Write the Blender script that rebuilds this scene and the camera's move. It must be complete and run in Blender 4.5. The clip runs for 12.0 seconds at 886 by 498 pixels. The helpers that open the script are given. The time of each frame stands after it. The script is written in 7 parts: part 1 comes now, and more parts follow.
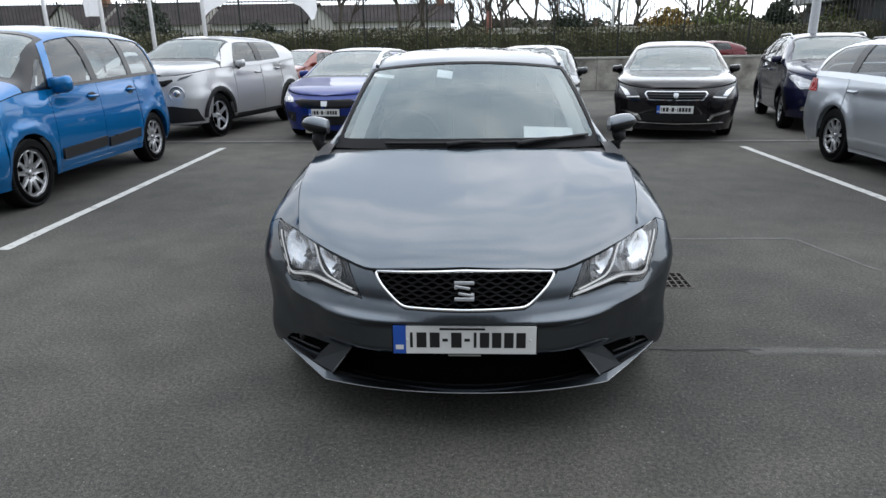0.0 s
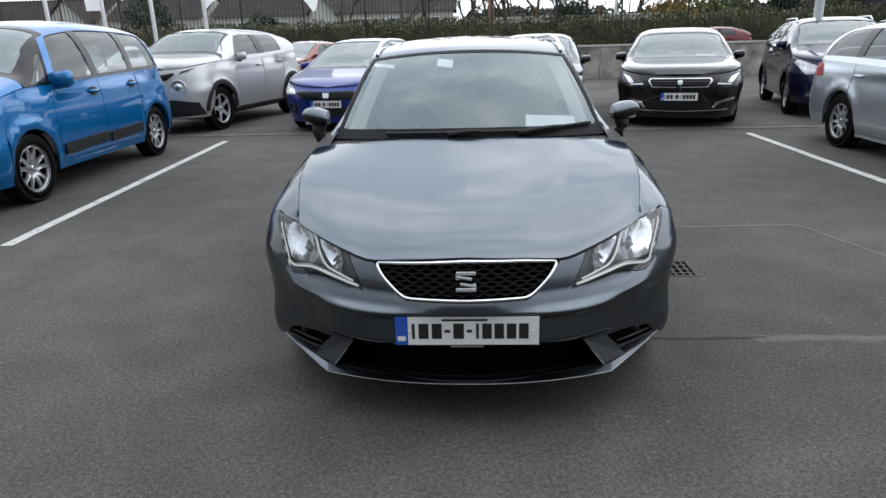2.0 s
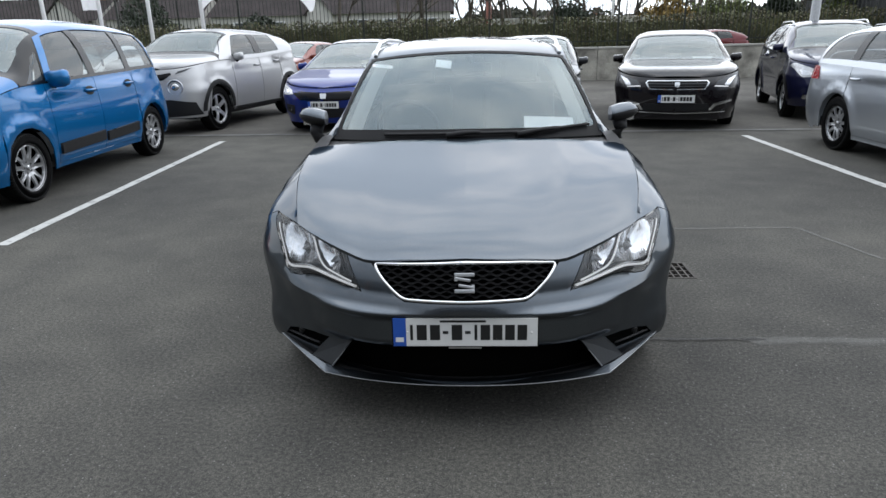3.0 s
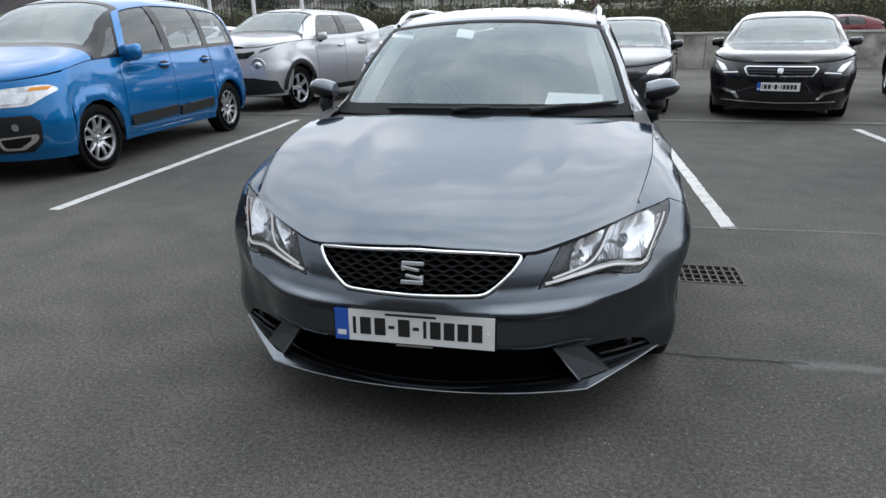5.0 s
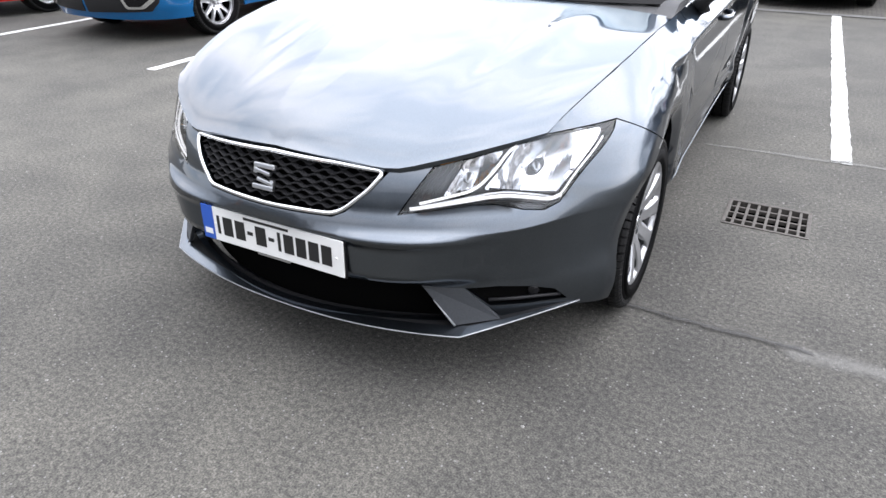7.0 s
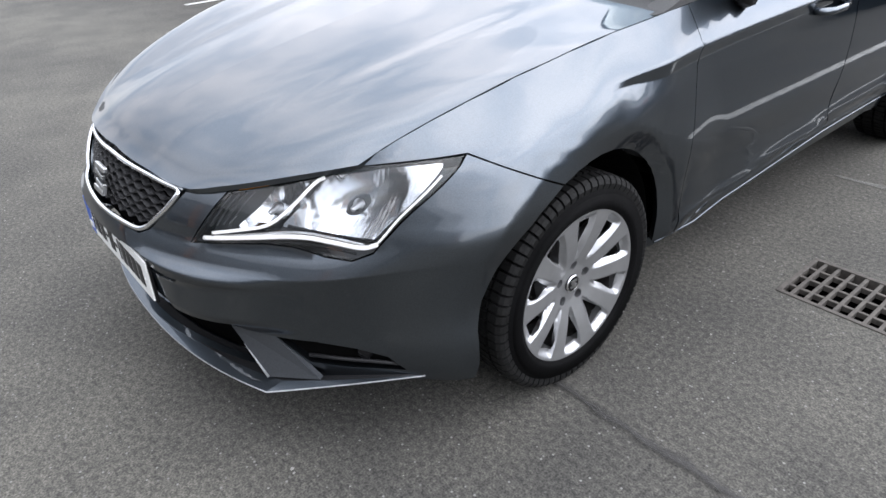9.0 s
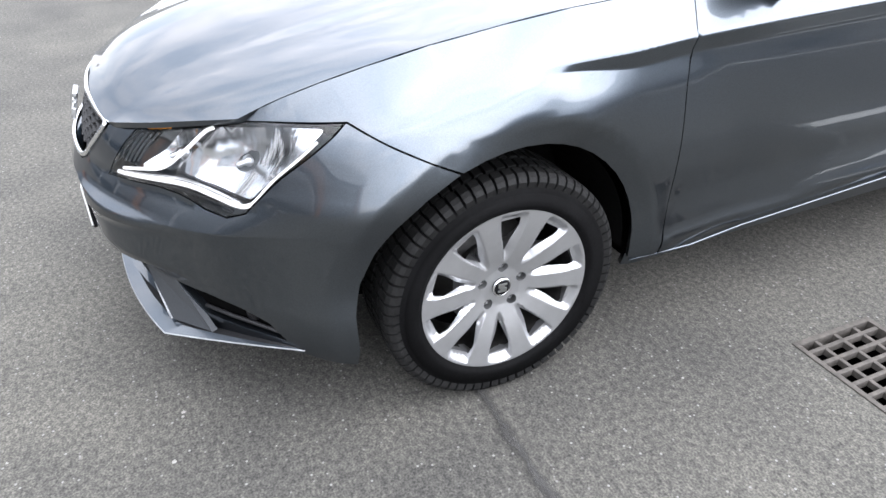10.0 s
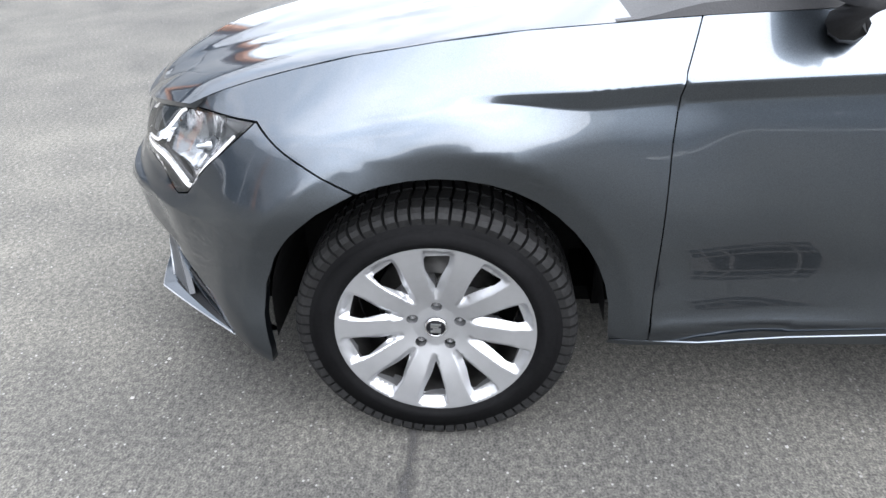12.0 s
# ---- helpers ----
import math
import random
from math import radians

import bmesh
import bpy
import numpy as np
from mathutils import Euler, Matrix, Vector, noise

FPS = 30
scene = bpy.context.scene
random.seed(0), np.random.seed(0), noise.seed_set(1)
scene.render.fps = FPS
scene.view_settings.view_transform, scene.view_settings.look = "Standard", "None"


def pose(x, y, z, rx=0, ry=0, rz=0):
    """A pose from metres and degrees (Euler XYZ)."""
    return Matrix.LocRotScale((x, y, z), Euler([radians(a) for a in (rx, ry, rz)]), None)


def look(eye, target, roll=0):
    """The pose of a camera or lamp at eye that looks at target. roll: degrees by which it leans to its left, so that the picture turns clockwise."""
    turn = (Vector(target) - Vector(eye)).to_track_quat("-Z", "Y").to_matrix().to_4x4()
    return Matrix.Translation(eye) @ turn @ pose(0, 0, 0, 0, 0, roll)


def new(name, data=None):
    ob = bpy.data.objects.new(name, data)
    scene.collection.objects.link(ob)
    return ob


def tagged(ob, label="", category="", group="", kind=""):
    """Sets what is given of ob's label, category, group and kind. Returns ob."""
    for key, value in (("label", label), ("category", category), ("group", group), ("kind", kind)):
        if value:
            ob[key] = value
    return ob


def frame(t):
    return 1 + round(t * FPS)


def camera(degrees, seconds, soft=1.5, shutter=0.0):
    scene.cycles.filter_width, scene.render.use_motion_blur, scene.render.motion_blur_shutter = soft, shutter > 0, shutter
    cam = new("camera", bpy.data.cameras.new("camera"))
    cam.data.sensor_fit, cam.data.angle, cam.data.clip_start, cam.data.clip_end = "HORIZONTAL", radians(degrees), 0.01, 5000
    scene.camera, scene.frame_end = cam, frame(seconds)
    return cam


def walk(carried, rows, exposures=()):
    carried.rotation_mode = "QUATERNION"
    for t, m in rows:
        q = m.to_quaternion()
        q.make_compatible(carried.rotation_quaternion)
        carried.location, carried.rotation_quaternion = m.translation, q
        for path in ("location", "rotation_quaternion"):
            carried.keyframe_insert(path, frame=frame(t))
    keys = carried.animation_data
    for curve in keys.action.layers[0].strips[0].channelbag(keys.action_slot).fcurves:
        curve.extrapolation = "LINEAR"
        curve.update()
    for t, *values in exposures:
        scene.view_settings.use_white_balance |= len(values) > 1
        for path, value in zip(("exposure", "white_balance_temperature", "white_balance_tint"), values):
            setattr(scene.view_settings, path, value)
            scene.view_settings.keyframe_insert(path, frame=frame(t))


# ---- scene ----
from mathutils.geometry import delaunay_2d_cdt

cam = camera(69.0, 12.0)
PATH = [
    (0, (0.055, -2.162, 1.433), (-0.059, -0.256, 0.839), -0.8),
    (0.5, (0.059, -2.159, 1.428), (-0.056, -0.258, 0.817), -1.4),
    (1, (0.062, -2.151, 1.426), (-0.052, -0.251, 0.813), -1.1),
    (1.5, (0.065, -2.144, 1.425), (-0.059, -0.244, 0.812), -1.6),
    (2, (0.067, -2.141, 1.424), (-0.062, -0.244, 0.804), -1.6),
    (2.5, (0.064, -2.146, 1.43), (-0.065, -0.251, 0.806), -1.0),
    (3, (0.059, -2.136, 1.422), (-0.059, -0.237, 0.805), -1.3),
    (3.5, (0.057, -2.107, 1.418), (-0.07, -0.204, 0.814), -3.0),
    (3.7, (0.055, -2.079, 1.41), (-0.124, -0.179, 0.809), -1.7),
    (5.3, (0.653, -1.694, 1.309), (0.18, 0.122, 0.619), 0.1),
    (5.5, (0.742, -1.612, 1.309), (0.258, 0.18, 0.564), 2.5),
    (6, (0.922, -1.44, 1.267), (0.323, 0.241, 0.365), 2.7),
    (6.5, (1.123, -1.311, 1.264), (0.27, 0.258, 0.363), 0.1),
    (6.7, (1.177, -1.265, 1.27), (0.312, 0.286, 0.351), -0.0),
    (8.3, (1.426, -0.642, 1.241), (0.379, 0.643, 0.122), -1.2),
    (8.5, (1.513, -0.536, 1.246), (0.323, 0.654, 0.166), -2.1),
    (8.7, (1.597, -0.427, 1.245), (0.324, 0.722, 0.216), 0.4),
    (9, (1.711, -0.276, 1.234), (0.36, 0.794, 0.22), -2.9),
    (9.5, (1.826, 0.033, 1.198), (0.391, 0.872, 0.086), -1.4),
    (10, (1.901, 0.251, 1.176), (0.342, 0.9, 0.103), -0.9),
    (10.5, (1.951, 0.475, 1.165), (0.305, 0.852, 0.092), -0.1),
    (11, (1.895, 0.644, 1.135), (0.209, 0.785, 0.069), -1.9),
    (11.5, (1.879, 0.759, 1.124), (0.184, 0.812, 0.063), -3.1),
    (12, (1.905, 0.952, 1.148), (0.203, 0.812, 0.107), -1.8),
]
walk(cam, [(t, look(eye, target, roll)) for t, eye, target, roll in PATH],
     exposures=[(0.0, 0.01, 6500, 10), (3.7, 0.05, 6500, 10), (5.5, 0.20, 6500, 10), (6.0, 0.94, 6650, 14), (6.5, 1.27, 6650, 15), (8.5, 1.37, 6650, 15), (9.0, 1.02, 6600, 14), (9.5, 1.51, 6600, 14), (10.0, 1.76, 6600, 14), (12.0, 1.96, 6550, 13)])

# ---- light: an overcast spring day ----
world = bpy.data.worlds.new("overcast_sky")
scene.world = world
world.use_nodes = True
wn, wl = world.node_tree.nodes, world.node_tree.links
wn.clear()
sky = wn.new("ShaderNodeTexSky")
sky.sky_type, sky.sun_disc = "NISHITA", False
sky.sun_elevation, sky.sun_rotation, sky.altitude = radians(52), radians(26), 50
sky_bg = wn.new("ShaderNodeBackground")
sky_bg.inputs["Strength"].default_value = 0.12
wl.new(sky.outputs[0], sky_bg.inputs["Color"])
wco = wn.new("ShaderNodeTexCoord")
wmap = wn.new("ShaderNodeMapping")
wmap.inputs["Scale"].default_value = (1.0, 1.0, 2.6)
wl.new(wco.outputs["Generated"], wmap.inputs["Vector"])
wnoise = wn.new("ShaderNodeTexNoise")
wnoise.inputs["Scale"].default_value, wnoise.inputs["Detail"].default_value, wnoise.inputs["Roughness"].default_value = 3.4, 8.0, 0.60
wl.new(wmap.outputs[0], wnoise.inputs["Vector"])
wramp = wn.new("ShaderNodeValToRGB")
wramp.color_ramp.elements[0].position, wramp.color_ramp.elements[0].color = 0.38, (0.49, 0.56, 0.645, 1)
wramp.color_ramp.elements[1].position, wramp.color_ramp.elements[1].color = 0.64, (0.865, 0.885, 0.915, 1)
wl.new(wnoise.outputs["Fac"], wramp.inputs["Fac"])
cloud_bg = wn.new("ShaderNodeBackground")
cloud_bg.inputs["Strength"].default_value = 1.97
# the cloud is thinner, and so brighter, round the hidden sun
wdot = wn.new("ShaderNodeVectorMath")
wdot.operation = "DOT_PRODUCT"
wdot.inputs[1].default_value = Vector((7, 16, 20)).normalized()
wl.new(wco.outputs["Generated"], wdot.inputs[0])
wglow = wn.new("ShaderNodeMapRange")
wglow.interpolation_type = "SMOOTHSTEP"
wglow.inputs["From Min"].default_value, wglow.inputs["From Max"].default_value = -0.35, 1.0
wglow.inputs["To Min"].default_value, wglow.inputs["To Max"].default_value = 0.50, 1.70
wl.new(wdot.outputs["Value"], wglow.inputs["Value"])
wmul = wn.new("ShaderNodeMix")
wmul.data_type, wmul.blend_type = "RGBA", "MULTIPLY"
wmul.inputs["Factor"].default_value = 1.0
wl.new(wramp.outputs["Color"], wmul.inputs["A"])
wl.new(wglow.outputs[0], wmul.inputs["B"])
wl.new(wmul.outputs["Result"], cloud_bg.inputs["Color"])
wmix = wn.new("ShaderNodeMixShader")
wmix.inputs[0].default_value = 0.85
wl.new(sky_bg.outputs[0], wmix.inputs[1])
wl.new(cloud_bg.outputs[0], wmix.inputs[2])
wout = wn.new("ShaderNodeOutputWorld")
wl.new(wmix.outputs[0], wout.inputs["Surface"])
sun_data = bpy.data.lights.new("sun", "SUN")
sun_data.energy, sun_data.angle, sun_data.color = 0.75, radians(120), (1.0, 0.98, 0.95)
sun = new("sun", sun_data)
sun.matrix_world = look((7, 16, 20), (0, 2, 0))


# ---- materials ----
def material(name, colour, rough=0.5, metal=0.0, coat=0.0, grain=0.0, grain_scale=60.0, wear=0.0, wear_scale=3.0, bump=0.0, spec=0.5, alpha=1.0):
    """A principled material whose colour and gloss vary at a fine and a coarse scale."""
    m = bpy.data.materials.new(name)
    m.use_nodes = True
    nt, links = m.node_tree.nodes, m.node_tree.links
    b = nt["Principled BSDF"]
    b.inputs["Roughness"].default_value, b.inputs["Metallic"].default_value = rough, metal
    b.inputs["Coat Weight"].default_value, b.inputs["Coat Roughness"].default_value = coat, 0.04
    b.inputs["Specular IOR Level"].default_value = spec
    b.inputs["Base Color"].default_value = (*colour, 1)
    if not (grain or wear or bump):
        return m
    co = nt.new("ShaderNodeTexCoord")
    last = None
    for amount, scale in ((grain, grain_scale), (wear, wear_scale)):
        if not amount:
            continue
        n = nt.new("ShaderNodeTexNoise")
        n.inputs["Scale"].default_value, n.inputs["Detail"].default_value = scale, 4.0
        links.new(co.outputs["Object"], n.inputs["Vector"])
        mr = nt.new("ShaderNodeMapRange")
        mr.inputs["From Min"].default_value, mr.inputs["From Max"].default_value = 0.3, 0.7
        mr.inputs["To Min"].default_value, mr.inputs["To Max"].default_value = 1 - amount, 1 + amount
        links.new(n.outputs["Fac"], mr.inputs["Value"])
        mul = nt.new("ShaderNodeMix")
        mul.data_type, mul.blend_type = "RGBA", "MULTIPLY"
        mul.inputs["Factor"].default_value = 1
        if last is None:
            mul.inputs["A"].default_value = (*colour, 1)
        else:
            links.new(last, mul.inputs["A"])
        links.new(mr.outputs[0], mul.inputs["B"])
        last = mul.outputs["Result"]
    if last is not None:
        links.new(last, b.inputs["Base Color"])
    if bump:
        n = nt.new("ShaderNodeTexNoise")
        n.inputs["Scale"].default_value, n.inputs["Detail"].default_value = grain_scale, 5.0
        links.new(co.outputs["Object"], n.inputs["Vector"])
        bp = nt.new("ShaderNodeBump")
        bp.inputs["Strength"].default_value, bp.inputs["Distance"].default_value = bump, 0.004
        links.new(n.outputs["Fac"], bp.inputs["Height"])
        links.new(bp.outputs[0], b.inputs["Normal"])
    return m


def paint(name, colour, metal=0.5, rough=0.32):
    """Car paint: metal flakes under a clear coat, with a faint film of dust."""
    m = material(name, colour, rough, metal, 1.0, spec=0.15)
    nt, links = m.node_tree.nodes, m.node_tree.links
    b = nt["Principled BSDF"]
    b.inputs["Specular Tint"].default_value = (0.28, 0.30, 0.33, 1)
    b.inputs["Coat IOR"].default_value = 1.50
    co = nt.new("ShaderNodeTexCoord")
    flakes = nt.new("ShaderNodeTexVoronoi")
    flakes.inputs["Scale"].default_value = 900
    links.new(co.outputs["Object"], flakes.inputs["Vector"])
    mr = nt.new("ShaderNodeMapRange")
    mr.inputs["To Min"].default_value, mr.inputs["To Max"].default_value = 0.85, 1.2
    links.new(flakes.outputs["Color"], mr.inputs["Value"])
    mul = nt.new("ShaderNodeMix")
    mul.data_type, mul.blend_type = "RGBA", "MULTIPLY"
    mul.inputs["Factor"].default_value, mul.inputs["A"].default_value = 1, (*colour, 1)
    links.new(mr.outputs[0], mul.inputs["B"])
    links.new(mul.outputs["Result"], b.inputs["Base Color"])
    dust = nt.new("ShaderNodeTexNoise")
    dust.inputs["Scale"].default_value, dust.inputs["Detail"].default_value = 5, 6
    links.new(co.outputs["Object"], dust.inputs["Vector"])
    mr2 = nt.new("ShaderNodeMapRange")
    mr2.inputs["From Min"].default_value, mr2.inputs["From Max"].default_value = 0.35, 0.7
    mr2.inputs["To Min"].default_value, mr2.inputs["To Max"].default_value = 0.01, 0.045
    links.new(dust.outputs["Fac"], mr2.inputs["Value"])
    links.new(mr2.outputs[0], b.inputs["Coat Roughness"])
    return m


def pane(name, tint, clear, haze=(0.10, 0.12, 0.12), index=1.6):
    """Thin car glass: part seen through, part mirror by angle."""
    m = bpy.data.materials.new(name)
    m.use_nodes = True
    nt, links = m.node_tree.nodes, m.node_tree.links
    nt.remove(nt["Principled BSDF"])
    tr, gl, body = nt.new("ShaderNodeBsdfTransparent"), nt.new("ShaderNodeBsdfGlossy"), nt.new("ShaderNodeBsdfDiffuse")
    tr.inputs[0].default_value = (*tint, 1)
    gl.inputs["Roughness"].default_value = 0.02
    body.inputs[0].default_value = (*haze, 1)
    fr = nt.new("ShaderNodeFresnel")
    fr.inputs[0].default_value = index
    m1, m2 = nt.new("ShaderNodeMixShader"), nt.new("ShaderNodeMixShader")
    m1.inputs[0].default_value = clear
    links.new(body.outputs[0], m1.inputs[1])
    links.new(tr.outputs[0], m1.inputs[2])
    links.new(fr.outputs[0], m2.inputs[0])
    links.new(m1.outputs[0], m2.inputs[1])
    links.new(gl.outputs[0], m2.inputs[2])
    links.new(m2.outputs[0], nt["Material Output"].inputs["Surface"])
    return m


def asphalt_material():
    """Worn tarmac: dark binder, pale chippings, stains and a fine relief."""
    m = bpy.data.materials.new("asphalt")
    m.use_nodes = True
    nt, links = m.node_tree.nodes, m.node_tree.links
    b = nt["Principled BSDF"]
    b.inputs["Roughness"].default_value = 0.88
    b.inputs["Specular IOR Level"].default_value = 0.22
    co = nt.new("ShaderNodeTexCoord")

    def tex(kind, scale, detail=4.0):
        n = nt.new(kind)
        n.inputs["Scale"].default_value = scale
        if kind == "ShaderNodeTexNoise":
            n.inputs["Detail"].default_value = detail
        links.new(co.outputs["Object"], n.inputs["Vector"])
        return n

    def ramp(src, p0, c0, p1, c1):
        r = nt.new("ShaderNodeValToRGB")
        r.color_ramp.elements[0].position, r.color_ramp.elements[0].color = p0, (*c0, 1)
        r.color_ramp.elements[1].position, r.color_ramp.elements[1].color = p1, (*c1, 1)
        links.new(src, r.inputs["Fac"])
        return r.outputs["Color"]

    def mix(a, bb, fac, blend="MIX"):
        n = nt.new("ShaderNodeMix")
        n.data_type, n.blend_type = "RGBA", blend
        if isinstance(fac, float):
            n.inputs["Factor"].default_value = fac
        else:
            links.new(fac, n.inputs["Factor"])
        links.new(a, n.inputs["A"])
        links.new(bb, n.inputs["B"])
        return n.outputs["Result"]

    large = tex("ShaderNodeTexNoise", 0.35, 6)
    mid = tex("ShaderNodeTexNoise", 2.6, 5)
    fine = tex("ShaderNodeTexNoise", 190, 4)
    base = ramp(fine.outputs["Fac"], 0.32, (0.036, 0.0358, 0.0335), 0.72, (0.116, 0.1135, 0.104))
    tone = ramp(large.outputs["Fac"], 0.3, (0.68, 0.68, 0.69), 0.72, (1.26, 1.24, 1.20))
    tone2 = ramp(mid.outputs["Fac"], 0.3, (0.82, 0.82, 0.83), 0.7, (1.17, 1.16, 1.14))
    clots = tex("ShaderNodeTexNoise", 62, 5)
    tone3 = ramp(clots.outputs["Fac"], 0.34, (0.66, 0.66, 0.665), 0.66, (1.30, 1.29, 1.26))
    col = mix(mix(mix(base, tone, 1.0, "MULTIPLY"), tone2, 1.0, "MULTIPLY"), tone3, 1.0, "MULTIPLY")
    chips = tex("ShaderNodeTexVoronoi", 95)
    pick = ramp(chips.outputs["Color"], 0.80, (0, 0, 0), 0.88, (1, 1, 1))
    near = ramp(chips.outputs["Distance"], 0.22, (1, 1, 1), 0.36, (0, 0, 0))
    stone = nt.new("ShaderNodeRGB")
    stone.outputs[0].default_value = (0.17, 0.167, 0.16, 1)
    col = mix(col, stone.outputs[0], mix(pick, near, 1.0, "MULTIPLY"))
    grit = tex("ShaderNodeTexVoronoi", 26)
    pick2 = ramp(grit.outputs["Color"], 0.935, (0, 0, 0), 0.95, (1, 1, 1))
    near2 = ramp(grit.outputs["Distance"], 0.08, (1, 1, 1), 0.13, (0, 0, 0))
    pale = nt.new("ShaderNodeRGB")
    pale.outputs[0].default_value = (0.36, 0.35, 0.33, 1)
    col = mix(col, pale.outputs[0], mix(pick2, near2, 1.0, "MULTIPLY"))
    links.new(col, b.inputs["Base Color"])
    bp = nt.new("ShaderNodeBump")
    bp.inputs["Strength"].default_value, bp.inputs["Distance"].default_value = 0.5, 0.004
    links.new(fine.outputs["Fac"], bp.inputs["Height"])
    links.new(bp.outputs[0], b.inputs["Normal"])
    return m


def worn_paint_material():
    """Road paint, chipped so that the tarmac shows in spots."""
    m = material("road_paint", (0.62, 0.62, 0.60), 0.7)
    nt, links = m.node_tree.nodes, m.node_tree.links
    co, n = nt.new("ShaderNodeTexCoord"), nt.new("ShaderNodeTexNoise")
    n.inputs["Scale"].default_value, n.inputs["Detail"].default_value, n.inputs["Roughness"].default_value = 9, 8, 0.7
    links.new(co.outputs["Object"], n.inputs["Vector"])
    r = nt.new("ShaderNodeValToRGB")
    r.color_ramp.elements[0].position, r.color_ramp.elements[0].color = 0.32, (0.10, 0.10, 0.10, 1)
    r.color_ramp.elements[1].position, r.color_ramp.elements[1].color = 0.47, (0.47, 0.47, 0.45, 1)
    links.new(n.outputs["Fac"], r.inputs["Fac"])
    links.new(r.outputs[0], nt["Principled BSDF"].inputs["Base Color"])
    return m


ASPHALT = asphalt_material()
ROAD_PAINT = worn_paint_material()
GREY_PAINT = paint("grey_metallic_paint", (0.087, 0.101, 0.117), 1.0, 0.28)
BLUE_PAINT = paint("bright_blue_paint", (0.002, 0.125, 0.335), 0.45)
SILVER_PAINT = paint("silver_paint", (0.47, 0.47, 0.475), 0.55, 0.42)
PALE_SILVER = paint("pale_silver_paint", (0.50, 0.53, 0.57), 0.8, 0.34)
DEEP_BLUE = paint("deep_blue_paint", (0.008, 0.024, 0.17), 0.35)
BLACK_PAINT = paint("black_purple_paint", (0.007, 0.0055, 0.007), 0.1)
NAVY_PAINT = paint("navy_paint", (0.012, 0.014, 0.045), 0.4)
DARK_GREY = paint("dark_grey_paint", (0.035, 0.037, 0.042), 0.5)
WHITE_PAINT = paint("white_paint", (0.75, 0.75, 0.75), 0.0)
RED_PAINT = paint("red_paint", (0.42, 0.012, 0.010), 0.2)
ORANGE_PAINT = paint("rust_red_paint", (0.20, 0.045, 0.03), 0.2)
MAROON_PAINT = paint("dark_red_paint", (0.13, 0.010, 0.014), 0.2)
CHROME = material("chrome", (0.86, 0.87, 0.88), 0.10, 1.0)
SATIN = material("satin_silver", (0.62, 0.63, 0.64), 0.28, 1.0, grain=0.05, grain_scale=40)
SILVER_ALLOY = material("bright_alloy", (0.58, 0.59, 0.60), 0.34, 0.70, grain=0.05, grain_scale=30, wear=0.08)
ALLOY = material("alloy_lacquer", (0.40, 0.405, 0.415), 0.35, 0.84, 0.2, grain=0.05, grain_scale=30, wear=0.05)
BLACK_PLASTIC = material("black_plastic", (0.012, 0.012, 0.013), 0.55, spec=0.3, grain=0.2, grain_scale=300, bump=0.15)
GLOSS_BLACK = material("gloss_black", (0.005, 0.005, 0.006), 0.20, spec=0.3)
BOLT_STEEL = material("bolt_steel", (0.10, 0.10, 0.10), 0.5, 0.7)
RUBBER = material("tyre_rubber", (0.0038, 0.0038, 0.0040), 0.66, grain=0.25, grain_scale=120, wear=0.25, wear_scale=9, bump=0.2, spec=0.04)
TREAD = material("dusty_tread_rubber", (0.008, 0.008, 0.008), 0.60, grain=0.35, grain_scale=160, wear=0.3, wear_scale=14, bump=0.25, spec=0.16)
FRIT = material("black_ceramic_frit", (0.006, 0.006, 0.007), 0.4, spec=0.12)
# near black without gloss: the shade of deep gaps put into the colour
SHADE_BLACK = material("cavity_shade_black", (0.003, 0.003, 0.003), 1.0, spec=0.0)
# paler grey for edge strips: the highlight on the edge is painted
EDGE_GLINT = material("edge_glint", (0.30, 0.31, 0.32), 0.42, 0.5, grain=0.2, grain_scale=60, wear=0.3)
# body grey taken darker, so that the blade's shade is painted
BLADE_SHADE_GREY = material("blade_shade_grey", (0.034, 0.037, 0.041), 0.36, grain=0.15, grain_scale=200, wear=0.1, spec=0.4)
LINER = material("arch_liner_felt", (0.004, 0.004, 0.004), 1.0, spec=0.05, grain=0.3, grain_scale=80)
DISC = material("brake_disc_steel", (0.06, 0.058, 0.056), 0.45, 0.8, grain=0.2, grain_scale=50)
REFLECTOR = material("lamp_reflector", (0.80, 0.81, 0.83), 0.14, 1.0, grain=0.08, grain_scale=60)
rn, rl = REFLECTOR.node_tree.nodes, REFLECTOR.node_tree.links
flute = rn.new("ShaderNodeTexWave")
flute.inputs["Scale"].default_value, flute.inputs["Distortion"].default_value = 30, 1.5
flute_co = rn.new("ShaderNodeTexCoord")
rl.new(flute_co.outputs["Object"], flute.inputs["Vector"])
flute_bump = rn.new("ShaderNodeBump")
flute_bump.inputs["Strength"].default_value, flute_bump.inputs["Distance"].default_value = 0.04, 0.004
rl.new(flute.outputs["Fac"], flute_bump.inputs["Height"])
rl.new(flute_bump.outputs[0], rn["Principled BSDF"].inputs["Normal"])
BOWL_CHROME = material("lamp_bowl_chrome", (0.66, 0.67, 0.69), 0.14, 1.0, grain=0.08, grain_scale=60)
LAMP_HOUSING = material("lamp_housing", (0.075, 0.078, 0.082), 0.35, 0.4, grain=0.1, grain_scale=25)
LAMP_LIT = material("daytime_running_light", (0.95, 0.96, 0.97), 0.25, coat=0.6)
LAMP_LIT.node_tree.nodes["Principled BSDF"].inputs["Emission Color"].default_value = (1, 1, 1, 1)
LAMP_LIT.node_tree.nodes["Principled BSDF"].inputs["Emission Strength"].default_value = 0.24
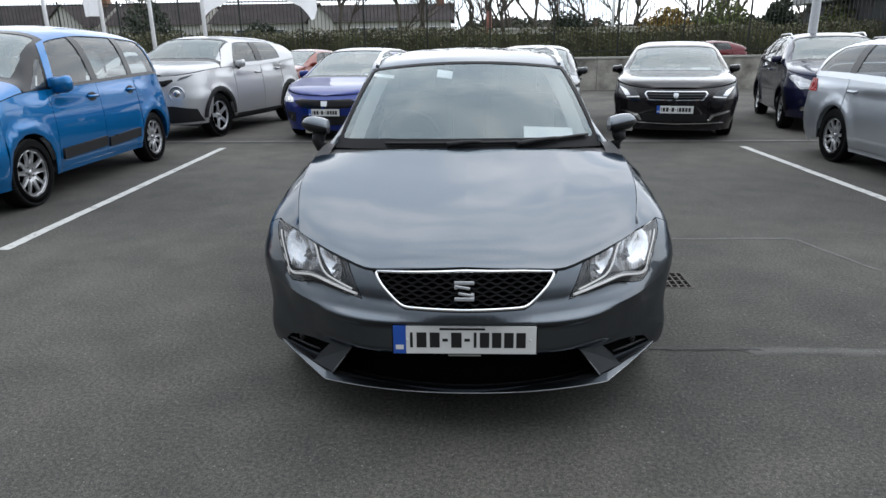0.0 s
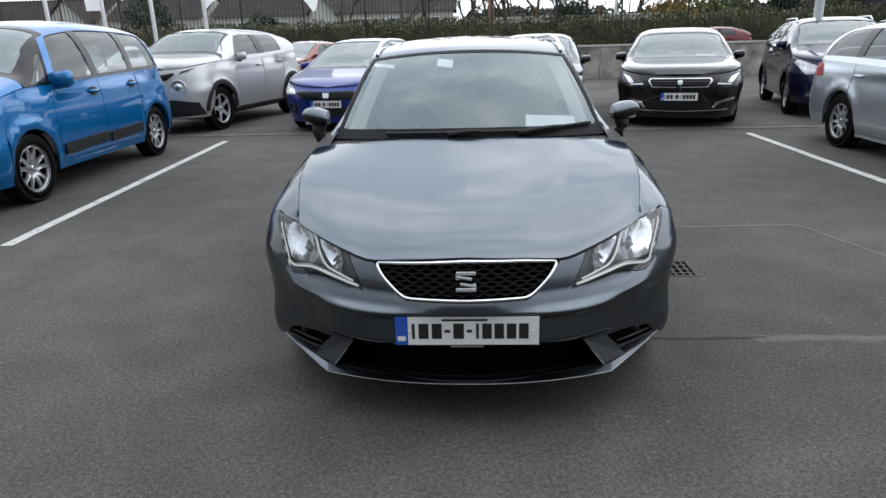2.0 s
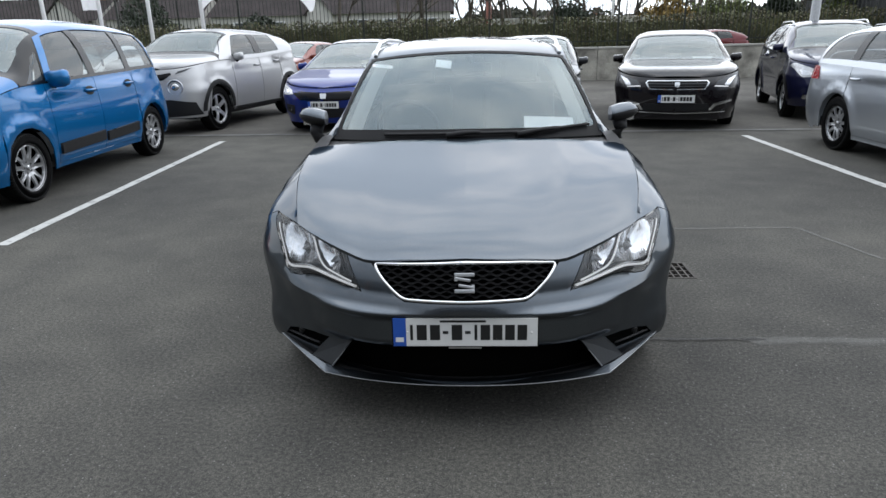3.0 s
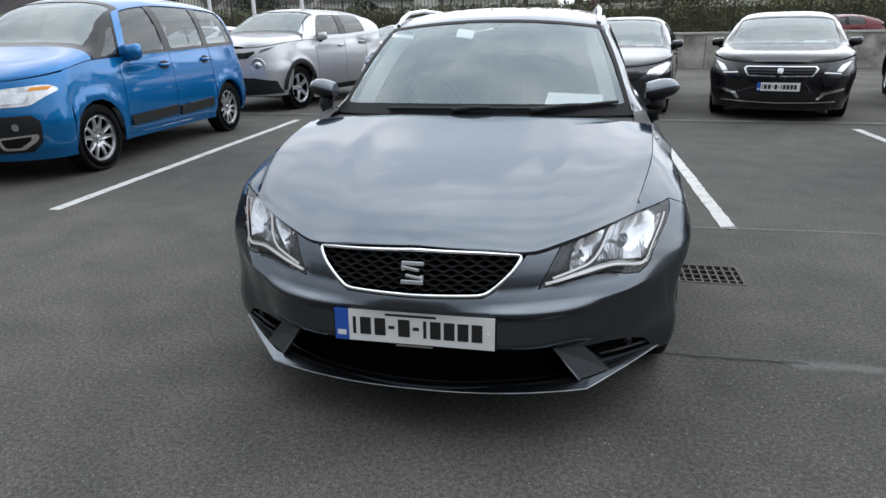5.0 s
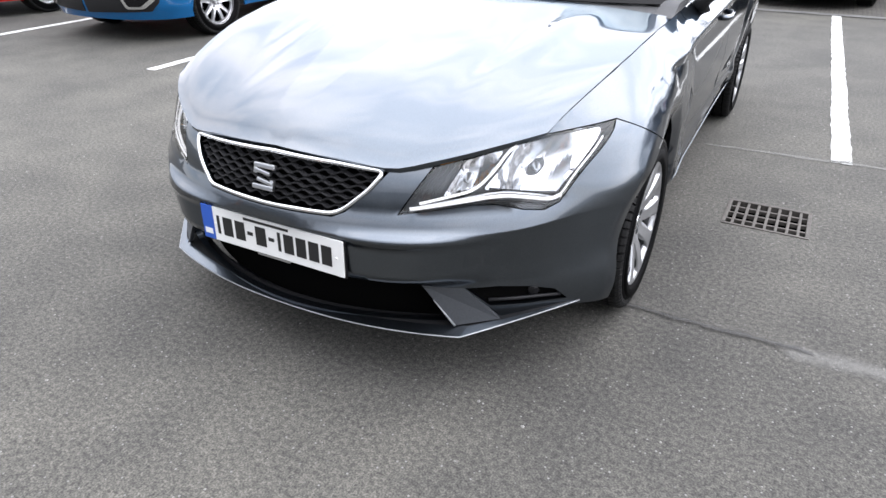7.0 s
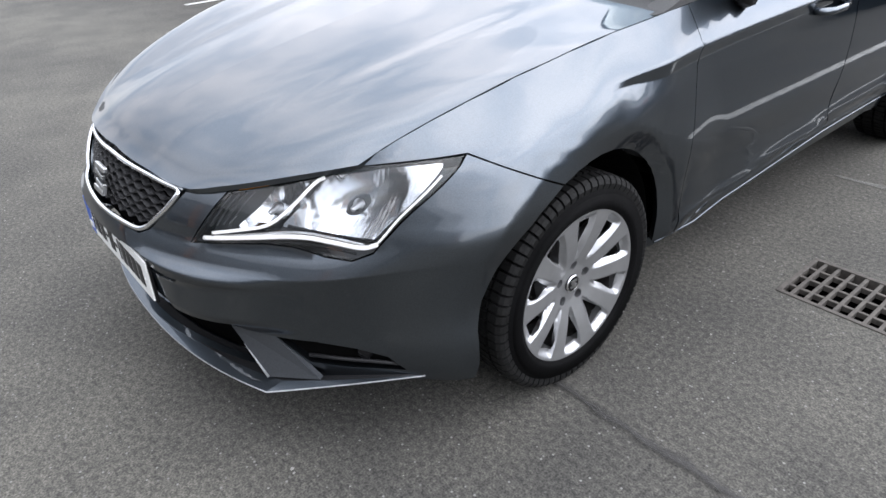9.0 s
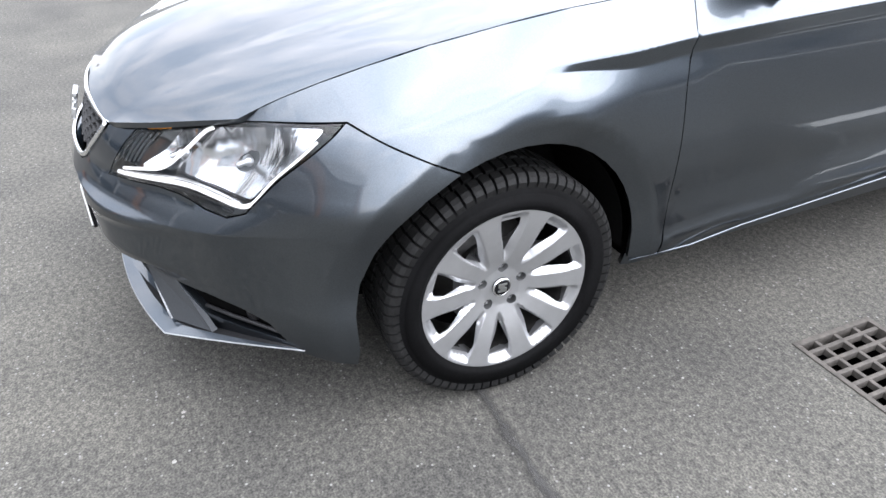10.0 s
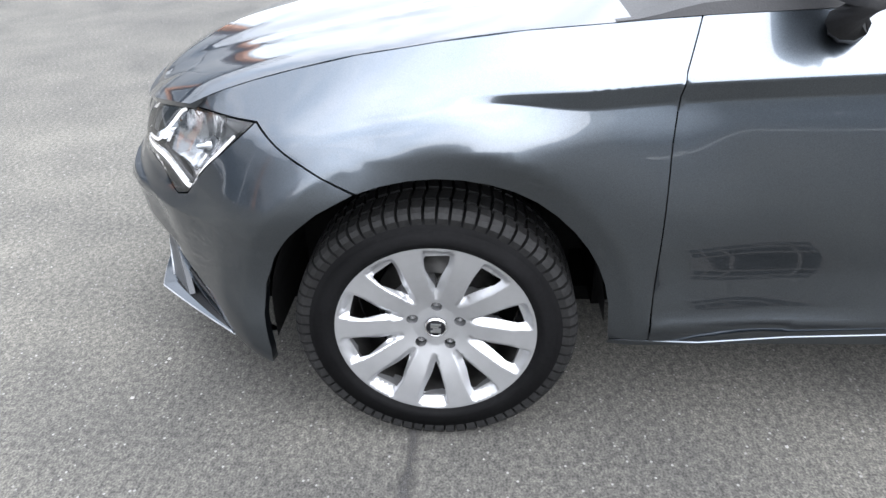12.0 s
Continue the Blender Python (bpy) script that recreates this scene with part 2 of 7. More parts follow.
LAMP_CLEAR = material("clear_lamp_unit", (0.66, 0.67, 0.69), 0.16, 0.4, coat=0.6, grain=0.3, grain_scale=18)
AMBER = material("amber_lens", (0.75, 0.28, 0.03), 0.2)
RED_LENS = material("red_lens", (0.42, 0.012, 0.015), 0.15, coat=0.8)
CABIN = material("cabin_trim", (0.035, 0.036, 0.037), 0.75, grain=0.2, grain_scale=90)
SEAT_CLOTH = material("seat_cloth", (0.05, 0.05, 0.052), 0.9, grain=0.3, grain_scale=140)
PLATE_WHITE = material("plate_white", (0.72, 0.72, 0.70), 0.4, wear=0.06, wear_scale=8)
PLATE_BLUE = material("plate_blue", (0.02, 0.09, 0.42), 0.4)
INK = material("black_ink", (0.012, 0.012, 0.012), 0.5)
PAPER = material("white_paper", (0.92, 0.93, 0.94), 0.7, wear=0.04, wear_scale=12)
SCREEN_GLASS = pane("windscreen_glass", (0.90, 0.95, 0.94), 0.90, (0.50, 0.62, 0.67), 1.85)
for node in SCREEN_GLASS.node_tree.nodes:
    if node.type == "BSDF_GLOSSY":
        node.inputs["Roughness"].default_value = 0.03
        node.inputs["Color"].default_value = (0.88, 0.98, 1.0, 1)
FAR_SCREEN = pane("car_window_glass", (0.74, 0.82, 0.81), 0.62, (0.40, 0.48, 0.48), 1.7)
DOOR_GLASS = pane("tinted_side_glass", (0.42, 0.47, 0.47), 0.72)
LENS_GLASS = pane("lamp_lens", (0.96, 0.97, 0.98), 0.97)


# ---- mesh tools ----
def part(name, mesh, mat, parent=None, label=""):
    """Links a mesh or a bmesh as one object under its thing."""
    if isinstance(mesh, bmesh.types.BMesh):
        bm, mesh = mesh, bpy.data.meshes.new(name)
        bm.to_mesh(mesh)
        bm.free()
    if mat and not mesh.materials:
        mesh.materials.append(mat)
    ob = new(name, mesh)
    ob.parent = parent
    if label:
        ob["label"] = label
    return ob


def thing(name, label, category, group="", kind="", m=None):
    ob = new(name)
    ob.empty_display_size = 0.1
    if m is not None:
        ob.matrix_world = m
    return tagged(ob, label, category, group, kind)


def smooth(a, b, t):
    t = min(1.0, max(0.0, (t - a) / (b - a)))
    return t * t * (3 - 2 * t)


def spline(points, t):
    """A smooth curve without overshoot through a few (t, value) pairs."""
    n = len(points)
    if t <= points[0][0]:
        return points[0][1]
    if t >= points[-1][0]:
        return points[-1][1]

    def slope(i):
        if i == 0 or i == n - 1:
            j = min(max(i, 1), n - 1)
            return (points[j][1] - points[j - 1][1]) / (points[j][0] - points[j - 1][0])
        a = (points[i][1] - points[i - 1][1]) / (points[i][0] - points[i - 1][0])
        b = (points[i + 1][1] - points[i][1]) / (points[i + 1][0] - points[i][0])
        return 0.0 if a * b <= 0 else 2 * a * b / (a + b)

    for i in range(n - 1):
        (t0, v0), (t1, v1) = points[i], points[i + 1]
        if t <= t1:
            h = t1 - t0
            k = (t - t0) / h
            m0, m1 = slope(i) * h, slope(i + 1) * h
            return v0 * (1 + 2 * k) * (1 - k) ** 2 + m0 * k * (1 - k) ** 2 + v1 * k * k * (3 - 2 * k) - m1 * k * k * (1 - k)


def resample(loop, step, scale):
    out = []
    for i, (a, b) in enumerate(zip(loop, loop[1:] + loop[:1])):
        d = math.hypot((b[0] - a[0]) * scale[0], (b[1] - a[1]) * scale[1])
        n = max(1, math.ceil(d / step - 0.01))
        out += [(a[0] + (b[0] - a[0]) * k / n, a[1] + (b[1] - a[1]) * k / n) for k in range(n)]
    return out


def rounded(loop, r, scale=(1, 1), n=4):
    """A polygon with its corners rounded off by about r."""
    out = []
    for i, p in enumerate(loop):
        a, b = loop[i - 1], loop[(i + 1) % len(loop)]
        da = math.hypot((a[0] - p[0]) * scale[0], (a[1] - p[1]) * scale[1])
        db = math.hypot((b[0] - p[0]) * scale[0], (b[1] - p[1]) * scale[1])
        ka, kb = min(0.45, r / da), min(0.45, r / db)
        s = (p[0] + (a[0] - p[0]) * ka, p[1] + (a[1] - p[1]) * ka)
        e = (p[0] + (b[0] - p[0]) * kb, p[1] + (b[1] - p[1]) * kb)
        for k in range(n + 1):
            t = k / n
            out.append(tuple(s[c] * (1 - t) ** 2 + 2 * p[c] * t * (1 - t) + e[c] * t * t for c in (0, 1)))
    return out


def within(loop, u, v):
    hit = False
    for (u0, v0), (u1, v1) in zip(loop, loop[1:] + loop[:1]):
        if (v0 > v) != (v1 > v) and u < u0 + (v - v0) / (v1 - v0) * (u1 - u0):
            hit = not hit
    return hit


def clear_of(loop, u, v, d, scale):
    for (u0, v0), (u1, v1) in zip(loop, loop[1:] + loop[:1]):
        ax, ay, bx, by = u0 * scale[0], v0 * scale[1], u1 * scale[0], v1 * scale[1]
        px, py = u * scale[0], v * scale[1]
        dx, dy = bx - ax, by - ay
        k = min(1, max(0, ((px - ax) * dx + (py - ay) * dy) / (dx * dx + dy * dy + 1e-12)))
        if (ax + k * dx - px) ** 2 + (ay + k * dy - py) ** 2 < d * d:
            return False
    return True


def trimmed(name, fn, outline, holes=(), step=0.04, scale=(1, 1), skirt=0.012, side=1, lift=0.0, core=(0, 2.2, 0.55), exact=True, rows=()):
    """A piece of the surface fn(u, v), cut to an outline with holes, with its edges turned inwards by skirt. side=-1 mirrors it."""
    core = Vector(core)
    loops = [resample(list(l), step, scale) for l in (outline, *holes)]
    pts, edges = [], []
    for l in loops:
        k = len(pts)
        pts += l
        edges += [(k + i, k + (i + 1) % len(l)) for i in range(len(l))]
    for row in rows:
        row = [p for p in row if within(loops[0], *p) and clear_of(loops[0], *p, step * 0.25, scale)]
        edges += [(len(pts) + i, len(pts) + i + 1) for i in range(len(row) - 1) if math.hypot(row[i + 1][0] - row[i][0], row[i + 1][1] - row[i][1]) < step * 2]
        pts += row
    us, vs = [p[0] for p in loops[0]], [p[1] for p in loops[0]]
    su, sv = step / scale[0], step / scale[1]
    nu, nv = int((max(us) - min(us)) / su) + 1, int((max(vs) - min(vs)) / sv) + 1
    for j in range(nv + 1):
        for i in range(nu + 1):
            u, v = min(us) + (i + 0.5 * (j % 2)) * su, min(vs) + j * sv
            if within(loops[0], u, v) and not any(within(h, u, v) for h in loops[1:]) and all(clear_of(l, u, v, step * 0.5, scale) for l in loops):
                pts.append((u, v))
    flat = [Vector((u * scale[0], v * scale[1])) for u, v in pts]
    co2, _, tris, *_ = delaunay_2d_cdt(flat, edges, [], 0, 1e-6)
    verts, normals = [], []
    for c in co2:
        u, v = c.x / scale[0], c.y / scale[1]
        p = Vector(fn(u, v))
        e = 2e-3
        du = Vector(fn(u + e / scale[0], v)) - Vector(fn(u - e / scale[0], v))
        dv = Vector(fn(u, v + e / scale[1])) - Vector(fn(u, v - e / scale[1]))
        n = du.cross(dv)
        n = n.normalized() if n.length > 1e-12 else (p - core).normalized()
        if n.dot(p - core) < 0:
            n = -n
        p = p + n * lift
        verts.append(p)
        normals.append(n)
    faces = []
    for t in tris:
        c = sum((co2[i] for i in t), Vector((0, 0))) / 3
        u, v = c.x / scale[0], c.y / scale[1]
        if within(loops[0], u, v) and not any(within(h, u, v) for h in loops[1:]):
            a, b, d = (verts[i] for i in t)
            if (b - a).cross(d - a).dot(normals[t[0]]) < 0:
                t = tuple(reversed(t))
            faces.append(tuple(t))
    if skirt:
        use = {}
        for f in faces:
            for a, b in zip(f, f[1:] + f[:1]):
                use[(a, b)] = True
        ring, top = {}, {}
        for a, b in list(use):
            if (b, a) in use:
                continue
            for k in (a, b):
                if k not in ring:
                    top[k] = len(verts)
                    verts.append(verts[k].copy())
                    normals.append(Vector((0, 0, 0)))
                    ring[k] = len(verts)
                    verts.append(verts[k] - normals[k] * skirt)
                    normals.append(Vector((0, 0, 0)))
            faces.append((top[b], top[a], ring[a], ring[b]))
    if side < 0:
        verts = [Vector((-p.x, p.y, p.z)) for p in verts]
        normals = [Vector((-n.x, n.y, n.z)) for n in normals]
        faces = [tuple(reversed(f)) for f in faces]
    me = bpy.data.meshes.new(name)
    me.from_pydata(verts, [], faces)
    me.shade_smooth()
    if exact:
        me.normals_split_custom_set_from_vertices(normals)
    me.update()
    return me


def box(bm, x0, y0, z0, x1, y1, z1, bevel=0.0, m=None):
    """A box with optional rounded edges, added to bm."""
    made = bmesh.ops.create_cube(bm, size=1.0)["verts"]
    mat = Matrix.Translation(((x0 + x1) / 2, (y0 + y1) / 2, (z0 + z1) / 2)) @ Matrix.Diagonal((x1 - x0, y1 - y0, z1 - z0, 1))
    bmesh.ops.transform(bm, matrix=(m @ mat) if m is not None else mat, verts=made)
    if bevel:
        es = list({e for v in made for e in v.link_edges})
        bmesh.ops.bevel(bm, geom=es, offset=bevel, segments=2, affect="EDGES", profile=0.6)
    return made


def tube(bm, path, r, sides=8, cap=True, radii=None):
    """A round bar along a path of points."""
    path = [Vector(p) for p in path]
    rings = []
    for i, p in enumerate(path):
        d = (path[min(i + 1, len(path) - 1)] - path[max(i - 1, 0)]).normalized()
        a = d.orthogonal().normalized() if abs(d.z) > 0.95 or i == 0 and False else d.cross(Vector((0, 0, 1)))
        a = a.normalized() if a.length > 1e-6 else Vector((1, 0, 0))
        b = d.cross(a)
        rr = radii[i] if radii else r
        rings.append([bm.verts.new(p + rr * (math.cos(2 * math.pi * k / sides) * a + math.sin(2 * math.pi * k / sides) * b)) for k in range(sides)])
    for r0, r1 in zip(rings, rings[1:]):
        for k in range(sides):
            f = bm.faces.new((r0[k], r0[(k + 1) % sides], r1[(k + 1) % sides], r1[k]))
            f.smooth = True
    if cap:
        bm.faces.new(list(reversed(rings[0])))
        bm.faces.new(rings[-1])
    return rings


def lathe(bm, profile, segments=48, axis="x", smooth_faces=True, wobble=None):
    """Turns a profile of (radius, offset along the axis) into a ring about the x axis."""
    rings = []
    for k in range(segments):
        a = 2 * math.pi * k / segments
        ring = []
        for j, (r, o) in enumerate(profile):
            rr = r + (wobble(k, j) if wobble else 0)
            ring.append(bm.verts.new((o, rr * math.cos(a), rr * math.sin(a))))
        rings.append(ring)
    for k in range(segments):
        r0, r1 = rings[k], rings[(k + 1) % segments]
        for j in range(len(profile) - 1):
            f = bm.faces.new((r0[j], r0[j + 1], r1[j + 1], r1[j]))
            f.smooth = smooth_faces
    return rings


def quad_strip(name, a, b, mat, parent=None, closed=False, smooth_faces=True):
    """A band between two rows of points."""
    bm = bmesh.new()
    va, vb = [bm.verts.new(p) for p in a], [bm.verts.new(p) for p in b]
    n = len(a)
    for i in range(n if closed else n - 1):
        f = bm.faces.new((va[i], va[(i + 1) % n], vb[(i + 1) % n], vb[i]))
        f.smooth = smooth_faces
    bmesh.ops.recalc_face_normals(bm, faces=bm.faces)
    return bm


# ---- wheels ----
def wheel_meshes(radius, rim, width, spokes, style, alloy):
    """The meshes of one wheel about the x axis, its outer face towards +x: name, mesh, material, label."""
    out = []
    w = width / 2
    # tyre: a rounded carcass with lettering ridges, cut by tread grooves at the shoulders
    bm = bmesh.new()
    prof = [(rim - 0.012, -w * 0.80), (rim + 0.012, -w * 0.95), ((rim + radius) / 2, -w * 1.04), (radius - 0.030, -w * 0.94), (radius - 0.014, -w * 0.74),
            (radius - 0.012, -w * 0.3), (radius - 0.012, w * 0.3), (radius - 0.014, w * 0.72), (radius - 0.026, w * 0.88), (radius - 0.042, w * 0.975), (radius - 0.046, w * 0.98),
            ((rim + radius) / 2, w * 1.04), (rim + 0.022, w * 1.0), (rim + 0.018, w * 1.02), (rim + 0.012, w * 0.97), (rim - 0.012, w * 0.80)]
    lathe(bm, prof, 84)
    out.append(("tyre", bm, RUBBER, "black rubber tyre with cut tread"))
    # tread blocks
    bm = bmesh.new()
    n = 70
    for k in range(n):
        a = 2 * math.pi * k / n
        # a shoulder block on each side that folds down the sidewall, and two ribs between them
        for rows, half, skew in ((((w * 0.54, 0.0), (w * 0.80, 0.002), (w * 0.90, 0.009), (w * 0.95, 0.019)), 0.41, 0.10), (((-w * 0.54, 0.0), (-w * 0.80, 0.002), (-w * 0.95, 0.016)), 0.36, 0.10),
                                 (((w * 0.05, 0.0), (w * 0.45, 0.0)), 0.40, 0.30), (((-w * 0.05, 0.0), (-w * 0.45, 0.0)), 0.40, 0.30)):
            rings = []
            for o, drop in rows:
                turn = skew * abs(o) / w * 0.12
                rings.append([bm.verts.new((o * (1 if top else 0.97), (radius - drop - (0 if top else 0.016)) * math.cos(a + turn + da * 2 * math.pi / n), (radius - drop - (0 if top else 0.016)) * math.sin(a + turn + da * 2 * math.pi / n)))
                              for da, top in ((-half, 0), (-half + 0.03, 1), (half - 0.03, 1), (half, 0))])
            for p, q in zip(rings, rings[1:]):
                for j in range(3):
                    bm.faces.new((p[j], p[j + 1], q[j + 1], q[j]))
            bm.faces.new(rings[0])
            bm.faces.new(rings[-1])
    bmesh.ops.recalc_face_normals(bm, faces=bm.faces)
    out.append(("tread", bm, TREAD, ""))
    # rim barrel
    bm = bmesh.new()
    lathe(bm, [(rim - 0.020, w * 0.66), (rim - 0.014, w * 0.76), (rim - 0.004, w * 0.86), (rim + 0.006, w * 0.90), (rim + 0.008, w * 0.84), (rim, w * 0.78)], 64)
    out.append(("rim", bm, alloy, "lacquered alloy rim"))
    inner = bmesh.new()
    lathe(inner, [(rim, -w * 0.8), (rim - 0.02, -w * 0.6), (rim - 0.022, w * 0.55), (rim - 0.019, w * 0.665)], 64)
    # other styles give barrel and disc the black that stands for shade
    out.append(("rim_barrel", inner, DISC if style == "turbine" else SHADE_BLACK, ""))
    # spoked face
    hub_x, rim_x = w * 0.62, w * (0.92 if style == "turbine" else 0.80)

    def face(u, v):
        r = math.hypot(u, v)
        k = min(1, max(0, (r - 0.05) / (rim - 0.05)))
        bowl = hub_x + (rim_x - hub_x) * k ** 2 + 0.012 * math.sin(math.pi * k)
        a = math.atan2(v, u) * spokes / (2 * math.pi)
        d = abs(a - math.floor(a) - 0.5) * 2
        ridge = 0.010 * (d if style != "plain" else 0.5) * smooth(0.05, 0.1, r) * smooth(rim, rim - 0.03, r)
        if style == "turbine":
            turn = (a - spokes / 4 + 0.5) % 1.0 - 0.5
            rr = r / rim
            near, far = 0.10 + 0.16 * smooth(0.30, 0.80, rr), 0.20 + 0.10 * smooth(0.30, 0.80, rr)
            slope = (near + turn) / 0.05 if turn < 0 else (far - turn) / (0.22 - 0.12 * smooth(0.5, 0.9, rr))
            dip = min(1.0, max(0.0, slope)) * min(1.0, max(0.0, (rr - 0.34) / 0.14)) * min(1.0, max(0.0, (0.985 - rr) / 0.06))
            ridge = 0.010 - 0.014 * dip
        return (bowl - 0.010 + ridge, -u, v)

    def polar(r, turn):
        a = math.pi / 2 + turn
        return (r * math.cos(a), r * math.sin(a))

    step = 2 * math.pi / spokes
    ring = [polar(rim + (0.003 if style == "turbine" else -0.004), -2 * math.pi * k / 72) for k in range(72)]
    holes = []
    for k in range(spokes):
        c = (k + (0.0 if style == "turbine" else 0.5)) * step
        if style == "turbine":
            pts = [(0.46, -0.03), (0.60, -0.16), (0.76, -0.245), (0.885, -0.235), (0.905, 0.21), (0.82, 0.21), (0.62, 0.08)]
        elif style == "paired":
            wd = 0.38 if k % 2 else 0.25
            pts = [(0.36, -0.10), (0.60, -wd), (0.86, -wd - 0.05), (0.925, 0.0), (0.86, wd + 0.05), (0.60, wd), (0.36, 0.10)]
        else:
            pts = [(0.30, -0.16), (0.60, -0.33), (0.88, -0.38), (0.935, 0.0), (0.88, 0.38), (0.60, 0.33), (0.30, 0.16)]
        holes.append(rounded([polar(rim * r, c + t * step) for r, t in pts], 0.004 if style == "turbine" else 0.008, n=2))
    if style == "turbine":
        for k in range(5):
            a = math.pi / 2 + 2 * math.pi * k / 5
            holes.append([(-0.053 * math.cos(a) + 0.0125 * math.cos(b), 0.053 * math.sin(a) + 0.0125 * math.sin(b)) for b in [2 * math.pi * j / 14 for j in range(14)]])
    folds = []
    if style == "turbine":
        for k in range(spokes):
            for nudge in (-0.006, 0.006):
                for base, gain, sign in ((0.10, 0.16, -1), (0.20, 0.10, 1)):
                    folds.append([polar(rim * r, (k + sign * (base + gain * smooth(0.30, 0.80, r)) + nudge) * step) for r in [0.34 + 0.61 * j / 18 for j in range(19)]])
    me = trimmed("spokes", face, ring, holes, step=rim * (0.030 if style == "turbine" else 0.075), skirt=0.034 if style == "turbine" else 0.016, core=(-1, 0, 0), rows=folds)
    out.append(("spokes", me, alloy, "silver alloy spokes"))
    bm = bmesh.new()
    lathe(bm, [(0.0, -w * 0.25), (rim * 0.66, -w * 0.25), (rim * 0.66, -w * 0.4)], 40)
    lathe(bm, [(0.0, -w * 0.02), (rim * 0.34, -w * 0.02), (rim * 0.38, -w * 0.25)], 32)
    out.append(("brake_disc", bm, DISC if style == "turbine" else SHADE_BLACK, "dark brake disc"))
    # a black disc added behind the spokes as painted shade
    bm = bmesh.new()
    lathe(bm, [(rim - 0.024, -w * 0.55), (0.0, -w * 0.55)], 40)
    out.append(("backing", bm, SHADE_BLACK, ""))
    bm = bmesh.new()
    lathe(bm, [(0.0, hub_x + 0.006), (0.020, hub_x + 0.006), (0.0235, hub_x + 0.003), (0.025, hub_x - 0.012)], 28)
    out.append(("hub_cap", bm, GLOSS_BLACK if style == "turbine" else alloy, "round centre cap"))
    bm = bmesh.new()
    lathe(bm, [(0.0205, hub_x + 0.0066), (0.0225, hub_x + 0.0078), (0.0245, hub_x + 0.004)], 28)
    out.append(("cap_ring", bm, CHROME, ""))
    bm = bmesh.new()
    for z0, z1, y0, y1 in ((0.007, 0.011, -0.011, 0.011), (0.001, 0.005, -0.011, 0.006), (-0.005, -0.001, -0.006, 0.011), (-0.011, -0.007, -0.011, 0.011)):
        box(bm, hub_x + 0.004, y0, z0, hub_x + 0.0085, y1, z1)
    out.append(("cap_badge", bm, SATIN, ""))
    return out, hub_x


def bolt_mesh(hub_x):
    bm = bmesh.new()
    lathe(bm, [(0.0, 0.000), (0.0045, 0.000), (0.005, 0.0035), (0.0085, 0.0035), (0.0095, -0.004)], 12)
    lathe(bm, [(0.0125, -0.004), (0.0095, -0.0035)], 12)
    me = bpy.data.meshes.new("wheel_bolt")
    bm.to_mesh(me)
    bm.free()
    me.materials.append(BOLT_STEEL)
    return me


WHEEL_KITS = {}


def add_wheel(parent, x, y, z, radius, rim, width, spokes, style, alloy, spin=0.0, steer=0.0):
    """A wheel as a part with its tyre, rim, spokes, cap and bolts; x > 0 looks to +x, x < 0 to -x."""
    key = (radius, rim, width, spokes, style, alloy.name)
    if key not in WHEEL_KITS:
        rows, hub_x = wheel_meshes(radius, rim, width, spokes, style, alloy)
        kit = []
        for name, me, mat, label in rows:
            if isinstance(me, bmesh.types.BMesh):
                bm, me = me, bpy.data.meshes.new(name)
                bm.to_mesh(me)
                bm.free()
            me.materials.append(mat)
            kit.append((name, me, label))
        WHEEL_KITS[key] = (kit, bolt_mesh(hub_x), hub_x)
    kit, bolt, hub_x = WHEEL_KITS[key]
    hub = new("wheel", kit[2][1])
    hub["label"] = "silver alloy wheel with black tyre"
    hub.parent = parent
    hub.matrix_local = pose(x - (1 if x > 0 else -1) * width / 2, y, z, 0, 0, (0 if x > 0 else 180) + steer) @ pose(0, 0, 0, spin, 0, 0)
    for i, (name, me, label) in enumerate(kit):
        if i == 2:
            continue
        ob = new(name, me)
        ob.parent = hub
        if label:
            ob["label"] = label
    for k in range(5):
        a = math.pi / 2 + 2 * math.pi * k / 5
        ob = new("wheel_bolt", bolt)
        ob.parent = hub
        ob.location = (hub_x - (0.013 if style == "turbine" else 0.007), 0.053 * math.cos(a), 0.053 * math.sin(a))
    return hub


def arch_liner(parent, x, y, z, r, depth):
    """The dark inside of a wheel arch: a half drum, open to the outside."""
    s = 1 if x > 0 else -1
    bm = bmesh.new()
    rows = []
    line = [(r, -0.01)] + [(r * math.cos(math.pi * k / 24), r * math.sin(math.pi * k / 24)) for k in range(25)] + [(-r, -0.06)]
    for o in (0.0, depth):
        rows.append([bm.verts.new((x - s * o, y + dy, z + dz)) for dy, dz in line])
    for k in range(len(line) - 1):
        bm.faces.new((rows[0][k], rows[0][k + 1], rows[1][k + 1], rows[1][k]))
    bm.faces.new(rows[1])
    return part("arch_liner", bm, LINER, parent)


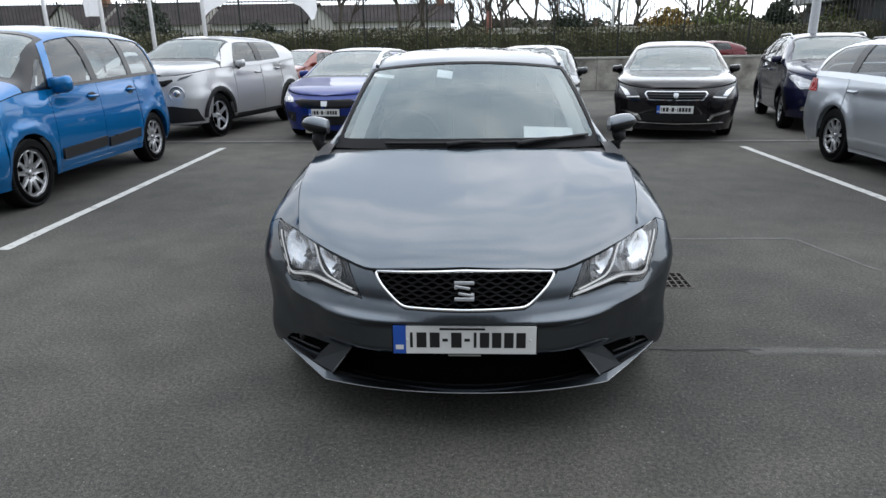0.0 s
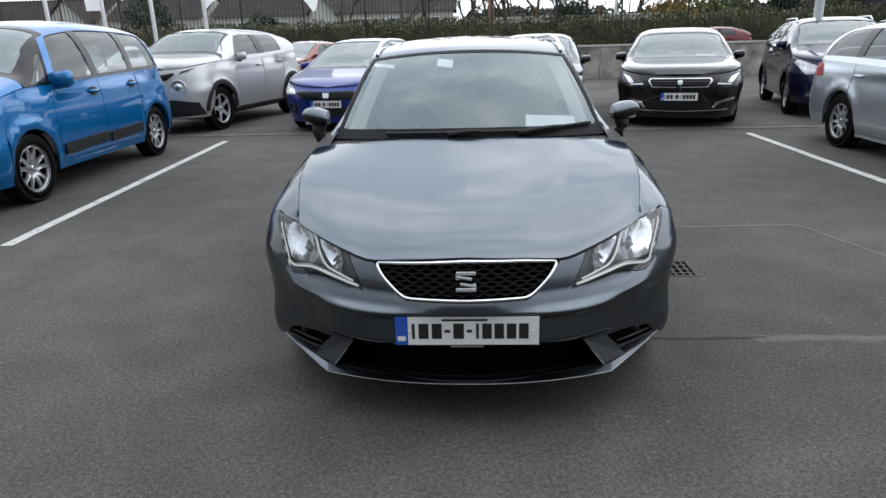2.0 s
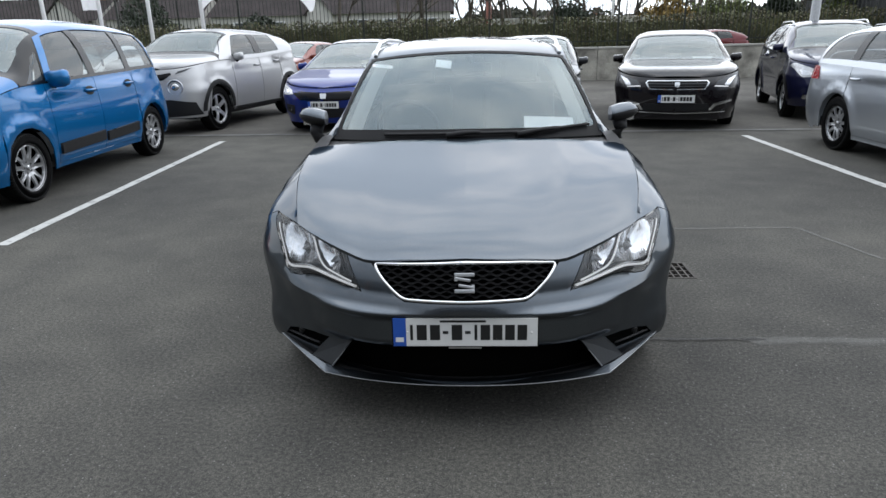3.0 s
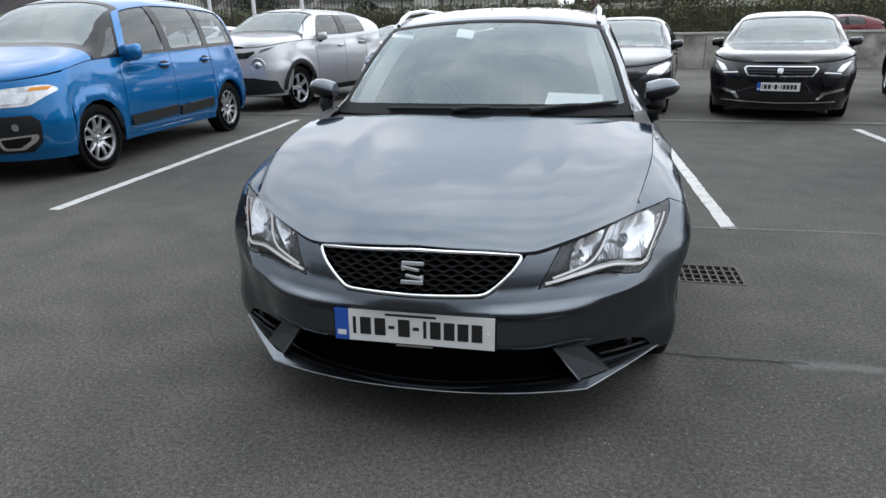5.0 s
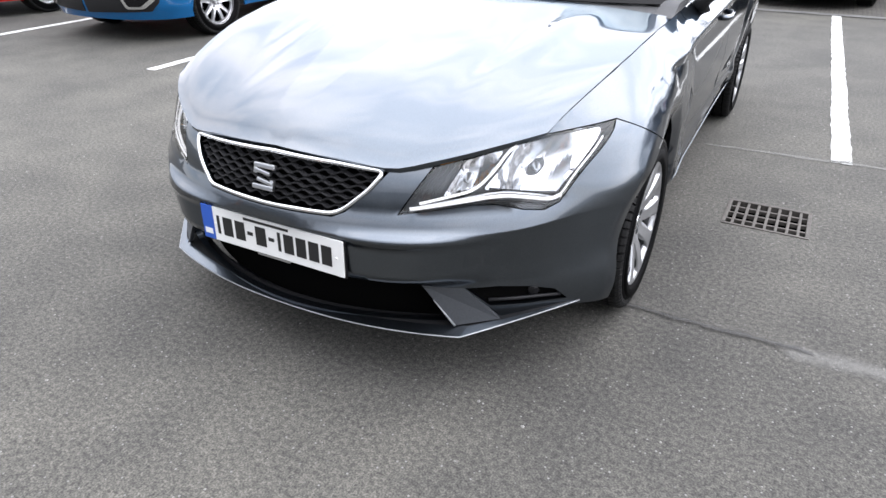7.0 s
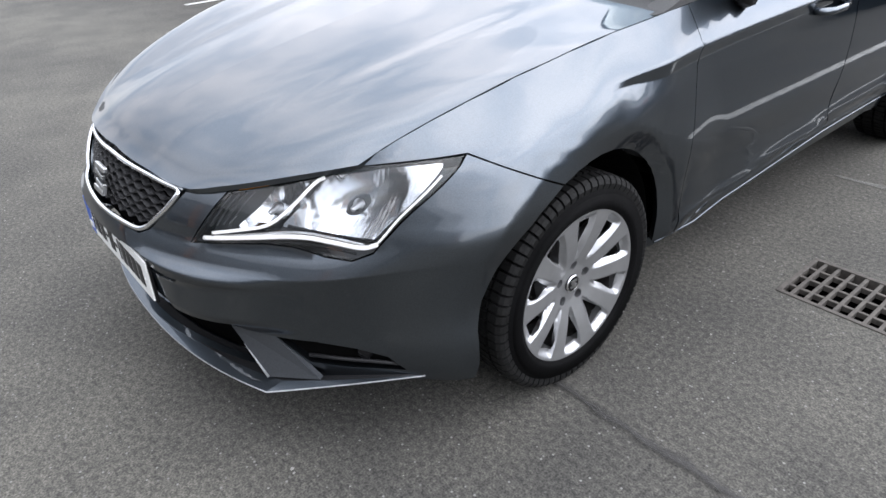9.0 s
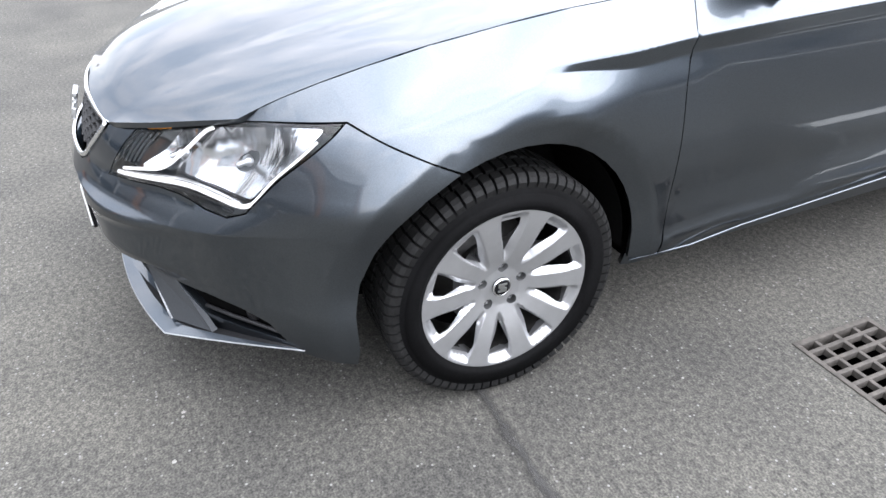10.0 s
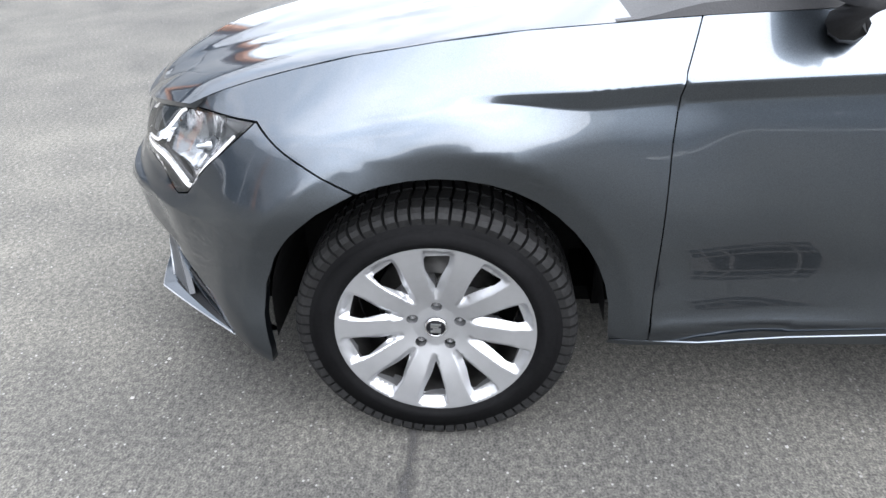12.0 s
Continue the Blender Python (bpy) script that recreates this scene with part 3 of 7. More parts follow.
def plate(parent, m, width, height, blanked):
    """A number plate with a blue band; its characters stand as plain bars."""
    bm = bmesh.new()
    box(bm, -width / 2 - 0.005, 0.0, -height / 2 - 0.005, width / 2 + 0.005, 0.009, height / 2 + 0.005, 0.003, m)
    base = part("number_plate", bm, GLOSS_BLACK, parent, "number plate in a black surround")
    bm = bmesh.new()
    box(bm, -width / 2 + 0.047, -0.004, -height / 2, width / 2, 0.002, height / 2, 0.0015, m)
    part("plate_face", bm, PLATE_WHITE, base, "white plate face")
    bm = bmesh.new()
    box(bm, -width / 2, -0.004, -height / 2, -width / 2 + 0.047, 0.002, height / 2, 0.0015, m)
    part("blue_band", bm, PLATE_BLUE, base, "blue band")
    u = width / 0.52
    bm = bmesh.new()
    box(bm, -width / 2 + 0.009, -0.0055, -height * 0.34, -width / 2 + 0.038, -0.0035, -height * 0.18, 0.0, m)
    part("country_bar", bm, PLATE_WHITE, base)
    for a in (-0.207, 0.238):
        bm = bmesh.new()
        lathe(bm, [(0.0, 0.0065), (0.004, 0.0055), (0.0055, 0.003)], 10)
        bmesh.ops.transform(bm, matrix=m @ pose(a * u, 0, 0, 0, 0, -90), verts=bm.verts)
        part("plate_screw", bm, PLATE_WHITE, base)
    for a, b, z0, z1 in blanked:
        bm = bmesh.new()
        box(bm, a * u, -0.0055, z0 * height, b * u, -0.0035, z1 * height, 0.0, m)
        part("character_bar", bm, INK, base)
    return base


# ---- the grey estate car in the middle ----
NOSE = ((0.14, 0.02), (0.25, 0.0), (0.34, -0.009), (0.46, -0.013), (0.525, -0.016), (0.56, -0.011), (0.62, 0.012), (0.68, 0.055), (0.74, 0.10), (0.85, 0.17))
FLANK = ((0.14, 0.80), (0.24, 0.832), (0.34, 0.848), (0.45, 0.854), (0.60, 0.865), (0.72, 0.866), (0.83, 0.859), (0.95, 0.858))
SEAM = ((0.30, 0.719), (0.33, 0.730), (0.40, 0.760), (0.50, 0.794), (0.60, 0.822), (0.70, 0.846), (0.80, 0.863), (0.90, 0.879), (1.0, 0.891), (1.16, 0.904), (1.30, 0.914), (2.2, 0.940), (4.2, 0.98))
SEAM_X = ((0.30, 0.662), (0.33, 0.673), (0.40, 0.690), (0.50, 0.714), (0.60, 0.735), (0.70, 0.752), (0.80, 0.764), (0.90, 0.772), (1.0, 0.779), (1.16, 0.788), (1.30, 0.790), (2.2, 0.772), (3.4, 0.74), (4.2, 0.66))
KNEE = ((0.3, 0.765), (0.889, 0.801), (0.972, 0.807), (1.064, 0.814), (1.154, 0.820), (1.27, 0.826), (1.6, 0.838), (4.3, 0.90))
HIP = ((0.3, 0.70), (0.5, 0.730), (0.62, 0.735), (0.70, 0.744), (0.80, 0.758), (0.90, 0.765), (1.3, 0.770))
SPREAD = ((0.14, 0.075), (0.236, 0.064), (0.30, 0.045), (0.40, 0.012), (0.50, 0.0))
DEPTH, HUB_Y, HUB_Z, BASE = 0.75, 0.833, 0.297, 2.50
ARCH, ARCH_DY, ARCH_DZ = 0.357, 0.0, 0.010
TAIL = 4.30


def band(y):
    """The height of the dark band under the shoulder crease."""
    return 0.012 + 0.025 * smooth(0.88, 1.14, y)


def wrap(s, z):
    """The outer wall of the grey car: s runs round the nose (0 to 1, signed by side) and past 1 back along the flank in metres."""
    sign, s = (-1 if s < 0 else 1), abs(s)
    round_y = DEPTH * (1 - math.cos(min(s, 1) * math.pi / 2))
    y = spline(NOSE, z) + round_y + max(0.0, s - 1)
    seat = smooth(0.33, 0.37, z) * (1 - smooth(0.475, 0.505, z)) * (1 - smooth(0.15, 0.50, s))
    fold = 0.497 + 0.035 * smooth(0.45, 0.80, s)
    ledge = 0.029 * (max(0.0, 1 - (z - fold) / 0.054) if z > fold else max(0.0, 1 - (fold - z) / 0.17)) * (1 - smooth(0.52, 0.74, s)) * (1 - (1 - smooth(0.16, 0.52, s)) * (1 - smooth(0.468, 0.492, z)))
    top, crease = spline(SEAM, y), smooth(0.88, 1.15, y)
    x = 0.0
    # the shoulder breaks low over the front arch and high along the doors
    for knee, share, keen in ((spline(HIP, y), 1 - crease, 0.0), (spline(KNEE, y), crease, 1 - smooth(3.9, 4.3, y))):
        if share == 0.0:
            continue
        soft_r = 0.016 - 0.012 * keen
        e = z - knee
        rise = 0.0 if e < -soft_r else (e if e > soft_r else (e + soft_r) ** 2 / (4 * soft_r))
        zz = z - rise
        w = spline(FLANK, zz)
        for hub in (HUB_Y, HUB_Y + BASE):
            r = math.hypot(y - hub - ARCH_DY, zz - HUB_Z - ARCH_DZ)
            w += (0.012 + 0.005 * smooth(-0.36, -0.12, y - hub)) * (1 - smooth(0.456, 0.55 + 0.14 * smooth(0.1, 0.3, y - hub), r)) * smooth(0.15, 0.3, zz)
        d = knee - zz
        w += keen * 0.010 * (1 - smooth(0.0, 0.22, d))
        w += smooth(1.255, 1.277, y) * (0.009 * math.exp(-((zz - (0.318 + 0.062 * smooth(1.3, 2.6, y))) / 0.022) ** 2) - 0.004 * math.exp(-((zz - 0.44) / 0.06) ** 2))
        w *= 1 - 0.16 * smooth(3.3, 4.45, y) ** 1.5
        # the bumper corners stand out, the lower the more
        corner = 0.066 * smooth(0.50, 0.80, s) * (1 - smooth(0.57, 0.77, z)) + spline(SPREAD, z) * smooth(0.10, 0.45, s)
        corner += 0.042 * smooth(0.40, 0.68, s) * (1 - smooth(0.72, 0.92, s)) * smooth(0.60, 0.72, z)
        w *= math.sin(min(s, 1) * math.pi / 2) * (1 + corner * (1 - smooth(0.95, 1.3, s)))
        if rise > 0:
            t = min(1.0, rise / max(0.02, top - knee))
            soft = 0.55 * t + 0.45 * t * t
            w -= max(0.0, w - spline(SEAM_X, y)) * (soft + (0.9 * t + 0.1 * t * t - soft) * keen)
        x += share * w
    # a sharp crease grows out of the wing and runs on along the doors; under it the wall falls back in a narrow band
    d, tall = spline(KNEE, y) - z, band(y)
    if d > 0 and 0.86 < y < 4.3:
        fall = tall * (0.34 + 0.34 * (1 - crease)) * smooth(0.87, 0.98, y) * (1 - smooth(3.9, 4.3, y))
        x -= fall * (d / tall if d < tall else 1 - smooth(tall, tall + 0.10 + 0.09 * smooth(0.95, 1.2, y), d))
    # a flat lip rolls inwards round each wheel arch
    for hub in (HUB_Y, HUB_Y + BASE):
        q = ARCH + 0.062 - math.hypot(y - hub - ARCH_DY, z - HUB_Z - ARCH_DZ)
        if q > 0 and s > 0.6:
            x -= 0.36 * (q * q / 0.036 if q < 0.018 else q - 0.009) * smooth(0.12, 0.26, z)
    a = min(s, 1) * math.pi / 2
    return (sign * (x + ledge * math.sin(a)), y - round_y * seat - ledge * math.cos(a), z)


def wall(y, z):
    """The same wall by y and z."""
    return wrap(*at_y(y, z))


def at_y(y, z):
    """The pair (s, z) on the wall at a given y."""
    d = y - spline(NOSE, z)
    return (math.acos(1 - d / DEPTH) * 2 / math.pi if d < DEPTH else 1 + d - DEPTH, z)


def both(half):
    """A symmetric outline from its right half, listed from the middle to the middle."""
    return half + [(-s, z) for s, z in reversed(half) if s > 1e-6]


SZ = (1.25, 1.0)
HERO_POSE = pose(0, 0, 0, 0, 0, 0.7)
hero = thing("estate_car", "grey metallic estate car parked on the tarmac", "car", m=HERO_POSE)

GRILLE = [(0.0, 0.668), (0.15, 0.663), (0.262, 0.652), (0.237, 0.606), (0.19, 0.547), (0.165, 0.533), (0.0, 0.531)]
LAMP = [(0.293, 0.546), (0.348, 0.671), (0.45, 0.700), (0.51, 0.7195), (0.60, 0.728), (0.70, 0.737), (0.638, 0.604), (0.615, 0.560), (0.585, 0.545), (0.541, 0.551), (0.488, 0.568), (0.44, 0.571), (0.38, 0.563)]
INTAKE = [(0.0, 0.362), (0.20, 0.357), (0.31, 0.345), (0.350, 0.331), (0.380, 0.29), (0.428, 0.207), (0.40, 0.203), (0.0, 0.202)]
FOG = [(0.418, 0.321), (0.468, 0.256), (0.55, 0.250), (0.634, 0.252), (0.610, 0.289), (0.56, 0.308), (0.49, 0.320)]
front_arch = [at_y(HUB_Y + ARCH_DY - ARCH * math.cos(a), HUB_Z + ARCH_DZ + ARCH * math.sin(a)) for a in [math.radians(d) for d in (68, 55, 42, 30, 18, 6)]]
bumper_half = ([(0.0, 0.528), (0.16, 0.530), (0.187, 0.545), (0.235, 0.606), (0.264, 0.654), (0.30, 0.662), (0.345, 0.671)]
               + [(0.290, 0.545), (0.38, 0.560), (0.44, 0.568), (0.488, 0.565), (0.541, 0.548), (0.586, 0.542), (0.617, 0.557), (0.641, 0.602), (0.704, 0.738)]
               + [(0.765, 0.712), (0.87, 0.667)] + front_arch
               + [at_y(0.477, 0.30), at_y(0.478, 0.25), at_y(0.472, 0.206), (0.70, 0.214), (0.66, 0.222), (0.50, 0.208), (0.45, 0.198), (0.0, 0.188)])
part("front_bumper", trimmed("front_bumper", wrap, both(bumper_half), [both(INTAKE), FOG, [(-s, z) for s, z in reversed(FOG)]], 0.022, SZ, 0.02, rows=[[(0.02 * k, 0.497 + 0.035 * smooth(0.45, 0.80, abs(0.02 * k)) + o) for k in range(a, b)] for o in (-0.003, 0.003) for a, b in ((-41, -8), (9, 42))]), GREY_PAINT, hero)

# bonnet: a sheet stretched between the nose, the wing seams and the scuttle
BONNET_MID = ((0.0, 0.674), (0.05, 0.712), (0.13, 0.748), (0.30, 0.797), (0.55, 0.850), (0.80, 0.898), (1.0, 0.942))


def nose_edge(u):
    x = 0.672 * u
    z = spline(((0.0, 0.672), (0.2, 0.668), (0.35, 0.657), (0.45, 0.676), (0.60, 0.711), (0.672, 0.7265)), x)
    s = math.asin(min(1, x / spline(FLANK, z))) * 2 / math.pi
    p = wrap(s, z)
    return Vector((x, p[1] + 0.002, z))


def bonnet_fn(u, v):
    sign, u = (-1 if u < 0 else 1), abs(u)
    mid0 = nose_edge(0)
    c = Vector((0, mid0.y + (1.16 - mid0.y) * v, spline(BONNET_MID, v)))
    ye = 0.335 + 0.845 * v
    e = Vector((spline(SEAM_X, ye) - 0.0005, ye, spline(SEAM, ye)))
    l = nose_edge(u)
    r = Vector((0.786 * u, 1.16 + 0.02 * u * u, 0.945 - 0.040 * u ** 2.4))
    cross = c.lerp(e, u)
    cross.z += (c.z - e.z) * (u - u ** 2.3)
    ruled = l.lerp(r, v)
    c0, c1 = mid0, Vector((0, 1.16, 0.945))
    e0, e1 = nose_edge(1), Vector((0.786, 1.18, 0.905))
    flat0 = c0.lerp(e0, u)
    flat0.z += (c0.z - e0.z) * (u - u ** 2.3)
    flat1 = c1.lerp(e1, u)
    flat1.z += (c1.z - e1.z) * (u - u ** 2.3)
    p = cross + ruled - flat0.lerp(flat1, v)
    # two soft ridges run from the pillars to the grille
    ridge = 0.62 - 0.10 * (1 - v)
    p.z += 0.006 * math.exp(-((u - ridge) / 0.07) ** 2) * math.sin(math.pi * min(1, v * 1.05)) 
    # and a faint fold runs down the middle
    p.z += 0.004 * math.exp(-u / 0.22) * math.sin(math.pi * min(1, 0.12 + v * 0.88))
    return (sign * p.x, p.y, p.z)


part("bonnet", trimmed("bonnet", bonnet_fn, [(-1, 0), (1, 0), (1, 1), (-1, 1)], (), 0.035, (0.70, 1.05), 0.014, core=(0, 1.2, 0.2), rows=[[(o, 0.02 + 0.03 * k) for k in range(33)] for o in (-0.02, -0.006, 0.006, 0.02)]), GREY_PAINT, hero)

# grille: chrome frame, back sheet with the shade in its colour, woven bars, badge
GS = both(GRILLE)
inner = both([(0.0, 0.662), (0.15, 0.657), (0.245, 0.646), (0.222, 0.604), (0.180, 0.555), (0.160, 0.545), (0.0, 0.543)])
bm = bmesh.new()
ring = [Vector(wrap(s, z)) for s, z in resample(rounded(both([(0.0, 0.663), (0.15, 0.658), (0.252, 0.648), (0.229, 0.605), (0.183, 0.551), (0.160, 0.5385), (0.0, 0.5365)])[:-1], 0.02, SZ), 0.02, SZ)]
tube(bm, [p + Vector((0, -0.002, 0)) for p in ring + ring[:2]], 0.0065, 8, cap=False)
part("grille_frame", bm, CHROME, hero, "polished chrome grille surround")
part("grille_back", trimmed("grille_back", wrap, GS, (), 0.05, SZ, 0, lift=-0.035), SHADE_BLACK, hero)
bm = bmesh.new()
for row in range(9):
    # flat wavy blades that nearly touch their neighbours, so that long lozenges stay open between them
    z = 0.549 + row * 0.0132
    half = spline(((0.543, 0.165), (0.555, 0.182), (0.604, 0.222), (0.646, 0.246), (0.66, 0.12)), z)
    rows = []
    n = 72
    for k in range(n + 1):
        q = -half + 2 * half * k / n
        wave = 0.0042 * math.sin(q * 165 + (math.pi if row % 2 else 0.0))
        c = Vector(wrap(q, z + wave + 0.006 * (1 - (q / 0.26) ** 2) * (row / 8)))
        rows.append([bm.verts.new(c + Vector((0, dy, dz))) for dy, dz in ((0.010, -0.0014), (0.010, 0.0014), (0.026, 0.0022), (0.026, -0.0022))])
    for r0, r1 in zip(rows, rows[1:]):
        for k in range(4):
            bm.faces.new((r0[k], r1[k], r1[(k + 1) % 4], r0[(k + 1) % 4]))
bmesh.ops.recalc_face_normals(bm, faces=bm.faces)
part("grille_mesh", bm, BLACK_PLASTIC, hero, "black woven grille mesh")
bm = bmesh.new()
tilt = pose(0, -0.006, 0.603, -18)
for x0, x1, z0, z1, lean in ((-0.036, 0.036, 0.022, 0.036, 0.0), (-0.036, 0.036, -0.036, -0.022, 0.0), (-0.036, 0.020, 0.006, 0.017, -9), (-0.020, 0.036, -0.017, -0.006, -9)):
    box(bm, x0, -0.006, z0, x1, 0.006, z1, 0.003, tilt @ pose(0, 0, 0, 0, -lean, 0))
box(bm, -0.036, -0.005, 0.006, -0.024, 0.006, 0.034, 0.002, tilt)
box(bm, 0.024, -0.005, -0.034, 0.036, 0.006, -0.006, 0.002, tilt)
part("badge", bm, SATIN, hero, "satin metal badge")

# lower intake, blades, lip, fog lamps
# a near-black sheet behind the intake paints the shade of its depth
part("intake_back", trimmed("intake_back", wrap, both([(0.0, 0.40), (0.5, 0.40), (0.56, 0.16), (0.0, 0.16)]), (), 0.06, SZ, 0, lift=-0.06), SHADE_BLACK, hero)


def lip_point(t, k):
    """The lip from the outer end (t = -1) over its corner to the other end; k: 0 root, 1 edge, 2 lower edge, 3 underside."""
    a, sign = abs(t), (-1 if t < 0 else 1)
    if a < 0.62:
        x = 0.55 * a / 0.62
        edge = Vector((x, 0.0 + 0.090 * (x / 0.55) ** 2.3, 0.193 + 0.007 * (x / 0.55) ** 2))
        s = 0.445 * a / 0.62
    else:
        q = (a - 0.62) / 0.38
        edge = Vector((0.55, 0.090, 0.200)).lerp(Vector(wrap(0.662, 0.238)), q) + Vector((0.004, 0, 0)) * math.sin(math.pi * q)
        s = 0.445 + 0.217 * q
    root = Vector(wrap(s, 0.192 if a < 0.62 else 0.205 + 0.036 * q))
    if a < 0.62:
        root = Vector((root.x, root.y + 0.045, 0.197))
    inward = Vector((root.x - edge.x, root.y - edge.y, 0)).normalized()
    if a < 0.62:
        band = 0.030 + 0.014 * (a / 0.62) ** 2
    else:
        band = 0.042 * (1 - q) ** 1.6 + 0.003
    fold = edge + inward * band * 0.95 + Vector((0, 0, band * 0.26))
    p = (root, fold, edge, edge + Vector((-0.001, 0.004, -0.008)), Vector((edge.x * 0.96, edge.y + 0.10, edge.z - 0.014)))[k]
    return Vector((sign * p.x, p.y, p.z))


front_lip = None
for first, last, pname, mat, lbl in ((1, 4, "front_lip", GREY_PAINT, "grey front lip with a sharp edge"), (0, 1, "lip_shelf", BLACK_PLASTIC, "dark shelf behind the lip")):
    bm = bmesh.new()
    rows = [[bm.verts.new(lip_point(-1 + 2 * k / 100, j)) for j in range(first, last + 1)] for k in range(101)]
    for r0, r1 in zip(rows, rows[1:]):
        for j in range(last - first):
            f = bm.faces.new((r0[j], r1[j], r1[j + 1], r0[j + 1]))
            f.smooth = False
    bmesh.ops.recalc_face_normals(bm, faces=bm.faces)
    ob = part(pname, bm, mat, front_lip or hero, lbl)
    front_lip = front_lip or ob
bm = bmesh.new()
tube(bm, [lip_point(-1 + 2 * k / 100, 2) + Vector((0, 0.0, -0.003)) for k in range(101)], 0.0021, 6)
part("lip_edge", bm, EDGE_GLINT, front_lip, "bright edge strip, a highlight put into the colour")

for side in (1, -1):
    # the recess floor is near black, with its shade coloured in
    part("fog_recess", trimmed("fog_recess", wrap, FOG, (), 0.04, SZ, 0, side, lift=-0.018), SHADE_BLACK, hero, "black fog lamp recess with its shade in the colour")
    bm = bmesh.new()
    tube(bm, [Vector((side * wrap(s, z)[0], wrap(s, z)[1] + 0.010, z)) for s, z in ((0.462, 0.272), (0.52, 0.268), (0.58, 0.266), (0.618, 0.265))], 0.005, 6)
    part("fog_slat", bm, BLACK_PLASTIC, hero, "black slat under the fog lamp")
    # a blade between the intake and the fog recess, its shade in the colour
    bm = bmesh.new()
    front = [Vector(wrap(0.335, 0.335)) + Vector((0, -0.006, 0)), Vector(wrap(0.414, 0.322)), lip_point(0.725, 1) + Vector((0, 0, 0.002)), lip_point(0.585, 1) + Vector((0, -0.006, 0.004))]
    front = [Vector((side * p.x, p.y, p.z)) for p in front]
    f0 = [bm.verts.new(p) for p in front]
    f1 = [bm.verts.new(p + Vector((-0.006 * side, 0.012, 0))) for p in front]
    bm.faces.new(f0)
    for k in range(4):
        bm.faces.new((f0[k], f0[(k + 1) % 4], f1[(k + 1) % 4], f1[k]))
    bmesh.ops.recalc_face_normals(bm, faces=bm.faces)
    part("intake_blade", bm, BLADE_SHADE_GREY, hero, "grey blade beside the intake, darkened by painted shade")
    # a pale strip paints the glint along the blade's inner edge
    bm = bmesh.new()
    tube(bm, [front[0].lerp(front[3], k) + Vector((0, -0.001, 0)) for k in (0.35, 0.6, 0.8, 1.0)], 0.0025, 6, radii=(0.001, 0.0022, 0.003, 0.0035))
    part("blade_edge", bm, EDGE_GLINT, hero, "bright edge strip, a highlight put into the colour")
    c = Vector(wrap(0.562, 0.285))
    fog = bmesh.new()
    lathe(fog, [(0.0, 0.003), (0.013, 0.002), (0.018, -0.002), (0.020, -0.02)], 20)
    bmesh.ops.transform(fog, matrix=Matrix.Translation((side * c.x, c.y + 0.014, c.z)) @ pose(0, 0, 0, 0, 0, -90 + side * 38), verts=fog.verts)
    part("fog_lamp", fog, GLOSS_BLACK, hero, "small round fog lamp")

    # headlight: clear lens over a housing with two reflectors and light guides
    lens = part("headlight", trimmed("headlight", wrap, LAMP, (), 0.03, SZ, 0.008, side, lift=0.0), LENS_GLASS, hero, "clear headlight with a bright light guide")
    lens.visible_shadow = False
    part("housing", trimmed("housing", wrap, LAMP, (), 0.03, SZ, 0, side, lift=-0.055), LAMP_HOUSING, lens, "grey lamp housing")
    rim_loop = [Vector(wrap(*p)) for p in resample(LAMP, 0.03, SZ)]
    deep = []
    for p in resample(LAMP, 0.03, SZ):
        q = Vector(wrap(*p))
        e = 2e-3
        n = (Vector(wrap(p[0] + e, p[1])) - Vector(wrap(p[0] - e, p[1]))).cross(Vector(wrap(p[0], p[1] + e)) - Vector(wrap(p[0], p[1] - e))).normalized()
        if n.dot(q - Vector((0, 2.2, 0.55))) < 0:
            n = -n
        deep.append(q - n * 0.055)
    mir = lambda l: [Vector((side * p.x, p.y, p.z)) for p in l]
    part("lamp_wall", quad_strip("lamp_wall", mir([p * 1.0 for p in rim_loop]), mir(deep), None, closed=True), GLOSS_BLACK, lens)

    def guide(name, pts, width, depth, mat, label=""):
        """A bright band inside the lamp along a few (s, z) points."""
        for _ in range(2):
            pts = [pts[0]] + [tuple(p[c] * (1 - k) + r[c] * k for c in (0, 1)) for p, r in zip(pts, pts[1:]) for k in (0.25, 0.75)] + [pts[-1]]
        dense = resample(pts + pts[::-1], 0.015, SZ)
        dense = dense[:len(dense) // 2 + 1]
        bm = bmesh.new()
        line = [Vector(wrap(*p)) for p in dense]
        tube(bm, [Vector((side * p.x * (1 - depth * 0.8), p.y + depth * 0.75 + width * 0.35, p.z)) for p in line], width / 2, 8)
        return part(name, bm, mat, lens, label)

    guide("light_guide", [(0.312, 0.557), (0.400, 0.574), (0.490, 0.587), (0.554, 0.574), (0.598, 0.562), (0.618, 0.572)], 0.0105, 0.007, LAMP_LIT, "lit white light guide strip")
    guide("light_guide", [(0.610, 0.566), (0.624, 0.582), (0.654, 0.657), (0.670, 0.704)], 0.0055, 0.007, LAMP_LIT, "lit white light guide strip")
    guide("light_guide", [(0.330, 0.572), (0.390, 0.590), (0.435, 0.602), (0.464, 0.640), (0.482, 0.690), (0.494, 0.698)], 0.008, 0.008, LAMP_LIT, "lit white light guide strip")
    guide("lamp_shade", [(0.300, 0.549), (0.400, 0.562), (0.490, 0.573), (0.554, 0.561), (0.588, 0.553)], 0.006, 0.008, GLOSS_BLACK)
    guide("lamp_shade", [(0.466, 0.6025), (0.514, 0.5935), (0.570, 0.5825), (0.608, 0.5775)], 0.007, 0.014, GLOSS_BLACK)
    guide("chrome_strip", [(0.330, 0.5635), (0.420, 0.584), (0.490, 0.596), (0.554, 0.583), (0.599, 0.571)], 0.006, 0.010, CHROME)
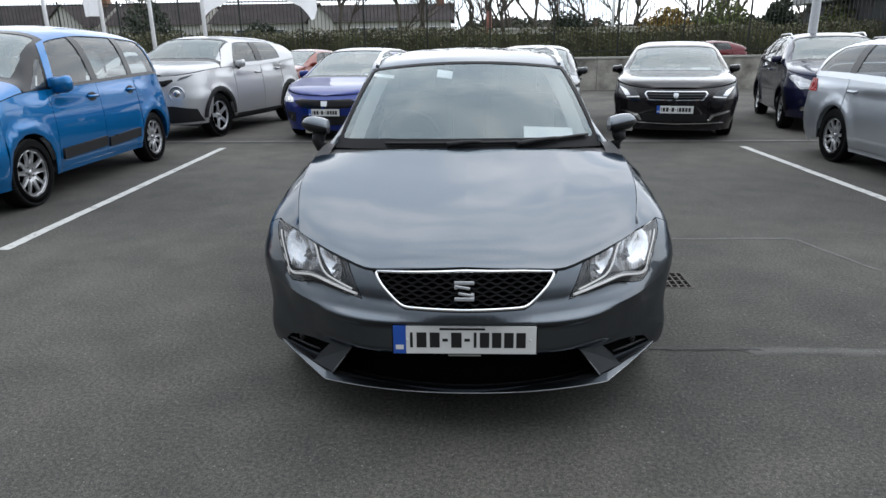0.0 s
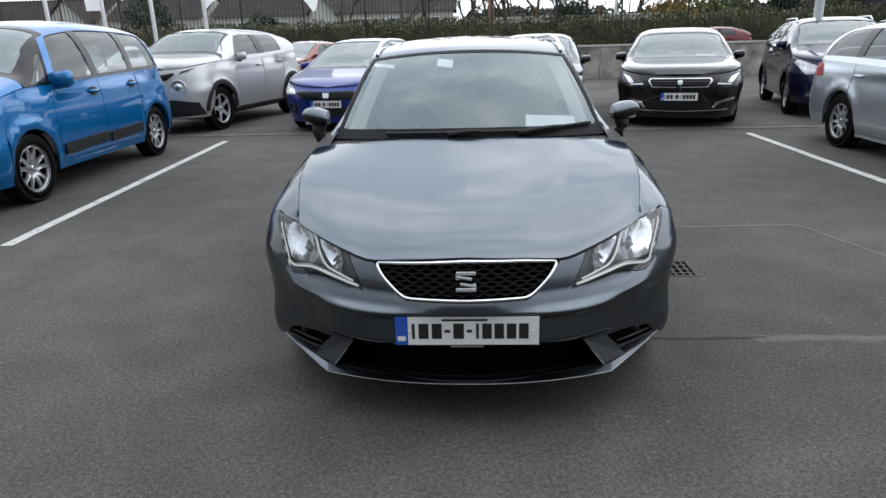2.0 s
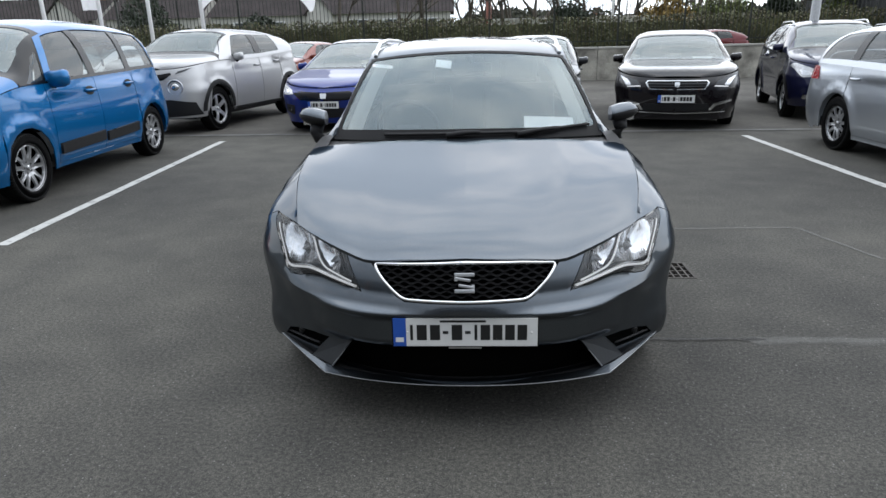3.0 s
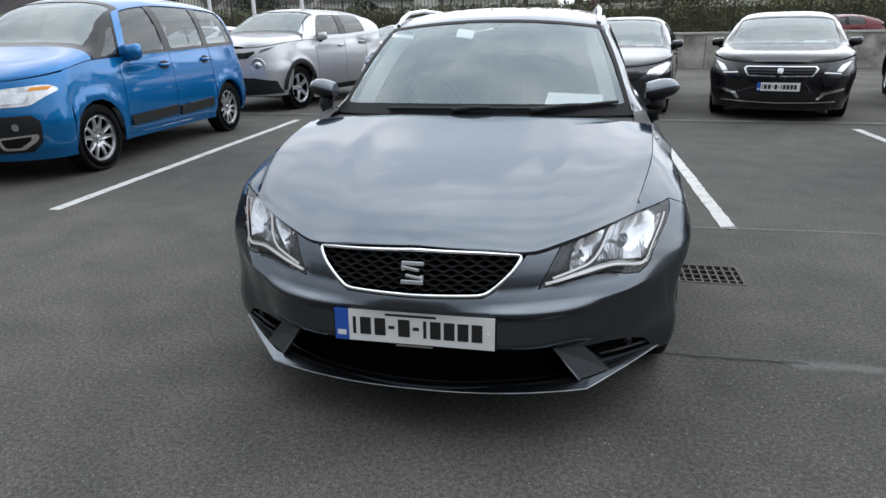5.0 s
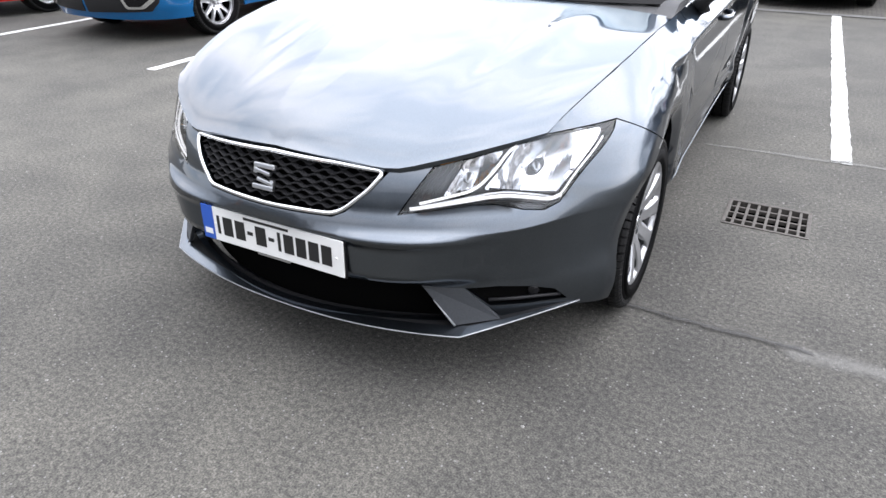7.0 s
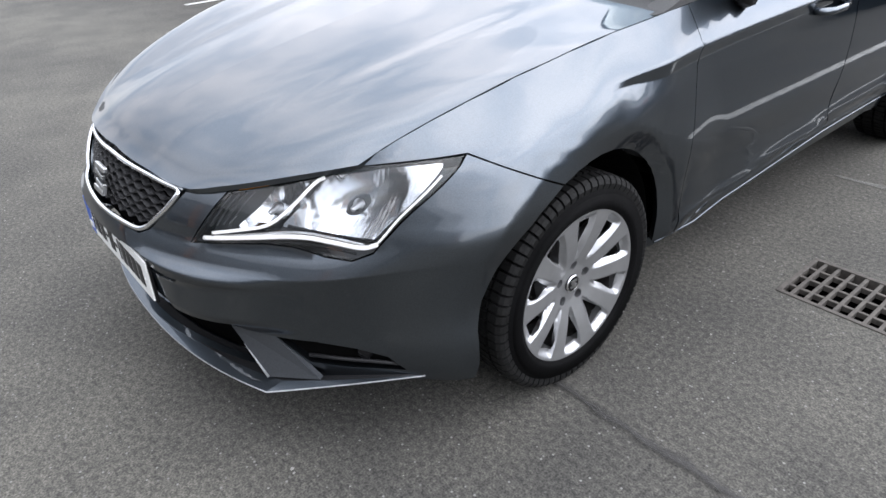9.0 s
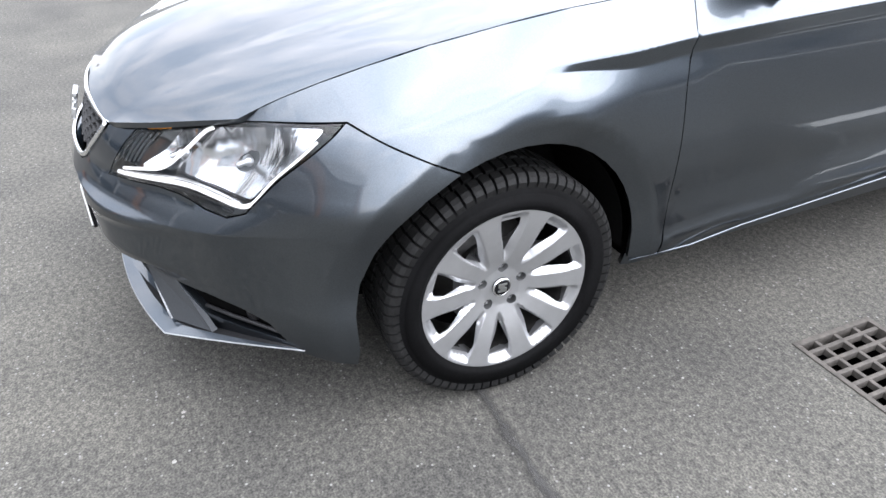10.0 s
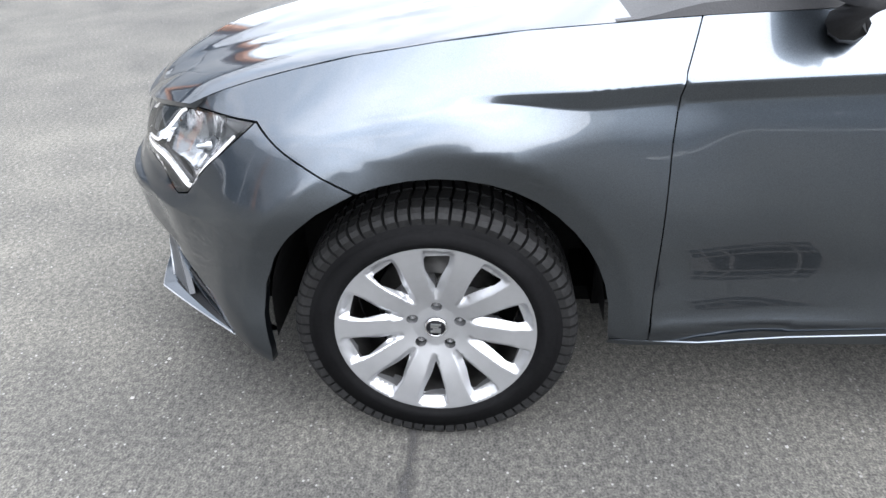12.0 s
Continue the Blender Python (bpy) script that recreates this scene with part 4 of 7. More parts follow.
    cells = ([(0.375, 0.594), (0.405, 0.680), (0.472, 0.697), (0.456, 0.640), (0.430, 0.608)], [(0.456, 0.606), (0.479, 0.650), (0.496, 0.704), (0.570, 0.720), (0.668, 0.729), (0.641, 0.642), (0.612, 0.584), (0.570, 0.588), (0.514, 0.601)])
    for cell, (s, z, r) in zip(cells, ((0.420, 0.642, 0.034), (0.560, 0.652, 0.050))):
        c = Vector(wrap(s, z))
        out = (Vector(wrap(s + 0.002, z)) - Vector(wrap(s - 0.002, z))).cross(Vector(wrap(s, z + 0.002)) - Vector(wrap(s, z - 0.002))).normalized()
        out = out if out.dot(c - Vector((0, 2.2, 0.55))) > 0 else -out

        def hollow(a, b):
            """A mirror bowl sunk behind the lens."""
            d = min(1.0, math.hypot((a - s) * 1.25, b - z) / (r * 1.8))
            return Vector(wrap(a, b)) - out * (0.016 + 0.042 * (1 - d * d))

        part("reflector", trimmed("reflector", hollow, rounded(cell, 0.010, SZ), (), 0.018, SZ, 0.02, side, exact=False), REFLECTOR, lens, "bright reflector bowl")
        spot = c - out * 0.050
        face = Matrix.Translation((side * spot.x, spot.y, spot.z)) @ pose(0, 0, 0, 0, 0, -90 + side * 24)
        bulb = bmesh.new()
        lathe(bulb, [(0.0, 0.024), (0.006, 0.020), (0.007, 0.004), (0.012, 0.0), (0.013, -0.01)], 14)
        bmesh.ops.transform(bulb, matrix=face, verts=bulb.verts)
        part("bulb", bulb, SATIN, lens)
    for k in range(4):
        rib = [(0.318 + 0.013 * k, 0.580 + 0.004 * k), (0.345 + 0.013 * k, 0.648 + 0.004 * k)]
        guide("lamp_rib", rib, 0.004, 0.022, LAMP_HOUSING)
    guide("amber_strip", [(0.352, 0.662), (0.40, 0.676)], 0.010, 0.020, AMBER, "amber strip")

    # wing, doors, quarter, sill, all cut from the wall by (y, z)
    def panel(name, outline, step, lift=0.0, crease=()):
        rows = [[(y, spline(KNEE, y) - o * band(y)) for y in [crease[0] + (crease[1] - crease[0]) * k / 60 for k in range(61)]] for o in (2.4, 2.1, 1.85, 1.6, 1.4, 1.22, 1.1, 1.0, 0.9, 0.7, 0.45, 0.2, 0.0, -0.2, -0.5)] if crease else ()
        return part(name, trimmed(name, wall, outline, (), step, (1, 1), 0.018, side, lift, rows=rows), GREY_PAINT, hero)

    def arc(hub, a, b, n):
        return [(hub + ARCH_DY - ARCH * math.cos(math.radians(a + (b - a) * k / n)), HUB_Z + ARCH_DZ + ARCH * math.sin(math.radians(a + (b - a) * k / n))) for k in range(n + 1)]

    def seam(*ys):
        return [(y, spline(SEAM, y) - 0.0012) for y in ys]

    shut = [(1.272, 0.281), (1.266, 0.40), (1.260, 0.56), (1.254, 0.72), (1.256, 0.80), (1.262, 0.84), (1.291, 0.9115)]
    panel("front_wing", [wrap(0.517, 0.7225)[1:], wrap(0.57, 0.728)[1:], wrap(0.63, 0.734)[1:], wrap(0.705, 0.741)[1:], wrap(0.766, 0.7143)[1:], wrap(0.8712, 0.6692)[1:]]
          + arc(HUB_Y, 69, 178, 14) + [(1.194, 0.276)] + [(y - 0.0026, z) for y, z in shut] + seam(1.22, 1.16, 1.0, 0.85, 0.70, 0.58, 0.49, 0.42, 0.36, 0.33), 0.020, 0.0, (0.80, 1.252))
    front_door = panel("front_door", [(2.267, 0.333), (2.262, 0.7), (2.25, 0.86)] + seam(2.24, 2.0, 1.7, 1.45, 1.297) + shut[:0:-1] + [(1.274, 0.279), (1.7, 0.303)], 0.03, 0.0, (1.268, 2.24))
    rear_door = panel("rear_door", [(2.273, 0.333), (2.96, 0.338)] + arc(HUB_Y + BASE, 10, 80, 7) + seam(3.28, 3.0, 2.7, 2.4, 2.246) + [(2.256, 0.86), (2.268, 0.7)], 0.035, 0.0, (2.28, 3.2))
    panel("rear_quarter", arc(HUB_Y + BASE, 83, 178, 10) + [(HUB_Y + BASE + ARCH + 0.02, 0.24), (TAIL, 0.30)] + seam(TAIL, 3.9, 3.6, 3.285), 0.045)
    panel("sill", [(1.196, 0.270), (1.196, 0.228), (2.96, 0.250), (2.96, 0.334), (2.2, 0.325), (1.29, 0.275)], 0.04, -0.022)
    bm = bmesh.new()
    tube(bm, [(side * (wall(y, 0.278 + 0.052 * min(1.08, y - 1.2))[0] + (0.0065 if k else 0.003)), y, 0.2715 + 0.052 * min(1.08, y - 1.2)) for k, y in [(k, 1.197 + 0.1755 * k) for k in range(11)]], 0.0032, 8)
    part("sill_edge", bm, GREY_PAINT, hero)
    for d, y in ((front_door, 2.02), (rear_door, 2.98)):
        c = Vector(wrap(*at_y(y, 0.80)))
        bm = bmesh.new()
        tube(bm, [(side * (c.x + o), y + k, 0.80 + 0.006 * abs(k) / 0.1) for k, o in ((-0.10, -0.004), (-0.085, 0.022), (-0.04, 0.032), (0.04, 0.032), (0.085, 0.022), (0.10, -0.004))], 0.012, 8)
        part("door_handle", bm, GREY_PAINT, d, "body-coloured door handle")
    # door mirror
    bm = bmesh.new()
    rows = []
    for k in range(9):
        t = k / 8
        cx = 0.782 + 0.162 * t
        hgt = 0.052 * (1 - (2 * t - 0.85) ** 2 * 0.30) * math.sqrt(max(0.02, 1 - max(0, (t - 0.72) / 0.29) ** 2))
        dep = 0.075 * (1 - 0.35 * t * t) * math.sqrt(max(0.03, 1 - max(0, (t - 0.75) / 0.26) ** 2))
        ring = []
        for j in range(16):
            a = 2 * math.pi * j / 16
            cy, cz = math.cos(a), math.sin(a)
            ring.append(bm.verts.new((side * cx, 1.50 + 0.03 * t + dep * (cy if cy < 0 else 0.35 * cy), 1.015 + 0.018 * t + hgt * cz * (1.0 if cz > 0 else 0.80))))
        rows.append(ring)
    for r0, r1 in zip(rows, rows[1:]):
        for j in range(16):
            f = bm.faces.new((r0[j], r0[(j + 1) % 16], r1[(j + 1) % 16], r1[j]))
            f.smooth = True
    bm.faces.new(rows[0]), bm.faces.new(rows[-1])
    bmesh.ops.recalc_face_normals(bm, faces=bm.faces)
    lower = bm.copy()
    bmesh.ops.bisect_plane(bm, geom=bm.verts[:] + bm.edges[:] + bm.faces[:], plane_co=(side * 0.88, 1.5, 1.034), plane_no=(side * -0.22, 0.12, 1), clear_inner=True)
    bmesh.ops.bisect_plane(lower, geom=lower.verts[:] + lower.edges[:] + lower.faces[:], plane_co=(side * 0.88, 1.5, 1.034), plane_no=(side * -0.22, 0.12, 1), clear_outer=True)
    mirror = part("door_mirror", bm, GREY_PAINT, hero, "grey door mirror with a black lower shell")
    part("mirror_shell", lower, BLACK_PLASTIC, mirror, "black lower mirror shell")
    bm = bmesh.new()
    tube(bm, [(side * 0.810, 1.515, 0.895), (side * 0.838, 1.500, 0.908), (side * 0.850, 1.505, 0.940), (side * 0.842, 1.510, 0.985)], 0.03, 10, radii=(0.030, 0.033, 0.036, 0.040))
    part("mirror_foot", bm, BLACK_PLASTIC, mirror, "black mirror foot")
    bm = bmesh.new()
    box(bm, side * 0.815, 1.527, 0.980, side * 0.925, 1.533, 1.062, 0.002)
    part("mirror_glass", bm, CHROME, mirror, "mirror glass")


# greenhouse of the grey car
ROOF_MID = ((1.80, 1.350), (1.95, 1.385), (2.2, 1.418), (2.6, 1.437), (3.0, 1.436), (3.6, 1.41), (4.22, 1.35))
ROOF_EDGE_X = ((1.38, 0.722), (1.90, 0.590), (2.3, 0.598), (3.0, 0.590), (3.7, 0.56), (4.3, 0.50))
ROOF_EDGE_Z = ((1.38, 0.930), (1.65, 1.135), (1.90, 1.312), (2.2, 1.368), (2.7, 1.388), (3.3, 1.378), (3.9, 1.34), (4.3, 1.28))


def screen_fn(u, v):
    b = Vector((0.722 * u, 1.20 + 0.19 * u * u, 0.944 - 0.014 * u * u))
    t = Vector((0.580 * u, 1.80 + 0.10 * u * u, 1.350 - 0.040 * u * u))
    p = b.lerp(t, v)
    return (p.x, p.y - 0.012 * math.sin(math.pi * v), p.z + 0.022 * math.sin(math.pi * v))


def roof_fn(u, y):
    e = spline(ROOF_EDGE_X, max(y, 1.9))
    yy = y + 0.10 * u * u * (1 - smooth(1.8, 2.4, y))
    zc = spline(ROOF_MID, y)
    ze = spline(ROOF_EDGE_Z, yy)
    return (e * u, yy, ze + (zc - ze) * (1 - abs(u) ** 2.6))


def side_fn(y, w):
    bx, bz = spline(SEAM_X, y), spline(SEAM, y)
    tx, tz = spline(ROOF_EDGE_X, y), spline(ROOF_EDGE_Z, y)
    return (bx + (tx - bx) * w + 0.02 * math.sin(math.pi * w) * (tz - bz) / 0.45, y, bz + (tz - bz) * w)


windscreen = part("windscreen", trimmed("windscreen", screen_fn, [(-0.97, 0.0), (0.97, 0.0), (0.95, 1.0), (-0.95, 1.0)], (), 0.08, (0.70, 0.72), 0.004), SCREEN_GLASS, hero, "clear windscreen")
windscreen.visible_shadow = False
part("screen_border", trimmed("screen_border", screen_fn, [(-1.0, -0.03), (1.0, -0.03), (1.0, 1.02), (-1.0, 1.02)], [rounded([(-0.972, 0.072), (0.972, 0.072), (0.962, 0.982), (-0.962, 0.982)], 0.05)], 0.06, (0.70, 0.72), 0.004, lift=0.003), FRIT, hero, "black border round the windscreen")
part("scuttle", quad_strip("scuttle", [bonnet_fn(u / 10, 1.0) for u in range(-10, 11)], [Vector(screen_fn(u / 10, -0.02)) + Vector((0, 0, -0.012)) for u in range(-10, 11)], None), BLACK_PLASTIC, hero, "black plastic scuttle panel")
part("roof", trimmed("roof", roof_fn, [(-1, 1.802), (1, 1.802), (1, 4.2), (-1, 4.2)], (), 0.07, (0.6, 1), 0.02), GREY_PAINT, hero, "grey roof")
for side in (1, -1):
    w1 = [(1.62, 0.06), (2.20, 0.06), (2.20, 0.90), (1.98, 0.90)]
    w2 = [(2.28, 0.06), (3.10, 0.06), (3.16, 0.90), (2.28, 0.90)]
    w3 = [(3.22, 0.07), (3.95, 0.16), (3.90, 0.88), (3.26, 0.90)]
    outline = [(1.31, 0.0), (2.2, 0.0), (3.3, 0.0), (4.3, 0.0), (4.25, 1.0), (3.0, 1.0), (1.9, 1.0), (1.65, 1.0), (1.40, 1.0)]
    holes = [rounded(w, 0.03, n=3) for w in (w1, w2, w3)]
    part("side_frame", trimmed("side_frame", side_fn, outline, holes, 0.06, (1, 0.45), 0.02, side), GREY_PAINT, hero)
    for h in holes:
        g = part("side_window", trimmed("side_window", side_fn, h, (), 0.12, (1, 0.45), 0.0, side, lift=-0.006), DOOR_GLASS, hero, "tinted side window")
        g.visible_shadow = False
    # black trim along the foot of the side glass, from the corner of the bonnet
    ys = [1.152 + 0.035 * k for k in range(31)]
    foot, head, inner = [], [], []
    for y in ys:
        k = smooth(1.17, 1.32, y)
        px, pz = side_fn(y, 0.0)[0], side_fn(y, 0.0)[2]
        up = k * (0.017 - 0.004 * smooth(1.35, 1.65, y))
        foot.append((side * (px + 0.002), y, pz))
        head.append((side * (px - 0.010 * k + 0.002), y, pz + 0.002 + up))
        inner.append((side * (px - 0.012 - 0.055 * (1 - smooth(1.36, 1.44, y))), y, pz + 0.001 + up))
    part("window_trim", quad_strip("window_trim", foot, head, None), BLACK_PLASTIC, hero, "black trim along the side glass")
    part("pillar_foot", quad_strip("pillar_foot", head, inner, None), BLACK_PLASTIC, hero, "black foot of the windscreen pillar")
    # pillar trim, roof rail
    pil0 = [Vector(side_fn(y, 1.0)) for y in (1.40, 1.5, 1.6, 1.7, 1.8, 1.9)]
    pil1 = [Vector(screen_fn(0.985, v)) for v in (0.0, 0.2, 0.4, 0.6, 0.8, 1.0)]
    part("pillar_trim", quad_strip("pillar_trim", [Vector((side * p.x, p.y, p.z)) for p in pil0], [Vector((side * p.x, p.y, p.z + 0.004)) for p in pil1], None), GREY_PAINT, hero)
    bm = bmesh.new()
    tube(bm, [(side * (spline(ROOF_EDGE_X, y) - 0.035), y, spline(ROOF_EDGE_Z, y) + o) for y, o in ((1.95, 0.006), (2.06, 0.024), (2.22, 0.036), (2.6, 0.040), (3.2, 0.040), (3.7, 0.036), (3.88, 0.01))], 0.012, 8)
    part("roof_rail", bm, SATIN, hero, "satin silver roof rail")
bm = bmesh.new()
box(bm, -0.02, 3.9, 1.375, 0.02, 4.0, 1.42, 0.012)
part("antenna", bm, BLACK_PLASTIC, hero)
# tail, floor, cabin
tail_rows = []
bm = bmesh.new()
for z in (0.28, 0.45, 0.65, 0.85, 0.98):
    p = Vector(wrap(*at_y(TAIL, z)))
    tail_rows.append([bm.verts.new((p.x * u, TAIL + 0.05 * (1 - u * u), z)) for u in (-1, -0.6, -0.2, 0.2, 0.6, 1)])
tail_rows.append([bm.verts.new((0.50 * u, 4.29, 1.28 + 0.05 * (1 - u * u))) for u in (-1, -0.6, -0.2, 0.2, 0.6, 1)])
for r0, r1 in zip(tail_rows, tail_rows[1:]):
    for k in range(5):
        bm.faces.new((r0[k], r0[k + 1], r1[k + 1], r1[k])).smooth = True
part("tailgate", bm, GREY_PAINT, hero)
# underbody and engine bay boxes take the same painted shade
bm = bmesh.new()
box(bm, -0.60, 0.25, 0.20, 0.60, 4.2, 0.24)
box(bm, -0.78, 1.25, 0.22, 0.78, 2.95, 0.26)
part("underbody", bm, SHADE_BLACK, hero)
bm = bmesh.new()
box(bm, -0.5, 0.3, 0.25, 0.5, 1.15, 0.60)
box(bm, -0.70, 1.18, 0.26, 0.70, 1.20, 0.86)
part("engine_bay", bm, SHADE_BLACK, hero)
bm = bmesh.new()
rows = []
for y, z in ((1.22, 0.915), (1.45, 0.925), (1.62, 0.915), (1.70, 0.86), (1.70, 0.60)):
    rows.append([bm.verts.new((0.70 * u, y + 0.12 * u * u * (1 if y < 1.4 else 0), z - 0.02 * u * u)) for u in [k / 6 - 1 for k in range(13)]])
for r0, r1 in zip(rows, rows[1:]):
    for k in range(12):
        bm.faces.new((r0[k], r0[k + 1], r1[k + 1], r1[k])).smooth = True
part("dashboard", bm, CABIN, hero, "dark grey dashboard")
HEADLINER = material("pale_headliner", (0.42, 0.43, 0.42), 0.9, wear=0.06, wear_scale=4)
part("headliner", trimmed("headliner", roof_fn, [(-0.93, 1.85), (0.93, 1.85), (0.93, 4.1), (-0.93, 4.1)], (), 0.12, (0.6, 1), 0, lift=-0.03), HEADLINER, hero, "pale grey headliner")
for side in (1, -1):
    part("pillar_lining", quad_strip("pillar_lining", [Vector((side * (p[0] - 0.02), p[1] + 0.02, p[2] - 0.01)) for p in [screen_fn(0.955, k / 6) for k in range(7)]],
                                     [Vector((side * (p[0] - 0.07), p[1] + 0.09, p[2] - 0.03)) for p in [screen_fn(0.93, k / 6) for k in range(7)]], None), HEADLINER, hero, "pale pillar lining")
bm = bmesh.new()
box(bm, -0.70, 1.6, 0.27, 0.70, 4.1, 0.32)
part("cabin_floor", bm, CABIN, hero)
bm = bmesh.new()
tube(bm, [(-0.36 + 0.185 * math.cos(a), 1.84 - 0.06 * math.sin(a), 0.90 + 0.175 * math.sin(a)) for a in [2 * math.pi * k / 24 for k in range(25)]], 0.014, 8, cap=False)
box(bm, -0.44, 1.80, 0.86, -0.28, 1.86, 0.94, 0.02)
part("steering_wheel", bm, CABIN, hero, "black steering wheel")


def seat_mesh(cx, cy, width):
    bm = bmesh.new()
    box(bm, cx - width / 2, cy - 0.25, 0.42, cx + width / 2, cy + 0.28, 0.56, 0.05)
    box(bm, cx - width / 2, -0.07, 0.0, cx + width / 2, 0.07, 0.62, 0.05, Matrix.Translation((0, cy + 0.30, 0.52)) @ pose(0, 0, 0, -14))
    box(bm, cx - 0.13, -0.045, 0.0, cx + 0.13, 0.045, 0.17, 0.035, Matrix.Translation((0, cy + 0.45, 1.13)) @ pose(0, 0, 0, -10))
    return bm


for cx, cy in ((-0.36, 2.15), (0.36, 2.15)):
    part("seat", seat_mesh(cx, cy, 0.50), SEAT_CLOTH, hero, "dark cloth front seat")
part("rear_bench", seat_mesh(0.0, 3.0, 1.2), SEAT_CLOTH, hero, "dark cloth rear bench")
bm = bmesh.new()
box(bm, -0.10, 1.86, 1.230, 0.15, 1.89, 1.290, 0.012)
tube(bm, [(0.03, 1.875, 1.28), (0.0, 1.86, 1.355)], 0.016, 6)
part("cabin_mirror", bm, CABIN, hero, "inside mirror")
bm = bmesh.new()
box(bm, -0.045, -0.002, -0.030, 0.045, 0.002, 0.030, 0.0, Matrix.Translation(Vector(screen_fn(-0.22, 0.86)) + Vector((0, 0.016, -0.012))) @ pose(0, 0, 0, -48, 8, 0))
part("sticker", bm, PAPER, hero, "white paper tag at the mirror")
bm = bmesh.new()
box(bm, -0.06, -0.001, -0.012, 0.06, 0.001, 0.012, 0.0, Matrix.Translation(Vector(screen_fn(-0.84, 0.90)) + Vector((0, 0.012, -0.01))) @ pose(0, 0, 0, -45, 6, 0))
part("sticker", bm, PAPER, hero, "small white windscreen sticker")
# wipers
for a, b, elbow in (((0.36, 0.010), (0.92, 0.080), (0.05, 0.045)), ((-0.60, 0.012), (0.38, 0.022), (-0.35, 0.035))):
    bm = bmesh.new()
    pts = [Vector(screen_fn(a[0] + (b[0] - a[0]) * k / 12, a[1] + (b[1] - a[1]) * k / 12)) + Vector((0, -0.012, 0.010)) for k in range(13)]
    tube(bm, pts, 0.0085, 6)
    part("wiper", bm, BLACK_PLASTIC, hero, "black wiper blade")
for a, b in (((0.36, -0.01), (0.68, 0.045)), ((-0.14, -0.01), (0.10, 0.020))):
    bm = bmesh.new()
    tube(bm, [Vector(screen_fn(a[0] + (b[0] - a[0]) * k / 6, a[1] + (b[1] - a[1]) * k / 6)) + Vector((0, -0.014, 0.014 + 0.006 * math.sin(math.pi * k / 6))) for k in range(7)], 0.008, 6, radii=(0.016, 0.015, 0.014, 0.013, 0.012, 0.011, 0.010))
    part("wiper_arm", bm, BLACK_PLASTIC, hero)

PLATE_BARS = [(-0.198, -0.188, -0.27, 0.27), (-0.174, -0.138, -0.27, 0.27), (-0.126, -0.090, -0.27, 0.27), (-0.080, -0.060, -0.05, 0.05), (-0.048, -0.010, -0.27, 0.27), (0.000, 0.020, -0.05, 0.05),
              (0.034, 0.044, -0.27, 0.27), (0.056, 0.090, -0.27, 0.27), (0.100, 0.134, -0.27, 0.27), (0.144, 0.178, -0.27, 0.27), (0.188, 0.222, -0.27, 0.27), (-0.09, 0.075, 0.36, 0.43)]
plate(hero, pose(0, -0.020, 0.420, -2), 0.52, 0.108, PLATE_BARS)
bm = bmesh.new()
box(bm, -0.06, -0.016, 0.352, 0.06, -0.010, 0.358)
part("plate_strip", bm, SATIN, hero)

for side in (1, -1):
    for y in (HUB_Y, HUB_Y + BASE):
        add_wheel(hero, side * 0.874, y, 0.296, 0.297, 0.208, 0.195, 10, "turbine", ALLOY, spin=(-3 if side > 0 else 40), steer=0)
        arch_liner(hero, side * 0.815, y + ARCH_DY, HUB_Z + ARCH_DZ, ARCH - 0.003, 0.30)

paper = thing("paper_sheet", "white price sheet lying on the dashboard", "paper", m=HERO_POSE)
bm = bmesh.new()
box(bm, -0.135, -0.10, -0.001, 0.135, 0.10, 0.001, 0.0, Matrix.Translation((0.45, 1.46, 0.972)) @ pose(0, 0, 0, 16, 2, -3))
part("sheet", bm, PAPER, paper)


# ---- ground ----
ground = tagged(new("ground"), "worn grey tarmac of a car park", "ground", kind="structure")
DRAIN = (1.03, 1.64, 1.38, 1.93)


def ground_mesh():
    xs = [-400, DRAIN[0], DRAIN[2], 400]
    ys = [-400, DRAIN[1], DRAIN[3], 400]
    bm = bmesh.new()
    grid = [[bm.verts.new((x, y, 0)) for x in xs] for y in ys]
    for j in range(3):
        for i in range(3):
            if (i, j) != (1, 1):
                bm.faces.new((grid[j][i], grid[j][i + 1], grid[j + 1][i + 1], grid[j + 1][i]))
    return bm


part("tarmac", ground_mesh(), ASPHALT, ground)

# drain with a cast-iron grate
IRON = material("cast_iron", (0.062, 0.055, 0.048), 0.78, 0.1, grain=0.3, grain_scale=60, wear=0.2, wear_scale=12, bump=0.3)
drain = thing("drain", "cast-iron drain grate set in the tarmac", "drain", m=pose((DRAIN[0] + DRAIN[2]) / 2, (DRAIN[1] + DRAIN[3]) / 2, 0))
hx, hy = (DRAIN[2] - DRAIN[0]) / 2, (DRAIN[3] - DRAIN[1]) / 2
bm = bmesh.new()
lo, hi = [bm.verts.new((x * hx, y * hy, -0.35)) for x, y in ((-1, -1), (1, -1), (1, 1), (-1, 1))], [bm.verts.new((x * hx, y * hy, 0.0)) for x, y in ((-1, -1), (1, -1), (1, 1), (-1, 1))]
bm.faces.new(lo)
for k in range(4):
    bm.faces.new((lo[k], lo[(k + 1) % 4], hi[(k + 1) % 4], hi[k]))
# pit sides and floor are near black: shade below the grate is painted
part("pit", bm, SHADE_BLACK, drain)
bm = bmesh.new()
for x0, y0, x1, y1 in ((-hx, -hy, hx, -hy + 0.016), (-hx, hy - 0.016, hx, hy), (-hx, -hy + 0.016, -hx + 0.016, hy - 0.016), (hx - 0.016, -hy + 0.016, hx, hy - 0.016)):
    box(bm, x0, y0, -0.03, x1, y1, 0.004, 0.002)
part("frame", bm, IRON, drain)
